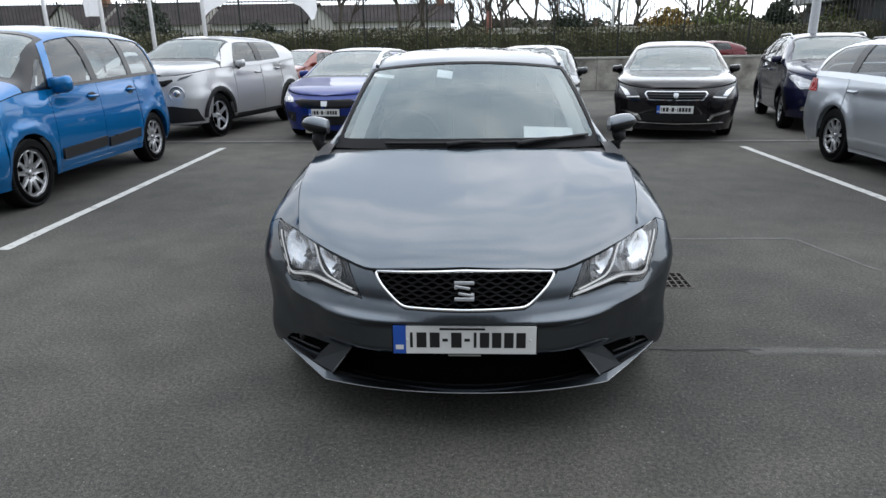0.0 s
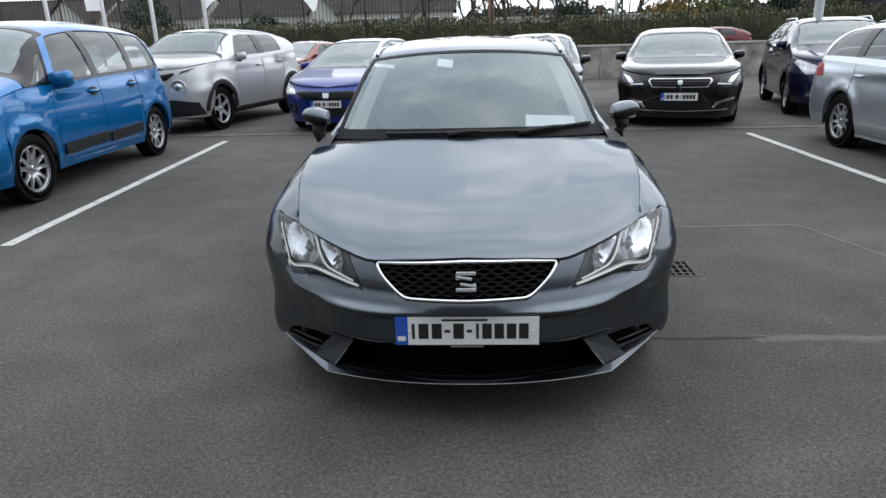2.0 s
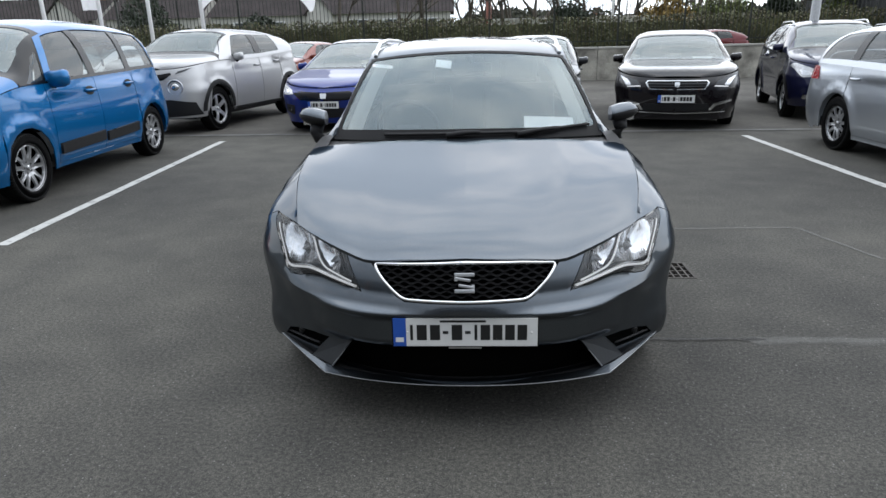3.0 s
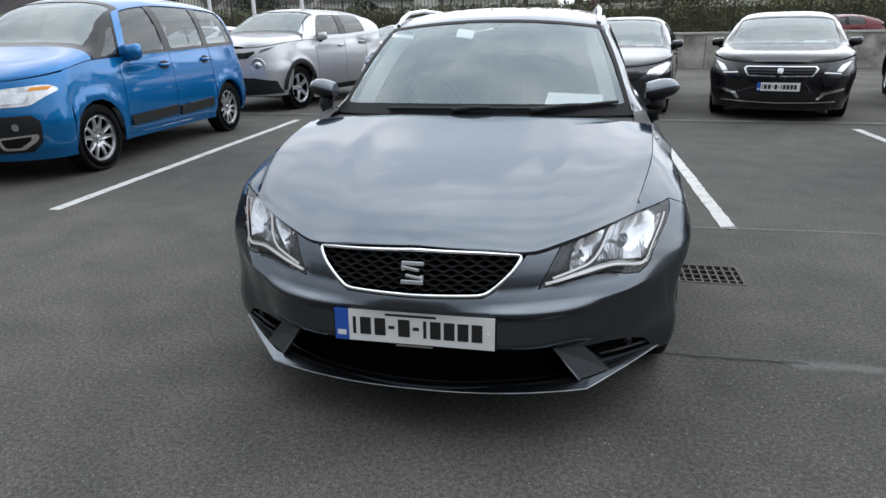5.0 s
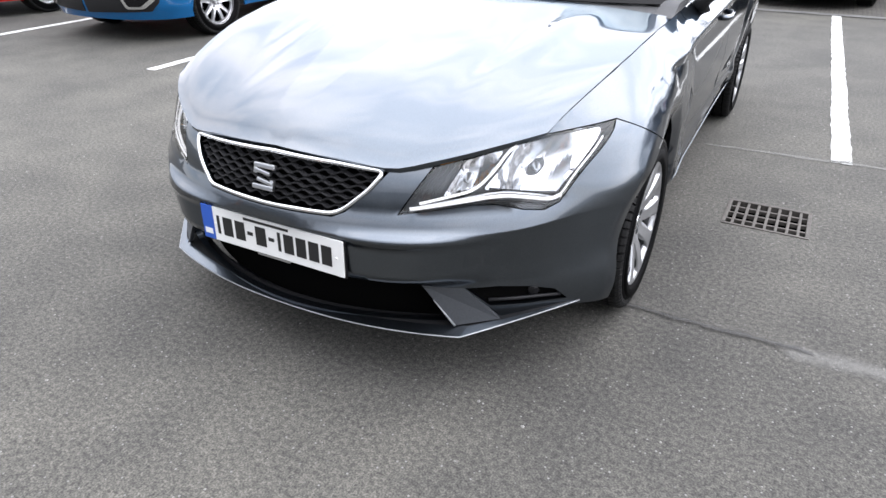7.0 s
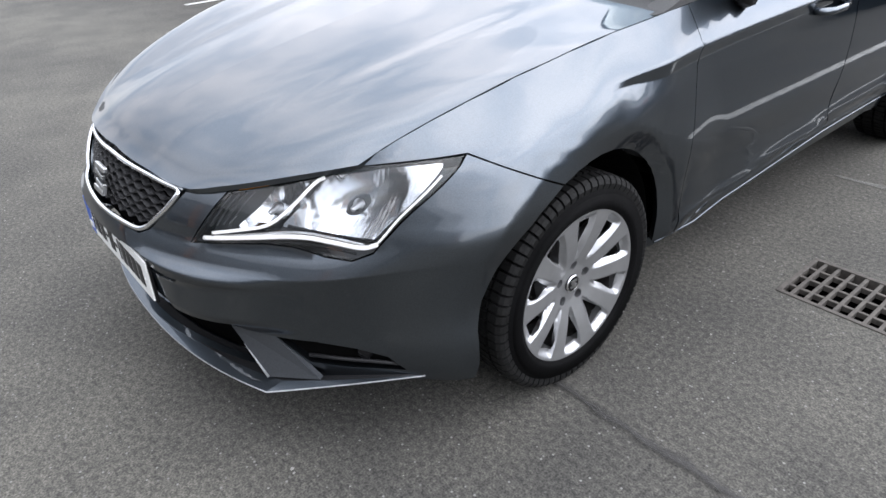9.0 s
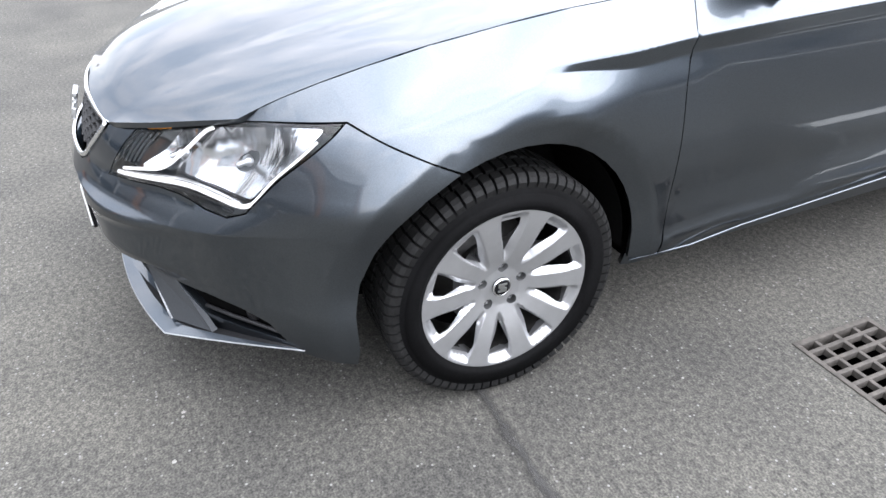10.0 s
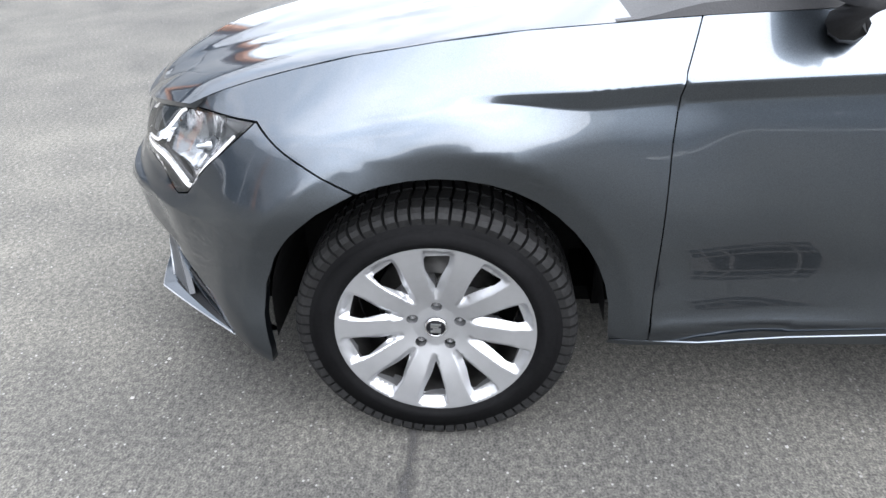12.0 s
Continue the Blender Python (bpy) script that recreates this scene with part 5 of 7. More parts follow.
for k in range(1, 8):
    x = -hx + 2 * hx * k / 8
    bm = bmesh.new()
    box(bm, x - 0.006, -hy + 0.014, -0.022, x + 0.006, hy - 0.014, 0.001, 0.002)
    part("grate_bar", bm, IRON, drain)
for k in range(1, 4):
    y = -hy + 2 * hy * k / 4
    bm = bmesh.new()
    box(bm, -hx + 0.014, y - 0.006, -0.020, hx - 0.014, y + 0.006, -0.001, 0.002)
    part("grate_bar", bm, IRON, drain)


def ribbon(name, a, b, width, z, mat, label, category, seed, wobble=0.008):
    """A thin flat strip from a to b with slightly ragged edges; "across" is 1 along its middle and 0 at its edges."""
    rnd = random.Random(seed)
    a, b = Vector((*a, z)), Vector((*b, z))
    d = (b - a).normalized()
    n = Vector((-d.y, d.x, 0))
    steps = max(2, int((b - a).length / 0.06))
    verts, faces, across = [], [], []
    drift = 0
    for k in range(steps + 1):
        p = a.lerp(b, k / steps)
        drift = 0.8 * drift + rnd.uniform(-wobble, wobble) * 0.4
        verts += [p + n * (width / 2 + rnd.uniform(-wobble, wobble) + drift), p + n * drift, p - n * (width / 2 + rnd.uniform(-wobble, wobble) - drift)]
        across += [0.0, 0.0 if k in (0, steps) else 1.0, 0.0]
        if k:
            q = 3 * k
            faces += [(q - 3, q - 2, q + 1, q), (q - 2, q - 1, q + 2, q + 1)]
    me = bpy.data.meshes.new(name)
    me.from_pydata(verts, [], faces)
    fade = me.attributes.new("across", "FLOAT", "POINT")
    fade.data.foreach_set("value", across)
    ob = part(name, me, mat)
    return tagged(ob, label, category, kind="structure")


def worn_edge(m, most, scale):
    """Lets a stain or a joint die out in patches towards its edges."""
    nt, links = m.node_tree.nodes, m.node_tree.links
    fade, co, n = nt.new("ShaderNodeAttribute"), nt.new("ShaderNodeTexCoord"), nt.new("ShaderNodeTexNoise")
    fade.attribute_name = "across"
    n.inputs["Scale"].default_value, n.inputs["Detail"].default_value = scale, 6
    links.new(co.outputs["Object"], n.inputs["Vector"])
    add, cut = nt.new("ShaderNodeMath"), nt.new("ShaderNodeMapRange")
    links.new(fade.outputs["Fac"], add.inputs[0])
    links.new(n.outputs["Fac"], add.inputs[1])
    cut.inputs["From Min"].default_value, cut.inputs["From Max"].default_value = 0.72, 1.35
    cut.inputs["To Min"].default_value, cut.inputs["To Max"].default_value = 0.0, most
    links.new(add.outputs[0], cut.inputs["Value"])
    links.new(cut.outputs[0], nt["Principled BSDF"].inputs["Alpha"])
    return m


PALE_JOINT = material("pale_joint", (0.105, 0.103, 0.098), 0.85, grain=0.3, grain_scale=120, wear=0.3, wear_scale=5)
FAINT_JOINT = worn_edge(material("faint_joint", (0.165, 0.162, 0.152), 0.85, grain=0.3, grain_scale=120), 0.46, 9)
STAIN = worn_edge(material("tar_stain", (0.028, 0.027, 0.026), 0.75, grain=0.4, grain_scale=90), 0.75, 40)
for i, (a, b) in enumerate((((-3.60, 2.36), (-3.93, 7.66)), ((1.48, 2.69), (1.33, 8.15)), ((3.93, 2.5), (3.90, 7.55)), ((-6.33, 2.45), (-6.72, 7.7)), ((-9.1, 2.5), (-9.5, 7.7)), ((6.5, 2.5), (6.5, 7.6)))):
    ribbon("bay_line", a, b, 0.10, 0.004, ROAD_PAINT, "worn white parking bay line", "road marking", 10 + i, 0.004)
PAVING = material("block_paving", (0.098, 0.093, 0.084), 0.9, grain=0.25, grain_scale=60, wear=0.3, wear_scale=0.8, spec=0.2)
pn, pl = PAVING.node_tree.nodes, PAVING.node_tree.links
joints = pn.new("ShaderNodeTexBrick")
joints.inputs["Scale"].default_value, joints.inputs["Mortar Size"].default_value = 5.0, 0.03
joints.inputs["Color1"].default_value, joints.inputs["Color2"].default_value, joints.inputs["Mortar"].default_value = (1.15, 1.13, 1.1, 1), (0.85, 0.85, 0.86, 1), (0.55, 0.55, 0.55, 1)
paving_co, paving_mul = pn.new("ShaderNodeTexCoord"), pn.new("ShaderNodeMix")
pl.new(paving_co.outputs["Object"], joints.inputs["Vector"])
paving_mul.data_type, paving_mul.blend_type = "RGBA", "MULTIPLY"
paving_mul.inputs["Factor"].default_value = 1.0
pl.new(pn["Principled BSDF"].inputs["Base Color"].links[0].from_socket, paving_mul.inputs["A"])
pl.new(joints.outputs["Color"], paving_mul.inputs["B"])
pl.new(paving_mul.outputs["Result"], pn["Principled BSDF"].inputs["Base Color"])
bm = bmesh.new()
low = [bm.verts.new(p) for p in ((-30, 9.03, 0.004), (30, 7.42, 0.004), (30, 20.75, 0.004), (-30, 20.75, 0.004))]
bm.faces.new(low)
tagged(part("pavement", bm, PAVING), "worn block paving under the far row of cars", "pavement", kind="structure")
ribbon("channel", (-14, 8.6), (14, 7.85), 0.16, 0.008, PALE_JOINT, "pale concrete channel across the tarmac", "channel", 30, 0.006)
ribbon("joint", (0.75, 2.67), (2.46, 2.74), 0.07, 0.004, FAINT_JOINT, "pale joint of a tarmac repair", "joint", 31, 0.01)
ribbon("joint", (2.46, 2.74), (2.68, 1.95), 0.07, 0.004, FAINT_JOINT, "pale joint of a tarmac repair", "joint", 32, 0.01)
ribbon("joint", (1.32, 0.772), (3.6, 0.80), 0.14, 0.004, FAINT_JOINT, "pale joint of a tarmac repair", "joint", 33, 0.014)
ribbon("crack", (0.78, 0.775), (1.46, 0.795), 0.045, 0.007, STAIN, "dark crack in the tarmac", "crack", 34, 0.012)

# loose grit
rnd = random.Random(5)
bm = bmesh.new()
for k in range(900):
    x, y = rnd.uniform(-3.5, 4.0), rnd.uniform(-1.8, 4.5)
    if DRAIN[0] < x < DRAIN[2] and DRAIN[1] < y < DRAIN[3]:
        continue
    r = rnd.uniform(0.0018, 0.0045) * (1.5 if rnd.random() < 0.06 else 1)
    a0 = rnd.uniform(0, 6)
    ring = [bm.verts.new((x + r * rnd.uniform(0.7, 1.2) * math.cos(a0 + j * 1.257), y + r * rnd.uniform(0.7, 1.2) * math.sin(a0 + j * 1.257), 0.0005)) for j in range(5)]
    top = bm.verts.new((x, y, r * rnd.uniform(0.6, 1.1)))
    for j in range(5):
        bm.faces.new((ring[j], ring[(j + 1) % 5], top))
GRIT = material("pale_grit", (0.20, 0.195, 0.18), 0.8)
tagged(part("grit", bm, GRIT), "pale loose grit on the tarmac", "grit", kind="stuff")


# ---- the other parked cars ----
def make_car(name, label, spec, m, group="parked cars"):
    """A parked car: its wall runs round nose, flank and tail, its upper part carries bonnet, glass and roof. spec holds its measures."""
    L, W = spec["size"][:2]
    fo, wb = spec["axles"]
    df, dr = spec.get("round", (0.62, 0.40))
    nose_z, sill, wr = spec["nose"], spec.get("sill", 0.24), spec["wheel"]
    body = spec["paint"]
    car = thing(name, label, "car", group, m=m)
    nose = spec.get("prow", ((0.18, 0.05), (0.35, 0.01), (0.52, 0.0), (0.66, 0.03), (nose_z, 0.08), (nose_z + 0.12, 0.16)))
    stern = ((0.20, 0.06), (0.45, 0.0), (0.75, 0.03), (1.0, 0.10))
    belt = spec["belt"]
    profile = spec["profile"]
    flank = ((0.2, 0.93), (0.35, 0.975), (0.62, 1.0), (0.80, 0.99), (1.05, 0.95), (1.2, 0.93))
    arch_r = wr + 0.045

    def half(y, z):
        """Half width at y and z."""
        y0, y1 = spline(nose, z), L - spline(stern, z)
        x = W / 2 * spline(flank, z)
        for hub in (fo, fo + wb):
            r = math.hypot(y - hub, z - wr)
            x += 0.018 * math.exp(-((r - arch_r - 0.03) / 0.06) ** 2)
        zs = spline(belt, y)
        x += 0.008 * math.exp(-((z - zs + 0.10) / 0.02) ** 2) * (fo < y < L - 0.5)
        if y < y0 + df:
            k = max(0.0, 1 - (y - y0) / df)
            x *= max(0.0, 1 - k ** spec.get("blunt", 2.2)) ** (1 / spec.get("blunt", 2.2))
        if y > y1 - dr:
            k = max(0.0, 1 - (y1 - y) / dr)
            x *= max(0.0, 1 - k ** 2.6) ** (1 / 2.6)
        return x

    def wall_fn(s, z):
        """s: 0 nose middle to 1 along the front corner, then metres along the flank, then 1 more round the tail."""
        sign, s = (-1 if s < 0 else 1), abs(s)
        flat = L - df - dr
        y0 = spline(nose, z)
        b = spec.get("blunt", 2.2)
        if s <= 1:
            a = s * math.pi / 2
            y = y0 + df * (1 - max(0.0, math.cos(a)) ** (2 / b))
            x = half(y0 + df + 0.001, z) * max(0.0, math.sin(a)) ** (2 / b)
            return (sign * x, y, z)
        if s <= 1 + flat:
            y = df + (s - 1)
            y = y + y0 * (1 - smooth(df, df + 0.5, y))
            return (sign * half(max(y, y0 + df), z), y, z)
        a = (s - 1 - flat) * math.pi / 2
        y1 = L - spline(stern, z)
        y = y1 - dr + dr * max(0.0, math.sin(min(a, math.pi / 2))) ** (2 / 2.6)
        x = half(y1 - dr - 0.001, z) * max(0.0, math.cos(min(a, math.pi / 2))) ** (2 / 2.6)
        return (sign * x, y, z)

    def side_fn2(y, z):
        return (half(y, z), y, z)

    lo, hi = profile[0][0], profile[-1][0]

    def upper(y, q):
        """q: 1 at the belt, 0 at the middle of the roof, signed by side."""
        sign, t = (-1 if q < 0 else 1), 1 - abs(q)
        zb, zt = spline(belt, y), spline(profile, y)
        zt = max(zt, zb + 0.004)
        xb = half(y, zb) - 0.004
        h = zt - zb
        lean = spec.get("lean", 0.30)
        p0, p1, p2, p3 = (xb, zb), (max(xb * 0.55, xb - lean * h * 0.62), zb + h * 0.86), (xb * 0.70 - 0.10 * h, zt), (0.0, zt)
        crown = spec.get("crown", 2.0)
        k = [(1 - t) ** 3, 3 * crown * t * (1 - t) ** 2, 3 * crown * t * t * (1 - t), t ** 3]
        k = [c / sum(k) for c in k]
        return (sign * sum(c * p[0] for c, p in zip(k, (p0, p1, p2, p3))), y, sum(c * p[1] for c, p in zip(k, (p0, p1, p2, p3))))

    mid = (0, L / 2, 0.5)
    cowl, wst, rwt, rwb = spec["glass"]
    US = (1.0, W * 0.75)
    st = spec.get("step", 0.07)

    def wall_part(pname, outline, holes=(), mat=body, lbl="", lift=0.0, side=1, parent=car, skirt=0.012, stp=None):
        return part(pname, trimmed(pname, side_fn2, outline, holes, stp or st, (1, 1), skirt, side, lift, core=mid), mat, parent, lbl)

    def arc(hub, a, b, n=9):
        return [(hub - arch_r * math.cos(math.radians(a + (b - a) * k / n)), wr + arch_r * math.sin(math.radians(a + (b - a) * k / n))) for k in range(n + 1)]

    def belt_run(y0, y1, n=6):
        return [(y0 + (y1 - y0) * k / n, spline(belt, y0 + (y1 - y0) * k / n)) for k in range(n + 1)]

    # nose: one wrapped bumper with its grille and intakes laid in
    sc = df * 1.35
    low = [(-1.0 + 0.1 * k, sill - 0.04) for k in range(21)]
    highs = []
    for k in range(21):
        s = 1.0 - 0.1 * k
        y = wall_fn(s, nose_z)[1]
        highs.append((s, spline(belt, y)))
    part("front_bumper", trimmed("front_bumper", wall_fn, low + highs, (), st, (sc, 1), 0.012, core=mid), body, car)
    bl = spec.get("blunt", 2.2)
    for piece, mat, lbl, lift, outline in spec["front"]:
        # outlines name the share of the half width; the wall wants the angle
        outline = [(math.asin(min(1.0, f ** (bl / 2))) * 2 / math.pi, z) for f, z in resample(outline, 0.06, (1, 1))]
        if outline[0][0] > 0.02:
            for side in (1, -1):
                part(piece, trimmed(piece, wall_fn, outline, (), st * 0.7, (sc, 1), 0.008, side, lift, core=mid), mat, car, lbl)
        else:
            loop = outline + [(-s, z) for s, z in reversed(outline) if s > 1e-6]
            part(piece, trimmed(piece, wall_fn, loop, (), st * 0.7, (sc, 1), 0.008, 1, lift, core=mid), mat, car, lbl)
    if spec.get("round_lamp"):
        f, z, r = spec["round_lamp"]
        p = wall_fn(math.asin(f ** (bl / 2)) * 2 / math.pi, z)
        for side in (1, -1):
            aim = Matrix.Translation((side * p[0], p[1] + 0.02, z)) @ pose(0, 0, 0, 0, 0, -90 + side * 22)
            bezel = None
            for piece, prof, mat, lbl in (("headlight", [(r, -0.06), (r, 0.020), (r * 0.93, 0.028), (r * 0.84, 0.016)], SATIN, "round headlight with a silver bezel"),
                                          ("lamp_bowl", [(r * 0.86, 0.014), (r * 0.60, -0.006), (r * 0.40, -0.015), (0.0, -0.02)], LAMP_HOUSING, "dark lamp bowl"),
                                          ("projector", [(r * 0.62, -0.012), (r * 0.58, 0.012), (r * 0.32, 0.028), (0.0, 0.034)], BOWL_CHROME, "bright projector lens")):
                bm = bmesh.new()
                lathe(bm, prof, 24)
                bmesh.ops.transform(bm, matrix=aim, verts=bm.verts)
                ob = part(piece, bm, mat, bezel or car, lbl)
                bezel = bezel or ob
    pz = spec.get("plate", 0.45)
    py = wall_fn(0.0, pz)[1]
    plate(car, pose(0, py - 0.016, pz), 0.52, 0.11, PLATE_BARS[:11])
    part("rear_bumper", trimmed("rear_bumper", wall_fn, [(1 + L - df - dr, sill), (2 + L - df - dr, sill), (2 + L - df - dr, 0.95), (1 + L - df - dr, 0.95)], (), 0.12, (sc, 1), 0, 1, core=mid), body, car)
    part("rear_bumper", trimmed("rear_bumper", wall_fn, [(1 + L - df - dr, sill), (2 + L - df - dr, sill), (2 + L - df - dr, 0.95), (1 + L - df - dr, 0.95)], (), 0.12, (sc, 1), 0, -1, core=mid), body, car)

    doors = spec["doors"]
    for side in (1, -1):
        first = doors[0]
        wall_part("front_wing", [(df + 0.02, sill)] + ([(fo - arch_r - 0.02, sill)] if fo - arch_r - 0.02 > df + 0.04 else [])
                  + [p for p in arc(fo, 0, 180) if p[0] > df + 0.02] + [(fo + arch_r + 0.01, sill), (first - 0.004, sill)] + belt_run(first - 0.004, df + 0.02), side=side)
        for a, b in zip(doors, doors[1:]):
            lower = [(a + 0.004, sill + 0.03)]
            if b > fo + wb - arch_r:
                lower += [(fo + wb - arch_r - 0.02, sill + 0.03)] + [p for p in arc(fo + wb, 5, 90) if p[0] < b - 0.01]
                lower += [(b - 0.004, lower[-1][1] + 0.02)]
            else:
                lower += [(b - 0.004, sill + 0.03)]
            d = wall_part("door", lower + belt_run(b - 0.004, a + 0.004), side=side)
            if spec.get("strip"):
                e = min(b, fo + wb - arch_r - 0.05)
                wall_part("rubbing_strip", [(a + 0.03, 0.360), (e - 0.03, 0.380), (e - 0.03, 0.485), (a + 0.03, 0.460)], mat=BLACK_PLASTIC, lbl="black rubbing strip", lift=0.026, side=side, parent=d, skirt=0.026, stp=0.05)
            hz = spline(belt, b) - 0.13
            hy = b - 0.15
            bm = bmesh.new()
            x = half(hy, hz)
            tube(bm, [(side * (x - 0.004), hy - 0.09, hz), (side * (x + 0.028), hy - 0.06, hz), (side * (x + 0.028), hy + 0.06, hz), (side * (x - 0.004), hy + 0.09, hz)], 0.017, 6)
            part("door_handle", bm, body, d)
            if spec.get("recess"):
                # a flat black oval on the door paints the hollow's shade
                oval = [(hy + 0.085 * math.cos(2 * math.pi * k / 20), hz - 0.004 + 0.046 * math.sin(2 * math.pi * k / 20)) for k in range(20)]
                wall_part("handle_shade", oval, mat=BLACK_PLASTIC, lbl="black oval painted as the shade behind the handle", lift=0.003, side=side, parent=d, skirt=0.003, stp=0.03)
        last = doors[-1]
        tail_y = L - dr - 0.002
        quarter = [p for p in arc(fo + wb, 5, 180) if p[0] > last + 0.004] + [(fo + wb + arch_r + 0.02, sill + 0.03), (tail_y, sill + 0.03)] + belt_run(tail_y, last + 0.004)
        wall_part("rear_quarter", quarter, side=side)
        wall_part("sill", [(fo + arch_r + 0.01, sill - 0.02), (fo + wb - arch_r - 0.01, sill - 0.02), (fo + wb - arch_r - 0.01, sill + 0.025), (fo + arch_r + 0.01, sill + 0.025)], mat=spec.get("sill_mat", body), side=side)
        if spec.get("cladding"):
            for hub, last_a in ((fo, 180), (fo + wb, 180)):
                ring = arc(hub, 0, last_a, 12)
                wide = [(hub + (y - hub) * (arch_r + 0.07) / arch_r, wr + (z - wr) * (arch_r + 0.07) / arch_r) for y, z in reversed(ring)]
                wall_part("arch_cladding", ring + wide, mat=BLACK_PLASTIC, lbl="dark arch trim", lift=0.010, side=side)
        if spec.get("tail"):
            y0, y1, z0, z1 = spec["tail"]
            wall_part("tail_light", rounded([(y0, z0), (y1, z0), (y1, z1), (y0 + 0.06, z1)], 0.03), mat=RED_LENS, lbl="red tail light", lift=0.012, side=side)
        for hub in (fo, fo + wb):
            add_wheel(car, side * (W / 2 - 0.02), hub, wr, wr, wr * spec.get("rim", 0.66), 0.20, spec.get("spokes", 5), spec.get("style", "plain"), spec.get("alloy", SILVER_ALLOY), spin=17 * hub)
            arch_liner(car, side * (W / 2 - 0.05), hub, wr, arch_r - 0.004, 0.28)
        # side of the glasshouse, with its windows
        qa = spec.get("cant", 0.60)
        outline = [(cowl + 0.02, 0.985)] + [(y, 1.0) for y in (cowl + 0.4, L / 2, L - 0.6)] + [(hi - 0.12, 1.0), (hi - 0.12, qa)] + [(L / 2 + 0.6, qa), (L / 2, qa), (wst, qa), ((cowl + wst) / 2, qa), (cowl + 0.08, qa + 0.05)]
        holes = [rounded([(y, q) for y, q in w], 0.04, US, 3) for w in spec["windows"]]
        part("side_frame", trimmed("side_frame", upper, outline, holes, st, US, 0.012, side, core=mid), spec.get("pillar", body), car)
        for h in holes:
            g = part("side_window", trimmed("side_window", upper, h, (), 0.16, US, 0, side, lift=-0.004, core=mid), DOOR_GLASS, car, "tinted side window")
            g.visible_shadow = False
        for n_w, (w0, w1) in enumerate(zip(spec["windows"], spec["windows"][1:])):
            if n_w == 0 and spec.get("first_body"):
                continue
            cover = [(w0[1][0] - 0.015, w0[1][1]), (w1[0][0] + 0.015, w1[0][1]), (w1[3][0] + 0.015, w1[3][1]), (w0[2][0] - 0.015, w0[2][1])]
            part("pillar_cover", trimmed("pillar_cover", upper, cover, (), 0.08, US, 0.002, side, lift=0.003, core=mid), GLOSS_BLACK, car)
        if spec.get("first_body"):
            arch = [(1.43, 0.985), (1.47, 0.90), (1.53, 0.80), (1.60, 0.68), (1.68, 0.578), (2.2, 0.562), (3.0, 0.562), (3.62, 0.582), (3.78, 0.64), (3.80, 0.53), (3.0, 0.53), (2.2, 0.53), (1.58, 0.545), (1.50, 0.66), (1.42, 0.79), (1.36, 0.90), (1.32, 0.985)]
            part("roof_arch", trimmed("roof_arch", upper, arch, (), 0.08, US, 0.003, side, lift=0.005, core=mid), body, car)
        if spec.get("rear_cover"):
            w0 = spec["windows"][-1]
            part("rear_pillar", trimmed("rear_pillar", upper, [(w0[1][0] + 0.02, 0.99), (hi - 0.12, 0.99), (hi - 0.12, qa), (w0[2][0] + 0.03, qa)], (), 0.08, US, 0.004, side, lift=0.004, core=mid), body, car)
        # mirror
        my, mz = spec.get("mirror", (cowl + 0.42, spline(belt, cowl + 0.4) + 0.07))
        mx = half(my, spline(belt, my))
        ms = spec.get("mirror_size", 1.0)
        bm = bmesh.new()
        bmesh.ops.create_uvsphere(bm, u_segments=14, v_segments=8, radius=1)
        for v in bm.verts:
            v.co = Vector((side * (mx + 0.060 + 0.088 * ms * math.copysign(abs(v.co.x) ** 0.5, v.co.x)), my + (0.085 * v.co.y if v.co.y < 0 else 0.03 * v.co.y), mz + 0.062 * ms * math.copysign(abs(v.co.z) ** 0.5, v.co.z) + (0.012 if v.co.x * side > 0.2 else 0.0)))
        for f in bm.faces:
            f.smooth = True
        mirror = part("door_mirror", bm, spec.get("mirror_mat", body), car)
        bm = bmesh.new()
        tube(bm, [(side * (mx - 0.03), my + 0.02, mz - 0.08), (side * (mx + 0.03), my + 0.01, mz - 0.05), (side * (mx + 0.08), my, mz - 0.02)], 0.028, 8)
        part("mirror_foot", bm, BLACK_PLASTIC, mirror)
        if spec.get("rails"):
            bm = bmesh.new()
            pts = []
            for k in range(9):
                y = wst + 0.15 + (rwt - wst - 0.35) * k / 8
                p = upper(y, 0.50)
                pts.append((side * p[0], y, p[2] + (0.0 if k in (0, 8) else 0.055)))
            tube(bm, pts, 0.016, 6)
            part("roof_rail", bm, SATIN, car, "satin silver roof rail")

    # bonnet, screens, roof
    qa = spec.get("cant", 0.60)
    by0 = lo + 0.03
    edge = [(by0 + (cowl - by0) * k / 8) for k in range(9)]
    part("bonnet", trimmed("bonnet", upper, [(y, 0.985) for y in edge] + [(y, -0.985) for y in reversed(edge)], (), st, US, 0.012, core=(0, L / 2, 0)), body, car)
    part("screen_border", trimmed("screen_border", upper, [(cowl, 0.95)] + [((cowl + wst) / 2, qa + 0.02), (wst, qa), (wst, -qa), ((cowl + wst) / 2, -qa - 0.02), (cowl, -0.95)],
                                  [rounded([(cowl + 0.10, 0.82), ((cowl + wst) / 2, qa - 0.04), (wst - 0.07, qa - 0.06), (wst - 0.07, -qa + 0.06), ((cowl + wst) / 2, -qa + 0.04), (cowl + 0.10, -0.82)], 0.05, US)], st, US, 0.006, core=mid), GLOSS_BLACK, car)
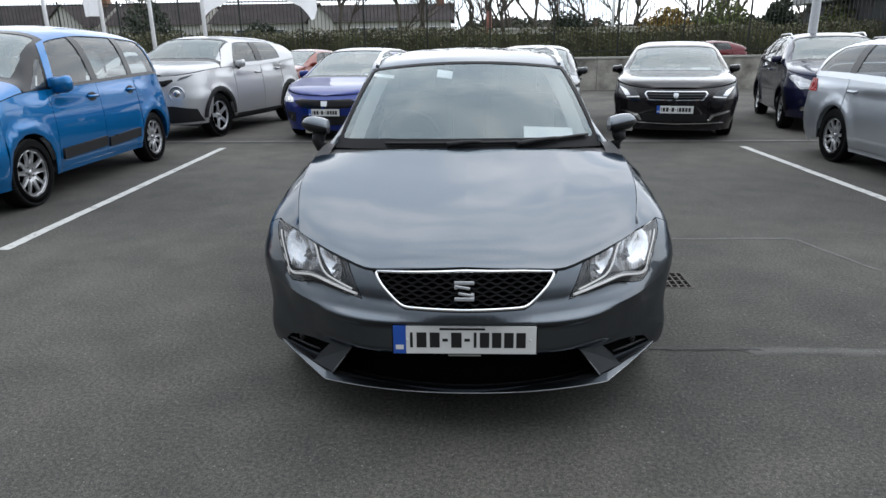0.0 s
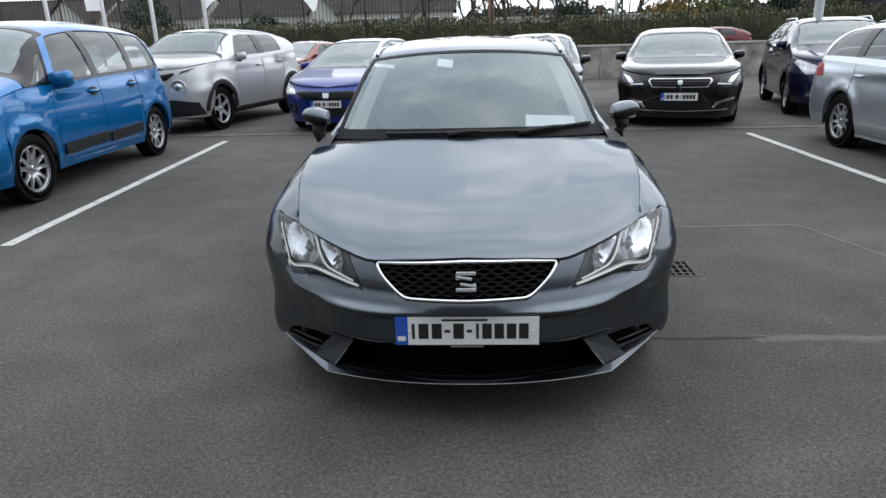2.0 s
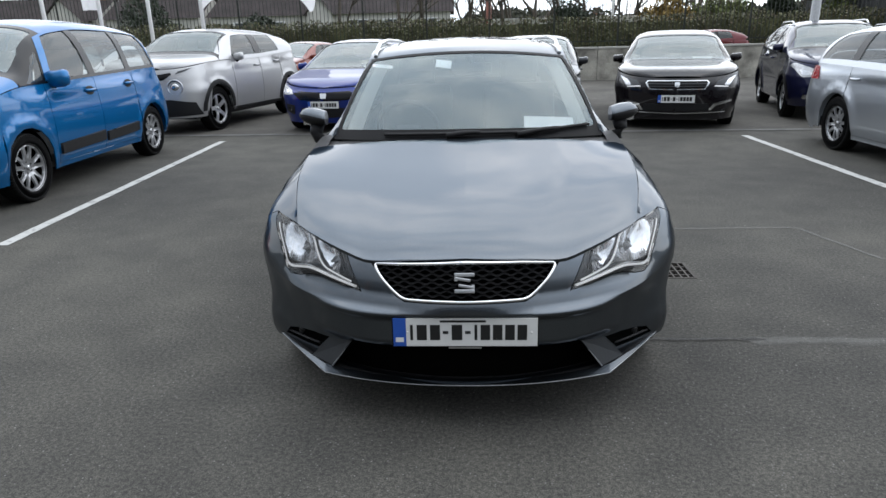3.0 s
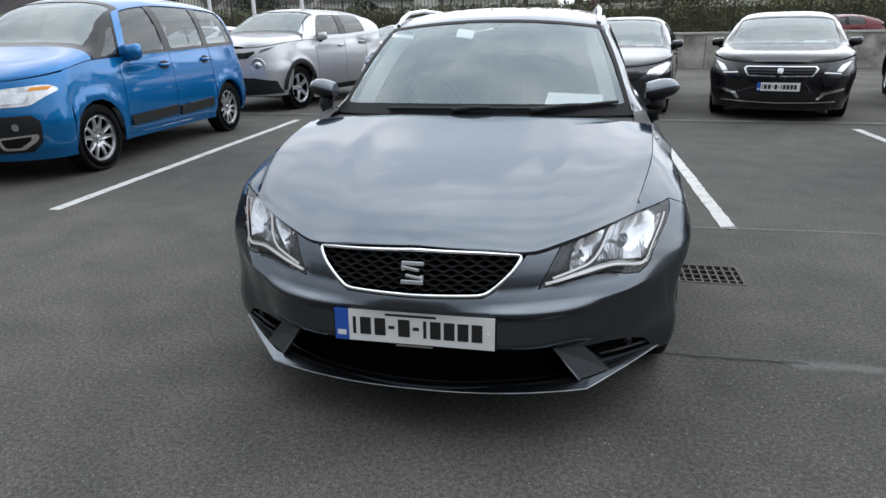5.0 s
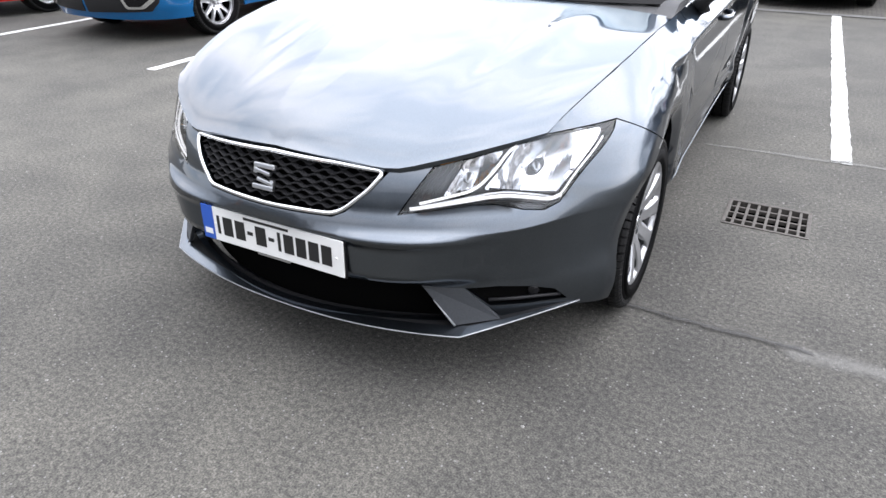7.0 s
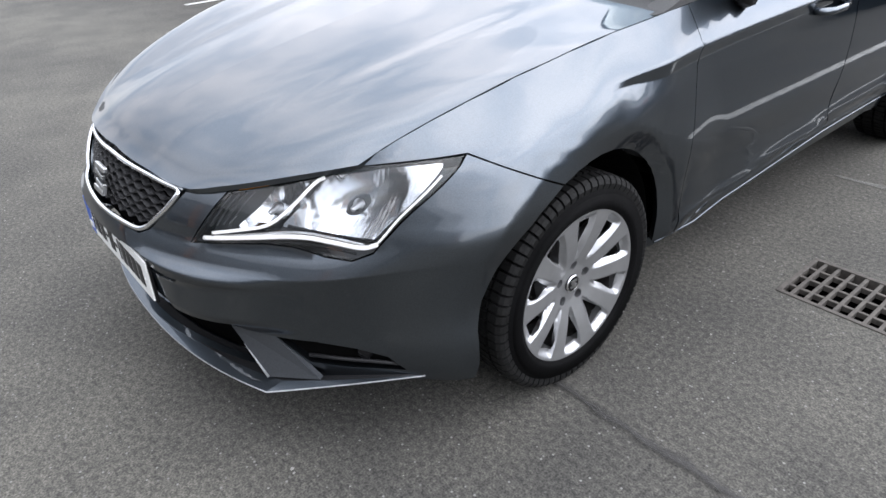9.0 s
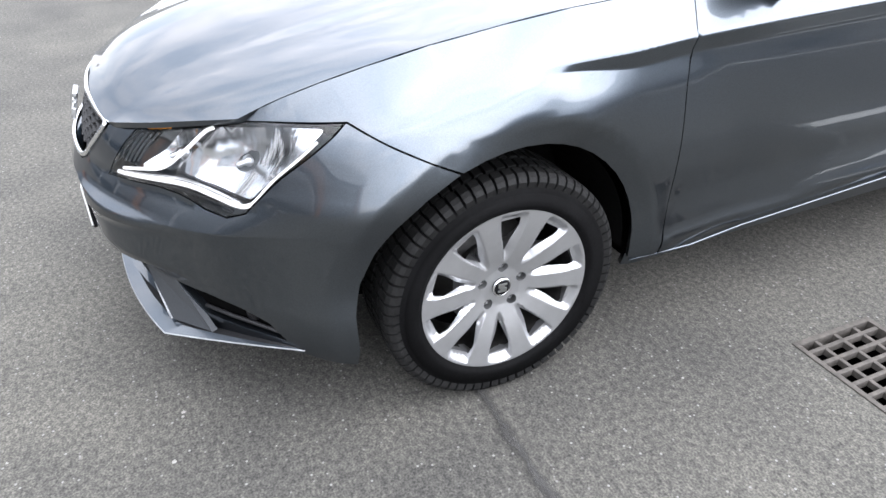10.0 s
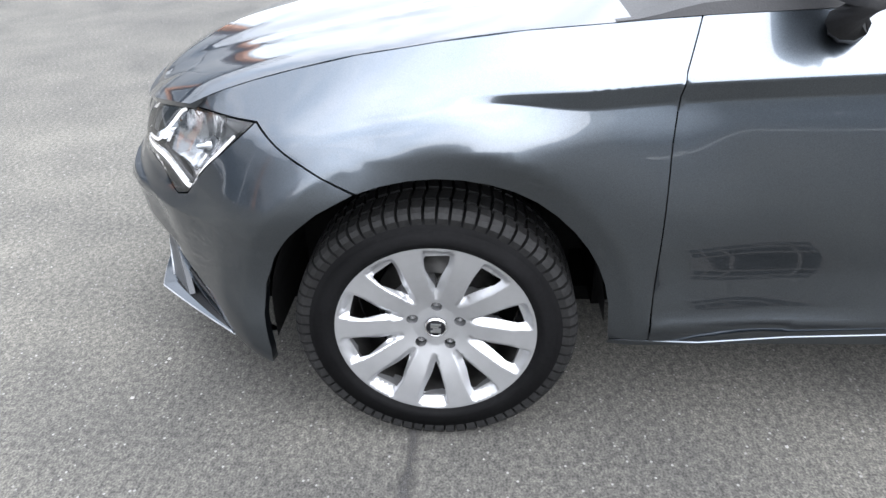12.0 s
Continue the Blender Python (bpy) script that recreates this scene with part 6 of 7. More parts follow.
    g = part("windscreen", trimmed("windscreen", upper, [(cowl + 0.06, 0.86), ((cowl + wst) / 2, qa), (wst - 0.04, qa - 0.03), (wst - 0.04, -qa + 0.03), ((cowl + wst) / 2, -qa), (cowl + 0.06, -0.86)], (), 0.12, US, 0, lift=-0.005, core=mid), FAR_SCREEN, car, "clear windscreen")
    g.visible_shadow = False
    part("roof", trimmed("roof", upper, [(wst + 0.003, qa), (rwt, qa), (rwt, -qa), (wst + 0.003, -qa)], (), st * 1.3, US, 0.012, core=mid), body, car)
    g = part("rear_window", trimmed("rear_window", upper, [(rwt + 0.01, qa), (rwb, qa), (rwb, -qa), (rwt + 0.01, -qa)], (), 0.14, US, 0, lift=-0.004, core=mid), DOOR_GLASS, car, "tinted rear window")
    part("tailgate", trimmed("tailgate", upper, [(rwb + 0.01, 0.985), (hi, 0.985), (hi, -0.985), (rwb + 0.01, -0.985)], (), 0.14, US, 0.01, core=mid), body, car)
    # inside
    bm = bmesh.new()
    box(bm, -W / 2 + 0.16, cowl - 0.3, 0.22, W / 2 - 0.16, L - 0.5, 0.34)
    box(bm, -W / 2 + 0.16, 0.35, 0.22, W / 2 - 0.16, cowl, nose_z - 0.14)
    zc = spline(belt, cowl)
    box(bm, -W / 2 + 0.14, cowl - 0.05, zc - 0.35, W / 2 - 0.14, cowl + 0.45, zc - 0.02, 0.05)
    part("cabin_tub", bm, CABIN, car)
    zs = spec.get("seat", 0.0)
    for cx in (-0.36, 0.36):
        bm = seat_mesh(cx, cowl + 1.05, 0.5)
        bmesh.ops.translate(bm, vec=(0, 0, zs), verts=bm.verts)
        part("seat", bm, SEAT_CLOTH, car)
    if spec.get("sheet"):
        sx, sy = spec["sheet"]
        bm = bmesh.new()
        box(bm, -0.15, -0.001, -0.07, 0.15, 0.001, 0.07, 0.0, Matrix.Translation((sx, cowl + sy, spline(belt, cowl) + 0.06)) @ pose(0, 0, 0, -55))
        part("price_sheet", bm, PAPER, car, "white price sheet behind the windscreen")
    return car


def win(a, b, c, d, q0=0.975, q1=0.62):
    """A side window: bottom from a to b, top from c to d."""
    return [(a, q0), (b, q0), (d, q1), (c, q1)]


MPV = dict(size=(4.08, 1.74, 1.65), axles=(0.82, 2.54), round=(0.47, 0.35), nose=0.86, sill=0.25, wheel=0.312, paint=BLUE_PAINT, plate=0.52, blunt=2.3,
           prow=((0.18, 0.06), (0.35, 0.01), (0.55, 0.0), (0.75, 0.04), (0.86, 0.08), (1.0, 0.16)),
           belt=((0.0, 0.84), (0.4, 0.93), (0.95, 1.02), (1.4, 1.03), (2.6, 1.06), (4.08, 1.10)),
           profile=((0.06, 0.86), (0.3, 0.99), (0.85, 1.13), (1.0, 1.18), (1.25, 1.36), (1.55, 1.53), (1.85, 1.61), (2.4, 1.65), (3.3, 1.62), (3.85, 1.53), (4.02, 1.12)),
           glass=(0.90, 1.72, 3.80, 3.98), doors=(1.26, 2.16, 3.02), lean=0.34, cant=0.54,
           windows=(win(1.02, 1.30, 1.34, 1.44, 0.975, 0.70), win(1.42, 2.13, 1.66, 2.13, 0.985, 0.57), win(2.22, 2.95, 2.22, 3.01, 0.985, 0.57), win(3.03, 3.66, 3.09, 3.60, 0.98, 0.59)),
           crown=1.45, strip=True, recess=True, rim=0.70, alloy=ALLOY, spokes=10, style="paired", pillar=GLOSS_BLACK, first_body=True, mirror=(1.42, 1.065), mirror_size=1.3, seat=0.2, rear_cover=True,
           front=[("upper_grille", GLOSS_BLACK, "black upper grille", 0.004, [(0.0, 0.70), (0.38, 0.70), (0.42, 0.64), (0.0, 0.62)]),
                  ("lower_grille", BLACK_PLASTIC, "black lower grille", 0.005, [(0.0, 0.575), (0.82, 0.60), (0.87, 0.55), (0.87, 0.37), (0.80, 0.29), (0.0, 0.265)]),
                  ("fog_surround", CHROME, "chrome fog lamp surround", 0.014, rounded([(0.50, 0.415), (0.85, 0.445), (0.84, 0.385), (0.74, 0.315), (0.56, 0.310)], 0.03)),
                  ("fog_inset", GLOSS_BLACK, "", 0.019, rounded([(0.545, 0.402), (0.80, 0.425), (0.79, 0.390), (0.71, 0.335), (0.585, 0.333)], 0.02)),
                  ("fog_lamp", BOWL_CHROME, "round fog lamp", 0.014, rounded([(0.66, 0.535), (0.715, 0.535), (0.715, 0.475), (0.66, 0.475)], 0.03)),
                  ("headlight", LAMP_CLEAR, "clear headlight", 0.006, rounded([(0.42, 0.66), (0.82, 0.675), (0.99, 0.80), (0.93, 0.845), (0.60, 0.815), (0.46, 0.755)], 0.04)),
                  ("lamp_bowl", REFLECTOR, "", 0.011, rounded([(0.55, 0.69), (0.78, 0.70), (0.82, 0.785), (0.60, 0.775)], 0.03)),
                  ("turn_lamp", AMBER, "amber turn lamp", 0.011, [(0.80, 0.795), (0.93, 0.80), (0.955, 0.83), (0.83, 0.822)])])
CROSSOVER = dict(size=(4.14, 1.76, 1.57), axles=(0.82, 2.53), round=(0.54, 0.45), nose=0.96, sill=0.30, wheel=0.345, paint=SILVER_PAINT, plate=0.50, blunt=2.7,
                 prow=((0.18, 0.05), (0.35, 0.01), (0.52, 0.0), (0.66, 0.01), (0.85, 0.03), (0.96, 0.06), (1.08, 0.12)),
                 belt=((0.0, 0.96), (0.5, 1.05), (1.1, 1.08), (2.2, 1.10), (3.2, 1.16), (4.14, 1.22)),
                 profile=((0.06, 0.99), (0.20, 1.09), (0.6, 1.15), (1.0, 1.19), (1.3, 1.39), (1.58, 1.54), (2.0, 1.59), (2.8, 1.575), (3.5, 1.49), (3.9, 1.32), (4.08, 1.22)),
                 glass=(1.0, 1.66, 3.3, 3.85), doors=(1.36, 2.30, 3.06), lean=0.40, cant=0.56, windows=(win(1.42, 2.24, 1.72, 2.24), win(2.42, 3.14, 2.42, 3.00)),
                 cladding=True, sill_mat=BLACK_PLASTIC, spokes=5, rim=0.68, sheet=(0.30, 0.32), seat=0.12, mirror=(1.52, 1.13), round_lamp=(0.66, 0.72, 0.118),
                 front=[("grille", GLOSS_BLACK, "black grille", 0.004, [(0.0, 0.90), (0.45, 0.912), (0.62, 0.935), (0.64, 0.91), (0.50, 0.83), (0.0, 0.80)]),
                        ("lower_grille", BLACK_PLASTIC, "black lower grille", 0.006, [(0.0, 0.54), (0.60, 0.54), (0.93, 0.49), (0.985, 0.30), (0.0, 0.26)]),
                        ("turn_lamp", LAMP_HOUSING, "upper lamp", 0.006, [(0.70, 0.91), (0.84, 0.95), (0.92, 1.0), (0.74, 0.95)])])
HATCH = dict(size=(4.30, 1.77, 1.47), axles=(0.90, 2.60), round=(0.66, 0.45), nose=0.70, sill=0.22, wheel=0.315, paint=DEEP_BLUE, plate=0.47, blunt=2.3,
             belt=((0.0, 0.70), (0.5, 0.82), (1.2, 0.93), (2.2, 0.97), (3.3, 1.02), (4.30, 1.05)),
             profile=((0.06, 0.72), (0.3, 0.83), (0.8, 0.93), (1.12, 1.0), (1.6, 1.24), (2.05, 1.42), (2.5, 1.47), (3.1, 1.44), (3.7, 1.30), (4.1, 1.12), (4.25, 1.06)),
             glass=(1.05, 2.10, 3.3, 4.0), doors=(1.40, 2.40, 3.20), lean=0.48, cant=0.56, windows=(win(1.75, 2.34, 2.12, 2.34), win(2.46, 3.20, 2.46, 3.05)),
             sheet=(0.40, 0.45), seat=0.02, spokes=5, mirror=(1.55, 1.02),
             front=[("grille", GLOSS_BLACK, "black grille", 0.004, [(0.0, 0.66), (0.56, 0.68), (0.60, 0.64), (0.46, 0.54), (0.0, 0.53)]),
                    ("badge", CHROME, "chrome badge", 0.012, rounded([(0.0, 0.645), (0.06, 0.645), (0.052, 0.565), (0.0, 0.565)], 0.01)),
                    ("lower_grille", BLACK_PLASTIC, "black lower grille", 0.005, [(0.0, 0.42), (0.45, 0.42), (0.52, 0.28), (0.0, 0.26)]),
                    ("fog_inset", BLACK_PLASTIC, "", 0.005, rounded([(0.60, 0.46), (0.84, 0.48), (0.84, 0.36), (0.64, 0.30)], 0.03)),
                    ("fog_lamp", REFLECTOR, "round fog lamp", 0.012, rounded([(0.68, 0.43), (0.75, 0.43), (0.75, 0.36), (0.68, 0.36)], 0.03)),
                    ("headlight", LAMP_CLEAR, "clear headlight", 0.006, rounded([(0.60, 0.63), (0.84, 0.62), (1.0, 0.78), (0.93, 0.79), (0.66, 0.70)], 0.03)),
                    ("lamp_bowl", REFLECTOR, "", 0.012, rounded([(0.70, 0.645), (0.82, 0.645), (0.87, 0.72), (0.74, 0.69)], 0.02))])
SALOON = dict(size=(4.79, 1.83, 1.46), axles=(0.98, 2.82), round=(0.70, 0.5), nose=0.76, sill=0.20, wheel=0.325, paint=BLACK_PAINT, plate=0.47, blunt=2.5,
              prow=((0.18, 0.05), (0.35, 0.01), (0.52, 0.0), (0.66, 0.01), (0.76, 0.06), (0.88, 0.16)), crown=2.6,
              belt=((0.0, 0.75), (0.5, 0.85), (1.3, 0.93), (2.4, 0.96), (3.8, 1.0), (4.79, 1.0)),
              profile=((0.06, 0.77), (0.25, 0.89), (0.9, 0.96), (1.3, 1.0), (1.8, 1.26), (2.2, 1.40), (2.7, 1.46), (3.3, 1.43), (3.8, 1.26), (4.2, 1.10), (4.72, 1.05)),
              glass=(1.22, 2.15, 3.45, 4.1), doors=(1.55, 2.55, 3.50), lean=0.50, cant=0.56, windows=(win(1.90, 2.50, 2.24, 2.50), win(2.62, 3.42, 2.62, 3.25)),
              sheet=(0.42, 0.4), seat=0.0, mirror=(1.70, 1.01),
              front=[("grille_surround", CHROME, "chrome grille surround", 0.006, [(0.0, 0.735), (0.46, 0.735), (0.49, 0.70), (0.42, 0.605), (0.0, 0.60)]),
                     ("grille", GLOSS_BLACK, "black grille", 0.010, [(0.0, 0.722), (0.44, 0.722), (0.465, 0.698), (0.405, 0.617), (0.0, 0.612)]),
                     ("grille_bar", LAMP_HOUSING, "", 0.014, [(0.0, 0.690), (0.455, 0.690), (0.452, 0.682), (0.0, 0.680)]),
                     ("grille_bar", LAMP_HOUSING, "", 0.014, [(0.0, 0.655), (0.432, 0.655), (0.428, 0.647), (0.0, 0.645)]),
                     ("badge", CHROME, "chrome badge", 0.018, [(0.0, 0.705), (0.035, 0.70), (0.04, 0.67), (0.02, 0.635), (0.0, 0.630)]),
                     ("lower_grille", BLACK_PLASTIC, "black lower intake", 0.005, [(0.0, 0.40), (0.50, 0.40), (0.54, 0.30), (0.0, 0.29)]),
                     ("chrome_blade", CHROME, "chrome blade", 0.016, [(0.52, 0.31), (0.58, 0.40), (0.86, 0.455), (0.86, 0.425), (0.62, 0.37), (0.56, 0.305)]),
                     ("lip_trim", CHROME, "", 0.012, [(0.0, 0.265), (0.80, 0.285), (0.80, 0.272), (0.0, 0.252)]),
                     ("headlight", LAMP_HOUSING, "clear headlight", 0.006, rounded([(0.54, 0.635), (0.76, 0.625), (0.95, 0.80), (0.90, 0.81), (0.62, 0.73)], 0.03)),
                     ("light_guide", LAMP_LIT, "white light guide", 0.014, [(0.555, 0.645), (0.76, 0.635), (0.765, 0.648), (0.565, 0.662)]),
                     ("lamp_bowl", BOWL_CHROME, "bright lamp bowl", 0.012, rounded([(0.70, 0.665), (0.78, 0.66), (0.915, 0.795), (0.78, 0.745)], 0.02))])
SUV = dict(size=(4.16, 1.75, 1.56), axles=(0.84, 2.54), round=(0.62, 0.4), nose=0.86, sill=0.27, wheel=0.33, paint=NAVY_PAINT, plate=0.52, blunt=2.3,
           belt=((0.0, 0.83), (0.5, 0.94), (1.1, 1.02), (2.2, 1.05), (3.3, 1.10), (4.16, 1.14)),
           profile=((0.06, 0.85), (0.25, 0.95), (0.7, 1.03), (1.10, 1.10), (1.5, 1.34), (1.85, 1.50), (2.3, 1.56), (3.1, 1.55), (3.6, 1.46), (3.95, 1.24), (4.1, 1.15)),
           glass=(1.08, 1.90, 3.5, 3.9), doors=(1.42, 2.36, 3.10), lean=0.42, cant=0.56, windows=(win(1.60, 2.30, 1.95, 2.30), win(2.42, 3.10, 2.42, 3.05), win(3.18, 3.62, 3.18, 3.50)),
           rails=True, cladding=True, sheet=(0.30, 0.35), seat=0.12, mirror=(1.50, 1.12),
           front=[("grille", GLOSS_BLACK, "black grille with chrome bars", 0.004, [(0.0, 0.78), (0.42, 0.78), (0.46, 0.74), (0.36, 0.64), (0.0, 0.63)]),
                  ("grille_bar", CHROME, "", 0.010, [(0.0, 0.72), (0.42, 0.72), (0.41, 0.705), (0.0, 0.70)]),
                  ("lower_grille", BLACK_PLASTIC, "black lower grille", 0.005, [(0.0, 0.46), (0.60, 0.46), (0.62, 0.30), (0.0, 0.28)]),
                  ("fog_lamp", REFLECTOR, "round fog lamp", 0.012, rounded([(0.70, 0.42), (0.78, 0.42), (0.78, 0.35), (0.70, 0.35)], 0.03)),
                  ("headlight", LAMP_CLEAR, "clear headlight", 0.006, rounded([(0.52, 0.70), (0.78, 0.68), (0.98, 0.86), (0.92, 0.90), (0.60, 0.80)], 0.03)),
                  ("lamp_bowl", REFLECTOR, "", 0.012, rounded([(0.62, 0.72), (0.78, 0.71), (0.85, 0.80), (0.68, 0.77)], 0.03))])
ESTATE = dict(SALOON, size=(4.80, 1.81, 1.48), paint=PALE_SILVER, axles=(0.98, 2.70), wheel=0.322,
              belt=((0.0, 0.75), (0.5, 0.85), (1.3, 0.93), (2.4, 0.96), (3.8, 1.0), (4.80, 1.02)),
              profile=((0.06, 0.77), (0.3, 0.87), (0.9, 0.96), (1.3, 1.01), (1.8, 1.26), (2.2, 1.40), (2.7, 1.47), (3.5, 1.47), (4.1, 1.42), (4.45, 1.28), (4.72, 1.05)),
              glass=(1.22, 2.15, 4.15, 4.6), windows=(win(1.90, 2.50, 2.24, 2.50), win(2.62, 3.46, 2.62, 3.46), win(3.58, 4.30, 3.58, 4.05)), tail=(4.18, 4.40, 0.82, 0.98), spokes=10, style="paired", alloy=ALLOY)

CARS = [
    ("mini_mpv", "bright blue mini MPV with black rubbing strips", MPV, (-5.14, 2.92, 0, 0, 0, 2.5), 1.06),
    ("crossover", "silver crossover with dark wheel arches", CROSSOVER, (-5.55, 8.40, 0, 0, 0, -10.0), 1.08),
    ("hatchback", "deep blue hatchback facing the lane", HATCH, (-2.46, 8.30, 0, 0, 0, -7.0), 1.0),
    ("saloon", "black saloon with chrome grille and bumper blades", SALOON, (3.05, 8.15, 0, 0, 0, -14.0), 1.03),
    ("small_suv", "dark blue small SUV with silver roof rails", SUV, (6.0, 8.75, 0, 0, 0, -14.0), 1.04),
    ("estate_car", "pale silver estate car parked nose out", ESTATE, (5.36, 2.50, 0, 0, 0, 0.0), 1.02),
    ("hatchback", "dark grey hatchback behind the grey estate", dict(HATCH, paint=DARK_GREY), (0.75, 8.45, 0, 0, 0, -8.0), 1.0),
    ("hatchback", "white hatchback mostly hidden behind other cars", dict(HATCH, paint=WHITE_PAINT), (-9.3, 11.0, 0, 0, 0, -12.0), 1.0),
    ("hatchback", "red hatchback beside the blue car", dict(HATCH, paint=RED_PAINT, spokes=7), (-8.15, 2.95, 0, 0, 0, 3.0), 1.0),
    ("hatchback", "dark red hatchback parked beyond the wall", dict(HATCH, paint=MAROON_PAINT), (7.0, 24.6, 0.35, 0, 0, -75.0), 0.85),
    ("hatchback", "orange-red hatchback near the hedge", dict(HATCH, paint=ORANGE_PAINT), (-6.7, 18.2, 0, 0, 0, -20.0), 1.0),
    ("small_suv", "grey SUV with pale roof rails further back", dict(SUV, paint=DARK_GREY), (9.6, 11.5, 0, 0, 0, -9.0), 1.0),
]
for cname, clabel, spec, where, grow in CARS:
    make_car(cname, clabel, spec, pose(*where) @ Matrix.Scale(grow, 4))


# ---- beyond the car park ----
CONCRETE = material("weathered_concrete", (0.33, 0.315, 0.275), 0.85, grain=0.15, grain_scale=25, wear=0.55, wear_scale=2.2, bump=0.2)
COPING = material("pale_coping", (0.40, 0.39, 0.36), 0.85, grain=0.1, grain_scale=40, wear=0.2, wear_scale=1.5)
GRASS = material("rough_grass", (0.055, 0.075, 0.028), 0.95, grain=0.4, grain_scale=14, wear=0.35, wear_scale=0.6, bump=0.4)
LEAF = material("hedge_leaf", (0.105, 0.108, 0.050), 0.7, wear=0.5, wear_scale=1.4)
LEAF_BROWN = material("dry_hedge_leaf", (0.125, 0.100, 0.062), 0.8, wear=0.4, wear_scale=2.0)
EVERGREEN = material("evergreen_leaf", (0.020, 0.032, 0.014), 0.7, wear=0.4, wear_scale=2.0)
BARK = material("grey_bark", (0.085, 0.070, 0.055), 0.9, grain=0.3, grain_scale=30, bump=0.3)
STEEL_GREEN = material("dark_fence_steel", (0.045, 0.050, 0.045), 0.5, 0.4)
GALVANISED = material("galvanised_steel", (0.27, 0.28, 0.29), 0.5, 0.4, grain=0.1, grain_scale=20)
POLE_WHITE = material("white_pole_paint", (0.90, 0.90, 0.90), 0.35, wear=0.05, wear_scale=3)
CLOTH = material("white_banner_cloth", (0.80, 0.80, 0.82), 0.8, wear=0.05, wear_scale=3)
# thin cloth lets the sky behind it shine through
cn, cl = CLOTH.node_tree.nodes, CLOTH.node_tree.links
glow, blend = cn.new("ShaderNodeBsdfTranslucent"), cn.new("ShaderNodeMixShader")
glow.inputs["Color"].default_value, blend.inputs[0].default_value = (0.88, 0.88, 0.90, 1), 0.6
cl.new(cn["Principled BSDF"].outputs[0], blend.inputs[1])
cl.new(glow.outputs[0], blend.inputs[2])
cl.new(blend.outputs[0], cn["Material Output"].inputs["Surface"])
RENDER_WHITE = material("white_house_render", (0.62, 0.60, 0.56), 0.85, wear=0.12, wear_scale=0.8)
ROOF_TILE = material("brown_roof_tile", (0.070, 0.055, 0.055), 0.85, grain=0.25, grain_scale=6, wear=0.25, wear_scale=0.7)
BRICK = material("red_brown_brick", (0.24, 0.13, 0.085), 0.85, grain=0.25, grain_scale=8)
HOUSE_GLASS = material("house_window_glass", (0.05, 0.06, 0.07), 0.08, coat=0.5)
DARK_CLAD = material("dark_cladding", (0.035, 0.036, 0.04), 0.5, 0.3, wear=0.2, wear_scale=1.0)
GREY_FASCIA = material("grey_fascia", (0.36, 0.37, 0.38), 0.5, 0.3, wear=0.1, wear_scale=1.0)

WALL_Y, STEP_Z = 20.8, 0.5
wall_ob = tagged(new("wall_north"), "low weathered concrete wall behind the parked cars", "wall", kind="structure")
for k in range(16):
    x0 = -28 + 4 * k
    bm = bmesh.new()
    box(bm, x0 + 0.006, WALL_Y, -0.02, x0 + 3.994, WALL_Y + 0.22, 1.02, 0.01)
    part("wall_panel", bm, CONCRETE, wall_ob)
    bm = bmesh.new()
    box(bm, x0 + 0.004, WALL_Y - 0.03, 1.022, x0 + 3.996, WALL_Y + 0.25, 1.09, 0.012)
    part("coping", bm, COPING, wall_ob)
bm = bmesh.new()
box(bm, -300, WALL_Y + 0.24, -0.2, 300, 380, STEP_Z)
tagged(part("upper_ground", bm, GRASS), "rough grass terrace beyond the wall", "ground", kind="structure")


def leaves(name, boxes, count, size, mat, seed, label, category, shape=None):
    """Many small leaves and twigs in a ragged volume."""
    rnd = random.Random(seed)
    verts, faces = [], []
    for (x0, x1, y0, y1, z0, z1) in boxes:
        for k in range(count):
            for _ in range(20):
                p = Vector((rnd.uniform(x0, x1), rnd.uniform(y0, y1), rnd.uniform(z0, z1)))
                if shape is None or shape(p, rnd):
                    break
            a, b = Vector((rnd.gauss(0, 1), rnd.gauss(0, 1), rnd.gauss(0, 1))).normalized(), Vector((rnd.gauss(0, 1), rnd.gauss(0, 1), rnd.gauss(0, 1)))
            b = (b - a * b.dot(a)).normalized()
            s = size * rnd.uniform(0.5, 1.4)
            i = len(verts)
            verts += [p - a * s * 0.5, p + b * s * 0.35, p + a * s * 0.6, p - b * s * 0.35]
            faces.append((i, i + 1, i + 2, i + 3))
    me = bpy.data.meshes.new(name)
    me.from_pydata(verts, [], faces)
    return me


def hedge_shape(p, rnd):
    top = 2.30 + 0.22 * noise.noise((p.x * 0.35, 0, 1)) + 0.16 * noise.noise((p.x * 1.7, 0, 3))
    return p.z < top and noise.noise((p.x * 1.3, p.y * 1.3, p.z * 1.6)) > -0.42


HEDGE_BOX = (-30, 30, 27.4, 29.0, STEP_Z, 2.7)
hedge = thing("hedge", "long clipped hedge in dull green and brown", "hedge", kind="")
tagged(part("leaves", leaves("leaves", [HEDGE_BOX], 46000, 0.105, LEAF, 3, "", "", hedge_shape), LEAF, hedge), kind="stuff")
tagged(part("dry_leaves", leaves("dry_leaves", [HEDGE_BOX], 20000, 0.10, LEAF_BROWN, 4, "", "", hedge_shape), LEAF_BROWN, hedge), kind="stuff")
bm = bmesh.new()
box(bm, -30, 28.0, STEP_Z, 30, 28.6, 2.0)
part("inner_growth", bm, LEAF, hedge)

# railing fence over the hedge
fence = thing("fence", "dark steel vertical-bar fence above the hedge", "fence")
FENCE_Y, FENCE_TOP = 27.15, 3.58
bar = bmesh.new()
box(bar, -0.011, -0.011, STEP_Z, 0.011, 0.011, FENCE_TOP)
bar_me = bpy.data.meshes.new("fence_bar")
bar.to_mesh(bar_me)
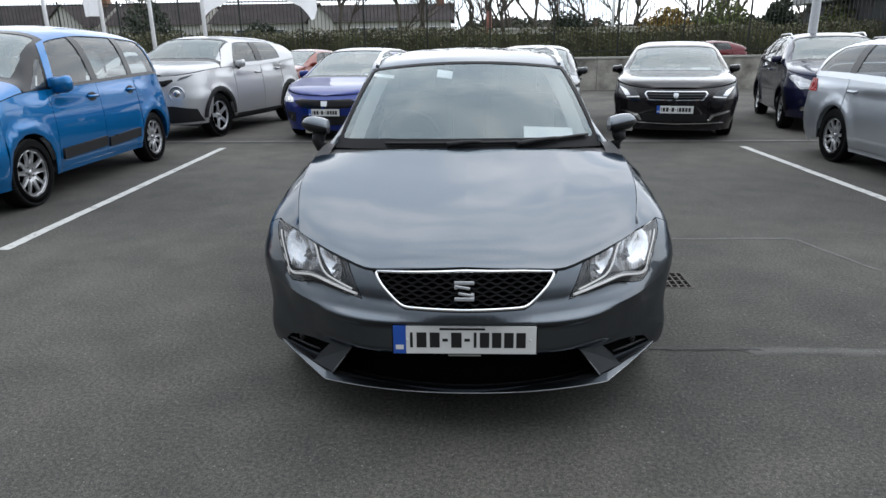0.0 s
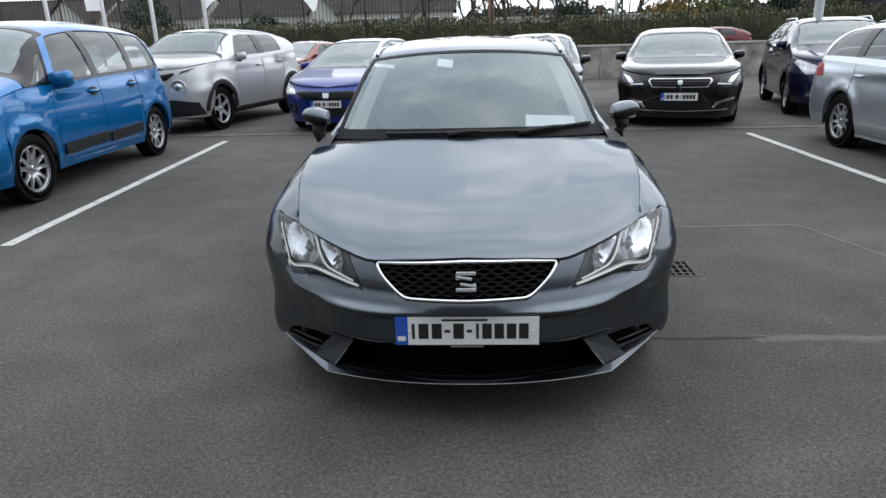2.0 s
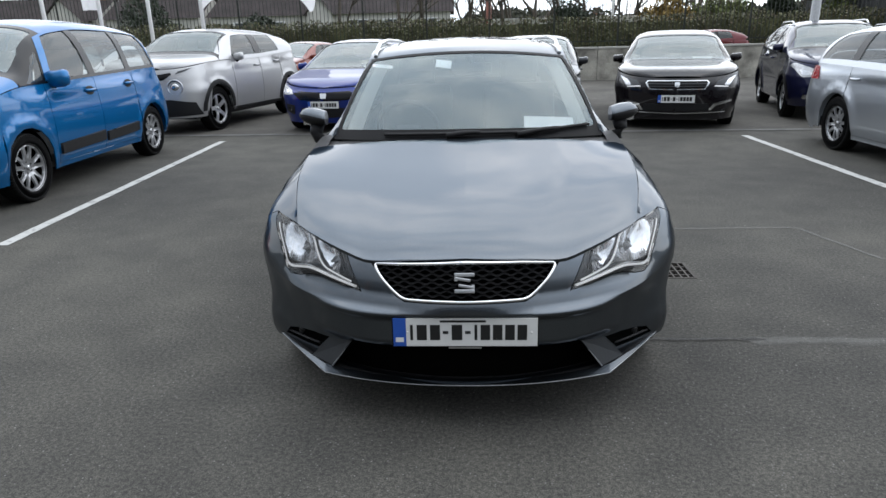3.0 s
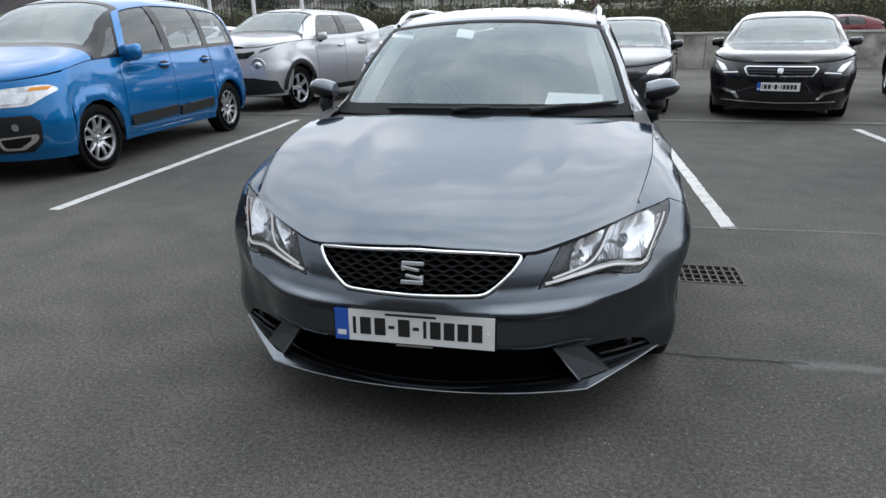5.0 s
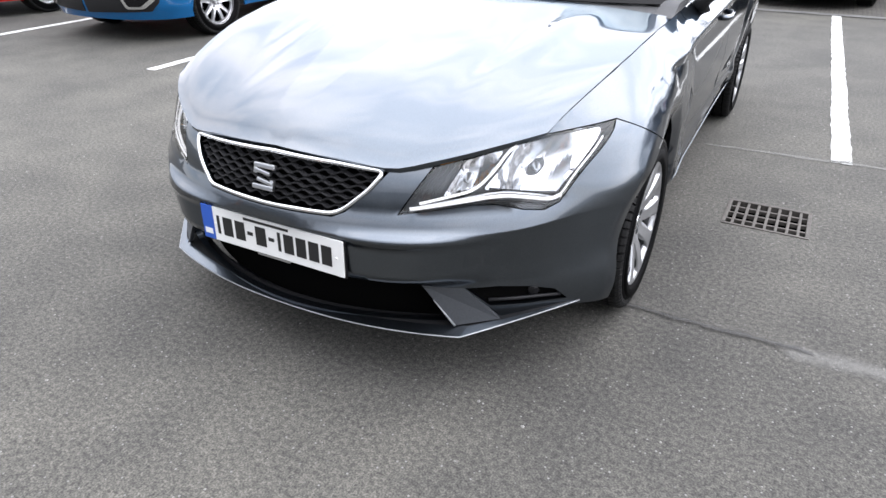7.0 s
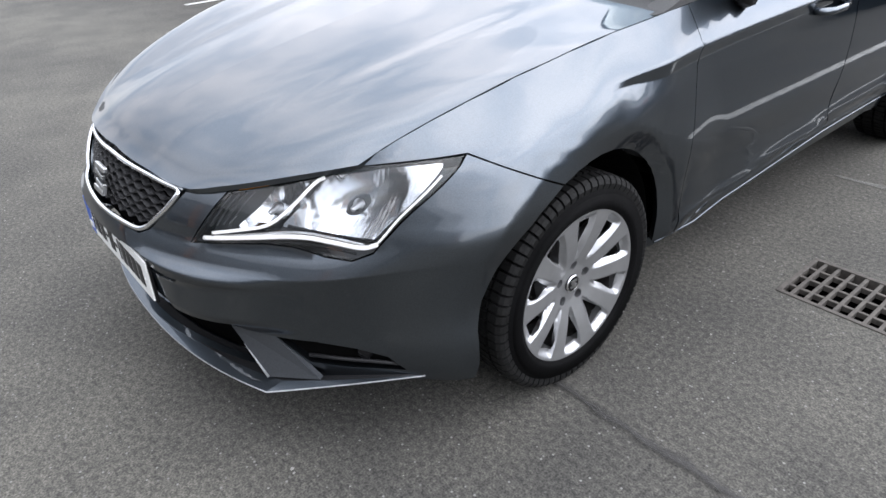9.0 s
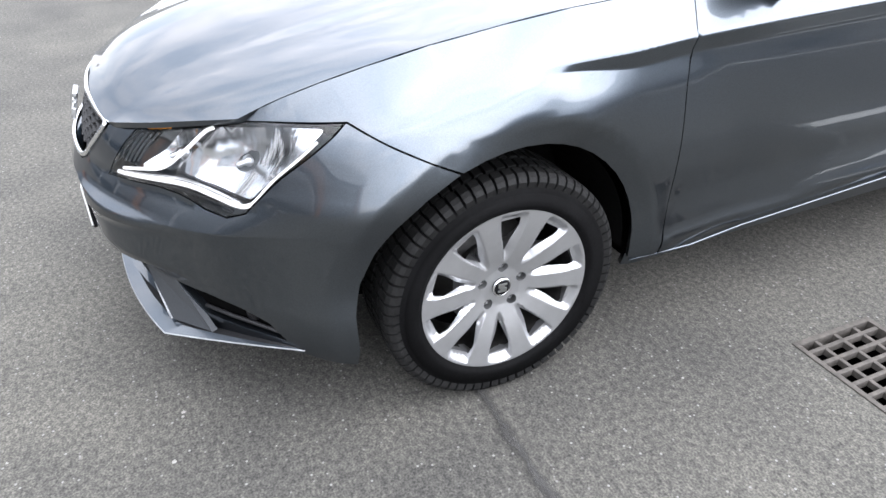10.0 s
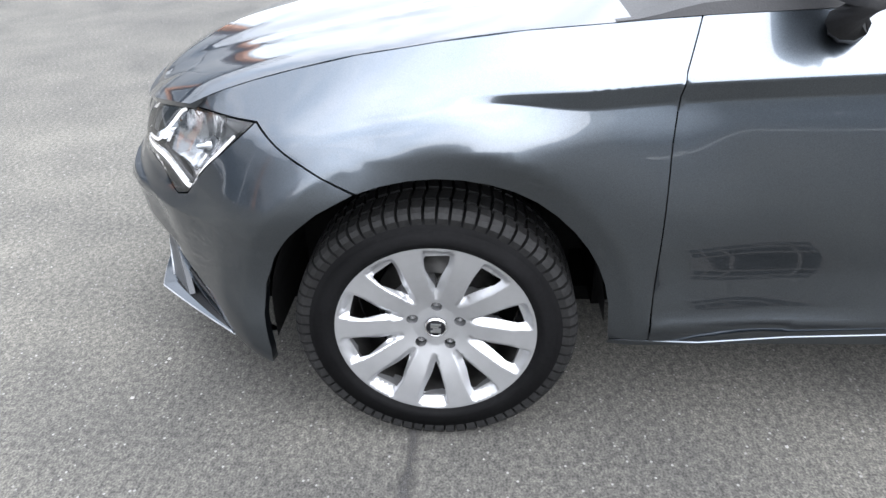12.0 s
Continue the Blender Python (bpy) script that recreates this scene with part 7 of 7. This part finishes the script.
bar.free()
bar_me.materials.append(STEEL_GREEN)
for k in range(298):
    ob = new("fence_bar", bar_me)
    ob.parent = fence
    ob.location = (-24.0 + 0.165 * k, FENCE_Y, 0)
for z in (1.2, 3.45):
    bm = bmesh.new()
    box(bm, -24.2, FENCE_Y + 0.02, z, 25.2, FENCE_Y + 0.06, z + 0.05)
    part("fence_rail", bm, STEEL_GREEN, fence)
post = bmesh.new()
box(post, -0.028, 0.062, STEP_Z, 0.028, 0.12, FENCE_TOP + 0.05, 0.006)
post_me = bpy.data.meshes.new("fence_post")
post.to_mesh(post_me)
post.free()
post_me.materials.append(STEEL_GREEN)
for k in range(19):
    ob = new("fence_post", post_me)
    ob.parent = fence
    ob.location = (-24.1 + 2.73 * k, FENCE_Y, 0)


def house(x, y, width, depth, eave, ridge, label, gable=None, turn=0.0, chimneys=1, windows=3):
    """A plain house: walls, pitched roof, windows and a chimney."""
    h = thing("house", label, "house", "houses beyond the fence", m=pose(x, y, STEP_Z, 0, 0, turn))
    bm = bmesh.new()
    box(bm, -width / 2, 0, 0, width / 2, depth, eave)
    part("wall", bm, RENDER_WHITE, h)
    bm = bmesh.new()
    o = 0.35
    a = [bm.verts.new(p) for p in ((-width / 2 - o, -o, eave - 0.12), (width / 2 + o, -o, eave - 0.12), (width / 2 + o, depth / 2, ridge), (-width / 2 - o, depth / 2, ridge), (-width / 2 - o, depth + o, eave - 0.12), (width / 2 + o, depth + o, eave - 0.12))]
    for f in ((0, 1, 2, 3), (3, 2, 5, 4)):
        bm.faces.new([a[i] for i in f])
    bmesh.ops.solidify(bm, geom=bm.faces[:], thickness=0.18)
    part("roof", bm, ROOF_TILE, h, "brown tiled roof")
    for sx in (-1, 1):
        bm = bmesh.new()
        g = [bm.verts.new(p) for p in ((sx * (width / 2 - 0.01), 0, eave - 0.01), (sx * (width / 2 - 0.01), depth, eave - 0.01), (sx * (width / 2 - 0.01), depth / 2, ridge - 0.15))]
        bm.faces.new(g)
        part("gable", bm, RENDER_WHITE, h)
    if gable:
        gx, gw = gable
        bm = bmesh.new()
        front, back = [bm.verts.new(p) for p in ((gx - gw / 2, -1.2, 0), (gx + gw / 2, -1.2, 0), (gx + gw / 2, -1.2, eave), (gx, -1.2, ridge - 0.4), (gx - gw / 2, -1.2, eave))], None
        back = [bm.verts.new(v.co + Vector((0, depth / 2, 0))) for v in front]
        bm.faces.new(front)
        for k in range(5):
            bm.faces.new((front[k], front[(k + 1) % 5], back[(k + 1) % 5], back[k]))
        part("front_gable", bm, RENDER_WHITE, h, "white rendered front gable")
        for sx in (-1, 1):
            bm = bmesh.new()
            q = [bm.verts.new(p) for p in ((gx + sx * (gw / 2 + 0.3), -1.5, eave - 0.25), (gx, -1.5, ridge - 0.28), (gx, depth / 2, ridge - 0.28), (gx + sx * (gw / 2 + 0.3), depth / 2, eave - 0.25))]
            bm.faces.new(q)
            bmesh.ops.solidify(bm, geom=bm.faces[:], thickness=0.14)
            part("gable_roof", bm, ROOF_TILE, h)
    for k in range(windows):
        wx = -width / 2 + width * (k + 1) / (windows + 1) + (1.2 if gable else 0)
        bm = bmesh.new()
        box(bm, wx - 0.95, -0.08, 1.5, wx + 0.95, -0.005, 2.9, 0.02)
        w = part("window", bm, POLE_WHITE, h, "white framed window")
        for sx in (-0.40, 0.40):
            bm = bmesh.new()
            box(bm, wx + sx - 0.36, -0.10, 1.59, wx + sx + 0.36, -0.085, 2.81)
            part("pane", bm, HOUSE_GLASS, w)
    for k in range(chimneys):
        cx = width / 2 - 1.0 - k * (width - 2.0)
        bm = bmesh.new()
        box(bm, cx - 0.4, depth / 2 - 0.4, ridge - 0.6, cx + 0.4, depth / 2 + 0.4, ridge + 0.9, 0.02)
        part("chimney", bm, BRICK, h, "brick chimney")
    return h


house(-9.1, 60, 12.8, 8.0, 3.5, 5.1, "white bungalow with a brown tiled roof", (-5.3, 2.2), 2.0, 1, 3)
house(-20.7, 61, 9.2, 8.0, 3.5, 5.4, "pale house with a brown hipped roof", None, 0.0, 0, 2)
house(-31.0, 61, 9.0, 8.0, 3.5, 5.6, "pale house with a long brown roof", None, 0.0, 0, 2)
house(-43.6, 61, 14.0, 8.0, 3.5, 5.6, "white gabled house behind the flagpoles", (4.6, 3.6), 0.0, 1, 3)
house(-60.0, 64, 15.0, 8.0, 3.5, 5.4, "pale house at the end of the row", None, 4.0, 1, 3)
house(12.0, 105, 14.0, 8.0, 2.6, 4.4, "distant pale house with a brown roof", None, -6.0, 1, 3)
house(34.0, 108, 14.0, 8.0, 2.6, 4.4, "distant house with a brown roof", None, -8.0, 1, 3)


def bare_tree(x, y, height, seed, label="bare deciduous tree with thin twigs"):
    rnd = random.Random(seed)
    tree = thing("tree", label, "tree", "bare trees", m=pose(x, y, STEP_Z))
    trunk, twigs = bmesh.new(), bmesh.new()

    def grow(p, d, length, r, level):
        pts, radii = [p], [r]
        for k in range(3):
            d = (d + Vector((rnd.gauss(0, 0.13), rnd.gauss(0, 0.13), 0.05))).normalized()
            p = p + d * length / 3
            pts.append(p)
            radii.append(r * (1 - 0.22 * (k + 1)))
        tube(trunk if level < 2 else twigs, pts, r, 6 if level < 2 else 3, cap=False, radii=radii)
        if level >= 4:
            return
        for k in range((4, 4, 4, 4)[level]):
            q = pts[-1] if k == 0 else pts[rnd.choice((1, 2, 3))]
            nd = (d + Vector((rnd.gauss(0, 0.55), rnd.gauss(0, 0.55), rnd.uniform(-0.1, 0.4)))).normalized()
            grow(q, nd, length * rnd.uniform(0.55, 0.8), max(0.012, r * 0.5), level + 1)

    grow(Vector((0, 0, 0)), Vector((0, 0, 1)), height * 0.36, height * 0.022, 0)
    part("trunk", trunk, BARK, tree)
    tagged(part("crown", twigs, BARK, tree), kind="stuff")
    return tree


for i, (x, y, h) in enumerate(((-7.5, 36, 9), (-5.0, 40, 10), (-3.0, 35, 8), (-1.0, 38, 9), (1.5, 36, 8), (3.5, 42, 10), (6.0, 37, 7), (12.5, 36, 8), (15.5, 40, 10), (18.0, 35, 9), (-19.5, 38, 8), (21.5, 38, 9), (0.3, 44, 9), (2.6, 46, 10), (4.6, 39, 8), (8.2, 44, 9), (10.6, 46, 10), (13.8, 44, 9))):
    bare_tree(x, y, h, 40 + i)


def bush(name, x, y, r, h, mat, seed, label, n=2600):
    rnd = random.Random(seed)
    b = thing(name, label, "bush", m=pose(x, y, STEP_Z))

    def shape(p, rr):
        k = p.z / h
        wide = r * (0.75 + 0.35 * math.sin(math.pi * min(1, k + 0.15))) * (1 if k < 0.6 else math.sqrt(max(0, 1 - ((k - 0.6) / 0.4) ** 2)))
        return math.hypot(p.x, p.y) < wide * (0.85 + 0.35 * noise.noise((p.x * 1.5 + seed, p.y * 1.5, p.z * 1.5))) and noise.noise((p.x * 2, p.y * 2 + seed, p.z * 2)) > -0.35
    tagged(part("crown", leaves("crown", [(-r * 1.2, r * 1.2, -r * 1.2, r * 1.2, 0.1, h)], n, 0.20, mat, seed, "", "", shape), mat, b), kind="stuff")
    bm = bmesh.new()
    tube(bm, [(0, 0, -0.05), (0.03, 0.02, h * 0.4), (0, 0, h * 0.75)], 0.06, 6, radii=(0.09, 0.06, 0.02))
    part("trunk", bm, BARK, b)
    return b


OCHRE = material("ochre_leaf", (0.22, 0.15, 0.04), 0.8, wear=0.4, wear_scale=2)
DULL_LEAF = material("dull_leaf", (0.045, 0.048, 0.028), 0.8, wear=0.4, wear_scale=0.8)
SPRING = material("spring_leaf", (0.10, 0.12, 0.035), 0.8, wear=0.4, wear_scale=2)
bush("bush", -16.8, 31.5, 1.5, 3.6, EVERGREEN, 61, "dark evergreen bush beyond the fence")
bush("bush", -11.1, 31.8, 1.5, 2.4, EVERGREEN, 62, "small dark evergreen bush")
bush("bush", 9.0, 31.5, 1.6, 2.7, OCHRE, 63, "ochre shrub in bud beyond the fence")
bush("bush", 12.0, 32.5, 1.8, 3.2, SPRING, 64, "yellow-green shrub beyond the fence")
bush("bush", 14.2, 31.2, 0.9, 3.4, EVERGREEN, 65, "dark conifer beyond the fence")
bush("bush", 4.6, 33.0, 1.2, 2.8, EVERGREEN, 66, "dark evergreen bush near the fence")
bush("bush", 17.5, 32.0, 1.6, 2.9, SPRING, 67, "green shrub near the lamp post")

shrubs = thing("shrub_row", "long row of dull dark shrubs beyond the fence", "shrubs")
tagged(part("leaves", leaves("leaves", [(-62, -1, 50.5, 53, STEP_Z, 3.4), (-1, 46, 50.5, 53, STEP_Z, 4.9)], 12000, 0.30, EVERGREEN, 12, "", "", lambda p, r: p.z < (2.75 if p.x < -1 else 3.5) + (0.45 if p.x < -1 else 1.1) * noise.noise((p.x * 0.22, 0, 2)) + 0.35 * noise.noise((p.x * 0.9, 0, 7))), DULL_LEAF, shrubs), kind="stuff")

# far woods close the horizon
rnd = random.Random(8)
bm_boxes = [(-150, 150, 120, 140, STEP_Z, 9)]
woods = leaves("far_woods", bm_boxes, 15000, 1.6, EVERGREEN, 9, "", "", lambda p, r: p.z < 5.6 + 2.2 * noise.noise((p.x * 0.06, 0, 0)) + 1.5 * noise.noise((p.x * 0.3, 0, 5)))
FAR_WOOD = material("far_wood", (0.06, 0.06, 0.045), 0.95, wear=0.3, wear_scale=0.2)
tagged(part("far_woods", woods, FAR_WOOD), "far belt of dull woodland on the horizon", "woods", kind="stuff")


bm = bmesh.new()
box(bm, 0.5, 40.0, STEP_Z, 16.0, 40.25, 2.45, 0.02)
box(bm, 0.4, 39.95, 2.45, 16.1, 40.3, 2.58, 0.02)
tagged(part("garden_wall", bm, RENDER_WHITE), "low pale garden wall beyond the fence", "wall")
RUST = material("rust_brown_paint", (0.17, 0.065, 0.045), 0.8, grain=0.3, grain_scale=40, wear=0.3, wear_scale=3)
bm = bmesh.new()
tube(bm, [(0.43, 29.6, STEP_Z - 0.02), (0.43, 29.6, 1.8), (0.45, 29.6, 3.05)], 0.13, 8, radii=(0.15, 0.13, 0.12))
tagged(part("post", bm, RUST), "rust-brown wooden post beyond the fence", "post")
bm = bmesh.new()
tube(bm, [(6.95, 34.0, STEP_Z - 0.02), (6.95, 34.0, 3.0), (6.95, 34.0, 6.0)], 0.07, 10, radii=(0.09, 0.08, 0.06))
tagged(part("pole", bm, POLE_WHITE), "slim pale pole beyond the fence", "pole")


def flagpole(x, y, banner):
    pole = thing("flagpole", "slim white flagpole behind the parked cars", "flagpole", "flagpoles", m=pose(x, y, 0))
    bm = bmesh.new()
    tube(bm, [(0, 0, 0.01), (0, 0, 3), (0, 0, 7.0)], 0.06, 12, radii=(0.062, 0.056, 0.040))
    part("pole", bm, POLE_WHITE, pole)
    bm = bmesh.new()
    lathe(bm, [(0.0, 0.06), (0.11, 0.05), (0.13, 0.0)], 16)
    bmesh.ops.transform(bm, matrix=pose(0, 0, 0, 0, -90, 0), verts=bm.verts)
    part("base", bm, POLE_WHITE, pole)
    if banner:
        bm = bmesh.new()
        n = 10
        rows = [[bm.verts.new((-0.05 - 0.75 * j / n * (1.0 if k > 1 else 0.6), 0.07 * math.sin(j * 0.9 + k * 0.5), 2.55 + banner + 0.45 * k)) for j in range(n + 1)] for k in range(9)]
        for r0, r1 in zip(rows, rows[1:]):
            for j in range(n):
                bm.faces.new((r0[j], r0[j + 1], r1[j + 1], r1[j])).smooth = True
        part("banner", bm, CLOTH, pole, "white cloth banner")
    return pole


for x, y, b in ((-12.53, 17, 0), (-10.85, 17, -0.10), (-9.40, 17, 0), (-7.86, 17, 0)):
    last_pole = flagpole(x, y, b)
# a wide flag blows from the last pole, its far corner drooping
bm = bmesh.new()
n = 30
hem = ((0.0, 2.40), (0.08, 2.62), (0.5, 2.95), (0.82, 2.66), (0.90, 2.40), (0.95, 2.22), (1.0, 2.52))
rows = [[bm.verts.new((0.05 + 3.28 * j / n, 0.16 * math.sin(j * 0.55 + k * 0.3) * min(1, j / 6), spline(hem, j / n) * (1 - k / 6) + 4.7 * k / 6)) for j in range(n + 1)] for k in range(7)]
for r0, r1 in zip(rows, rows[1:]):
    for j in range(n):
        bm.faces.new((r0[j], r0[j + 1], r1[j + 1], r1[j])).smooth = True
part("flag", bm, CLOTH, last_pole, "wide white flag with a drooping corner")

lamp_post = thing("lamp_post", "plain galvanised steel lamp post", "lamp post", m=pose(8.75, 16.2, 0))
bm = bmesh.new()
tube(bm, [(0, 0, 0.01), (0, 0, 1.2), (0, 0, 1.22), (0, 0, 7.0)], 0.1, 14, radii=(0.15, 0.15, 0.115, 0.08))
part("column", bm, GALVANISED, lamp_post)
bm = bmesh.new()
box(bm, -0.2, -0.9, 6.95, 0.2, 0.1, 7.12, 0.04)
part("lantern", bm, GALVANISED, lamp_post)

shed = thing("building", "dark clad building with a grey fascia", "building", m=pose(22.0, 27.0, STEP_Z))
bm = bmesh.new()
box(bm, -4.4, 0.3, 0, 6, 9, 2.9)
part("wall", bm, DARK_CLAD, shed)
bm = bmesh.new()
box(bm, -5.0, -0.4, 2.9, 6.5, 9.4, 3.45, 0.03)
part("roof", bm, GREY_FASCIA, shed, "grey flat roof with fascia")

# the showroom on the near side, behind the camera
show = thing("showroom", "long showroom with glazing and a pale fascia", "building", m=pose(-4.0, -11.5, 0))
bm = bmesh.new()
box(bm, -22, -8, 0, 22, -0.2, 4.6)
part("wall", bm, GREY_FASCIA, show)
bm = bmesh.new()
box(bm, -22.4, -8.4, 4.6, 22.4, 0.5, 5.8, 0.03)
part("fascia", bm, GREY_FASCIA, show, "pale grey fascia")
for k in range(14):
    bm = bmesh.new()
    box(bm, -21.4 + 3.08 * k, -0.19, 0.15, -18.6 + 3.08 * k, -0.12, 4.2)
    part("window", bm, HOUSE_GLASS, show, "tall showroom window")
for k in range(5):
    bm = bmesh.new()
    box(bm, -20.2 + 9.9 * k, -0.1, 0, -19.6 + 9.9 * k, 0.35, 4.6, 0.02)
    part("pillar", bm, BRICK, show, "brick-red pillar")
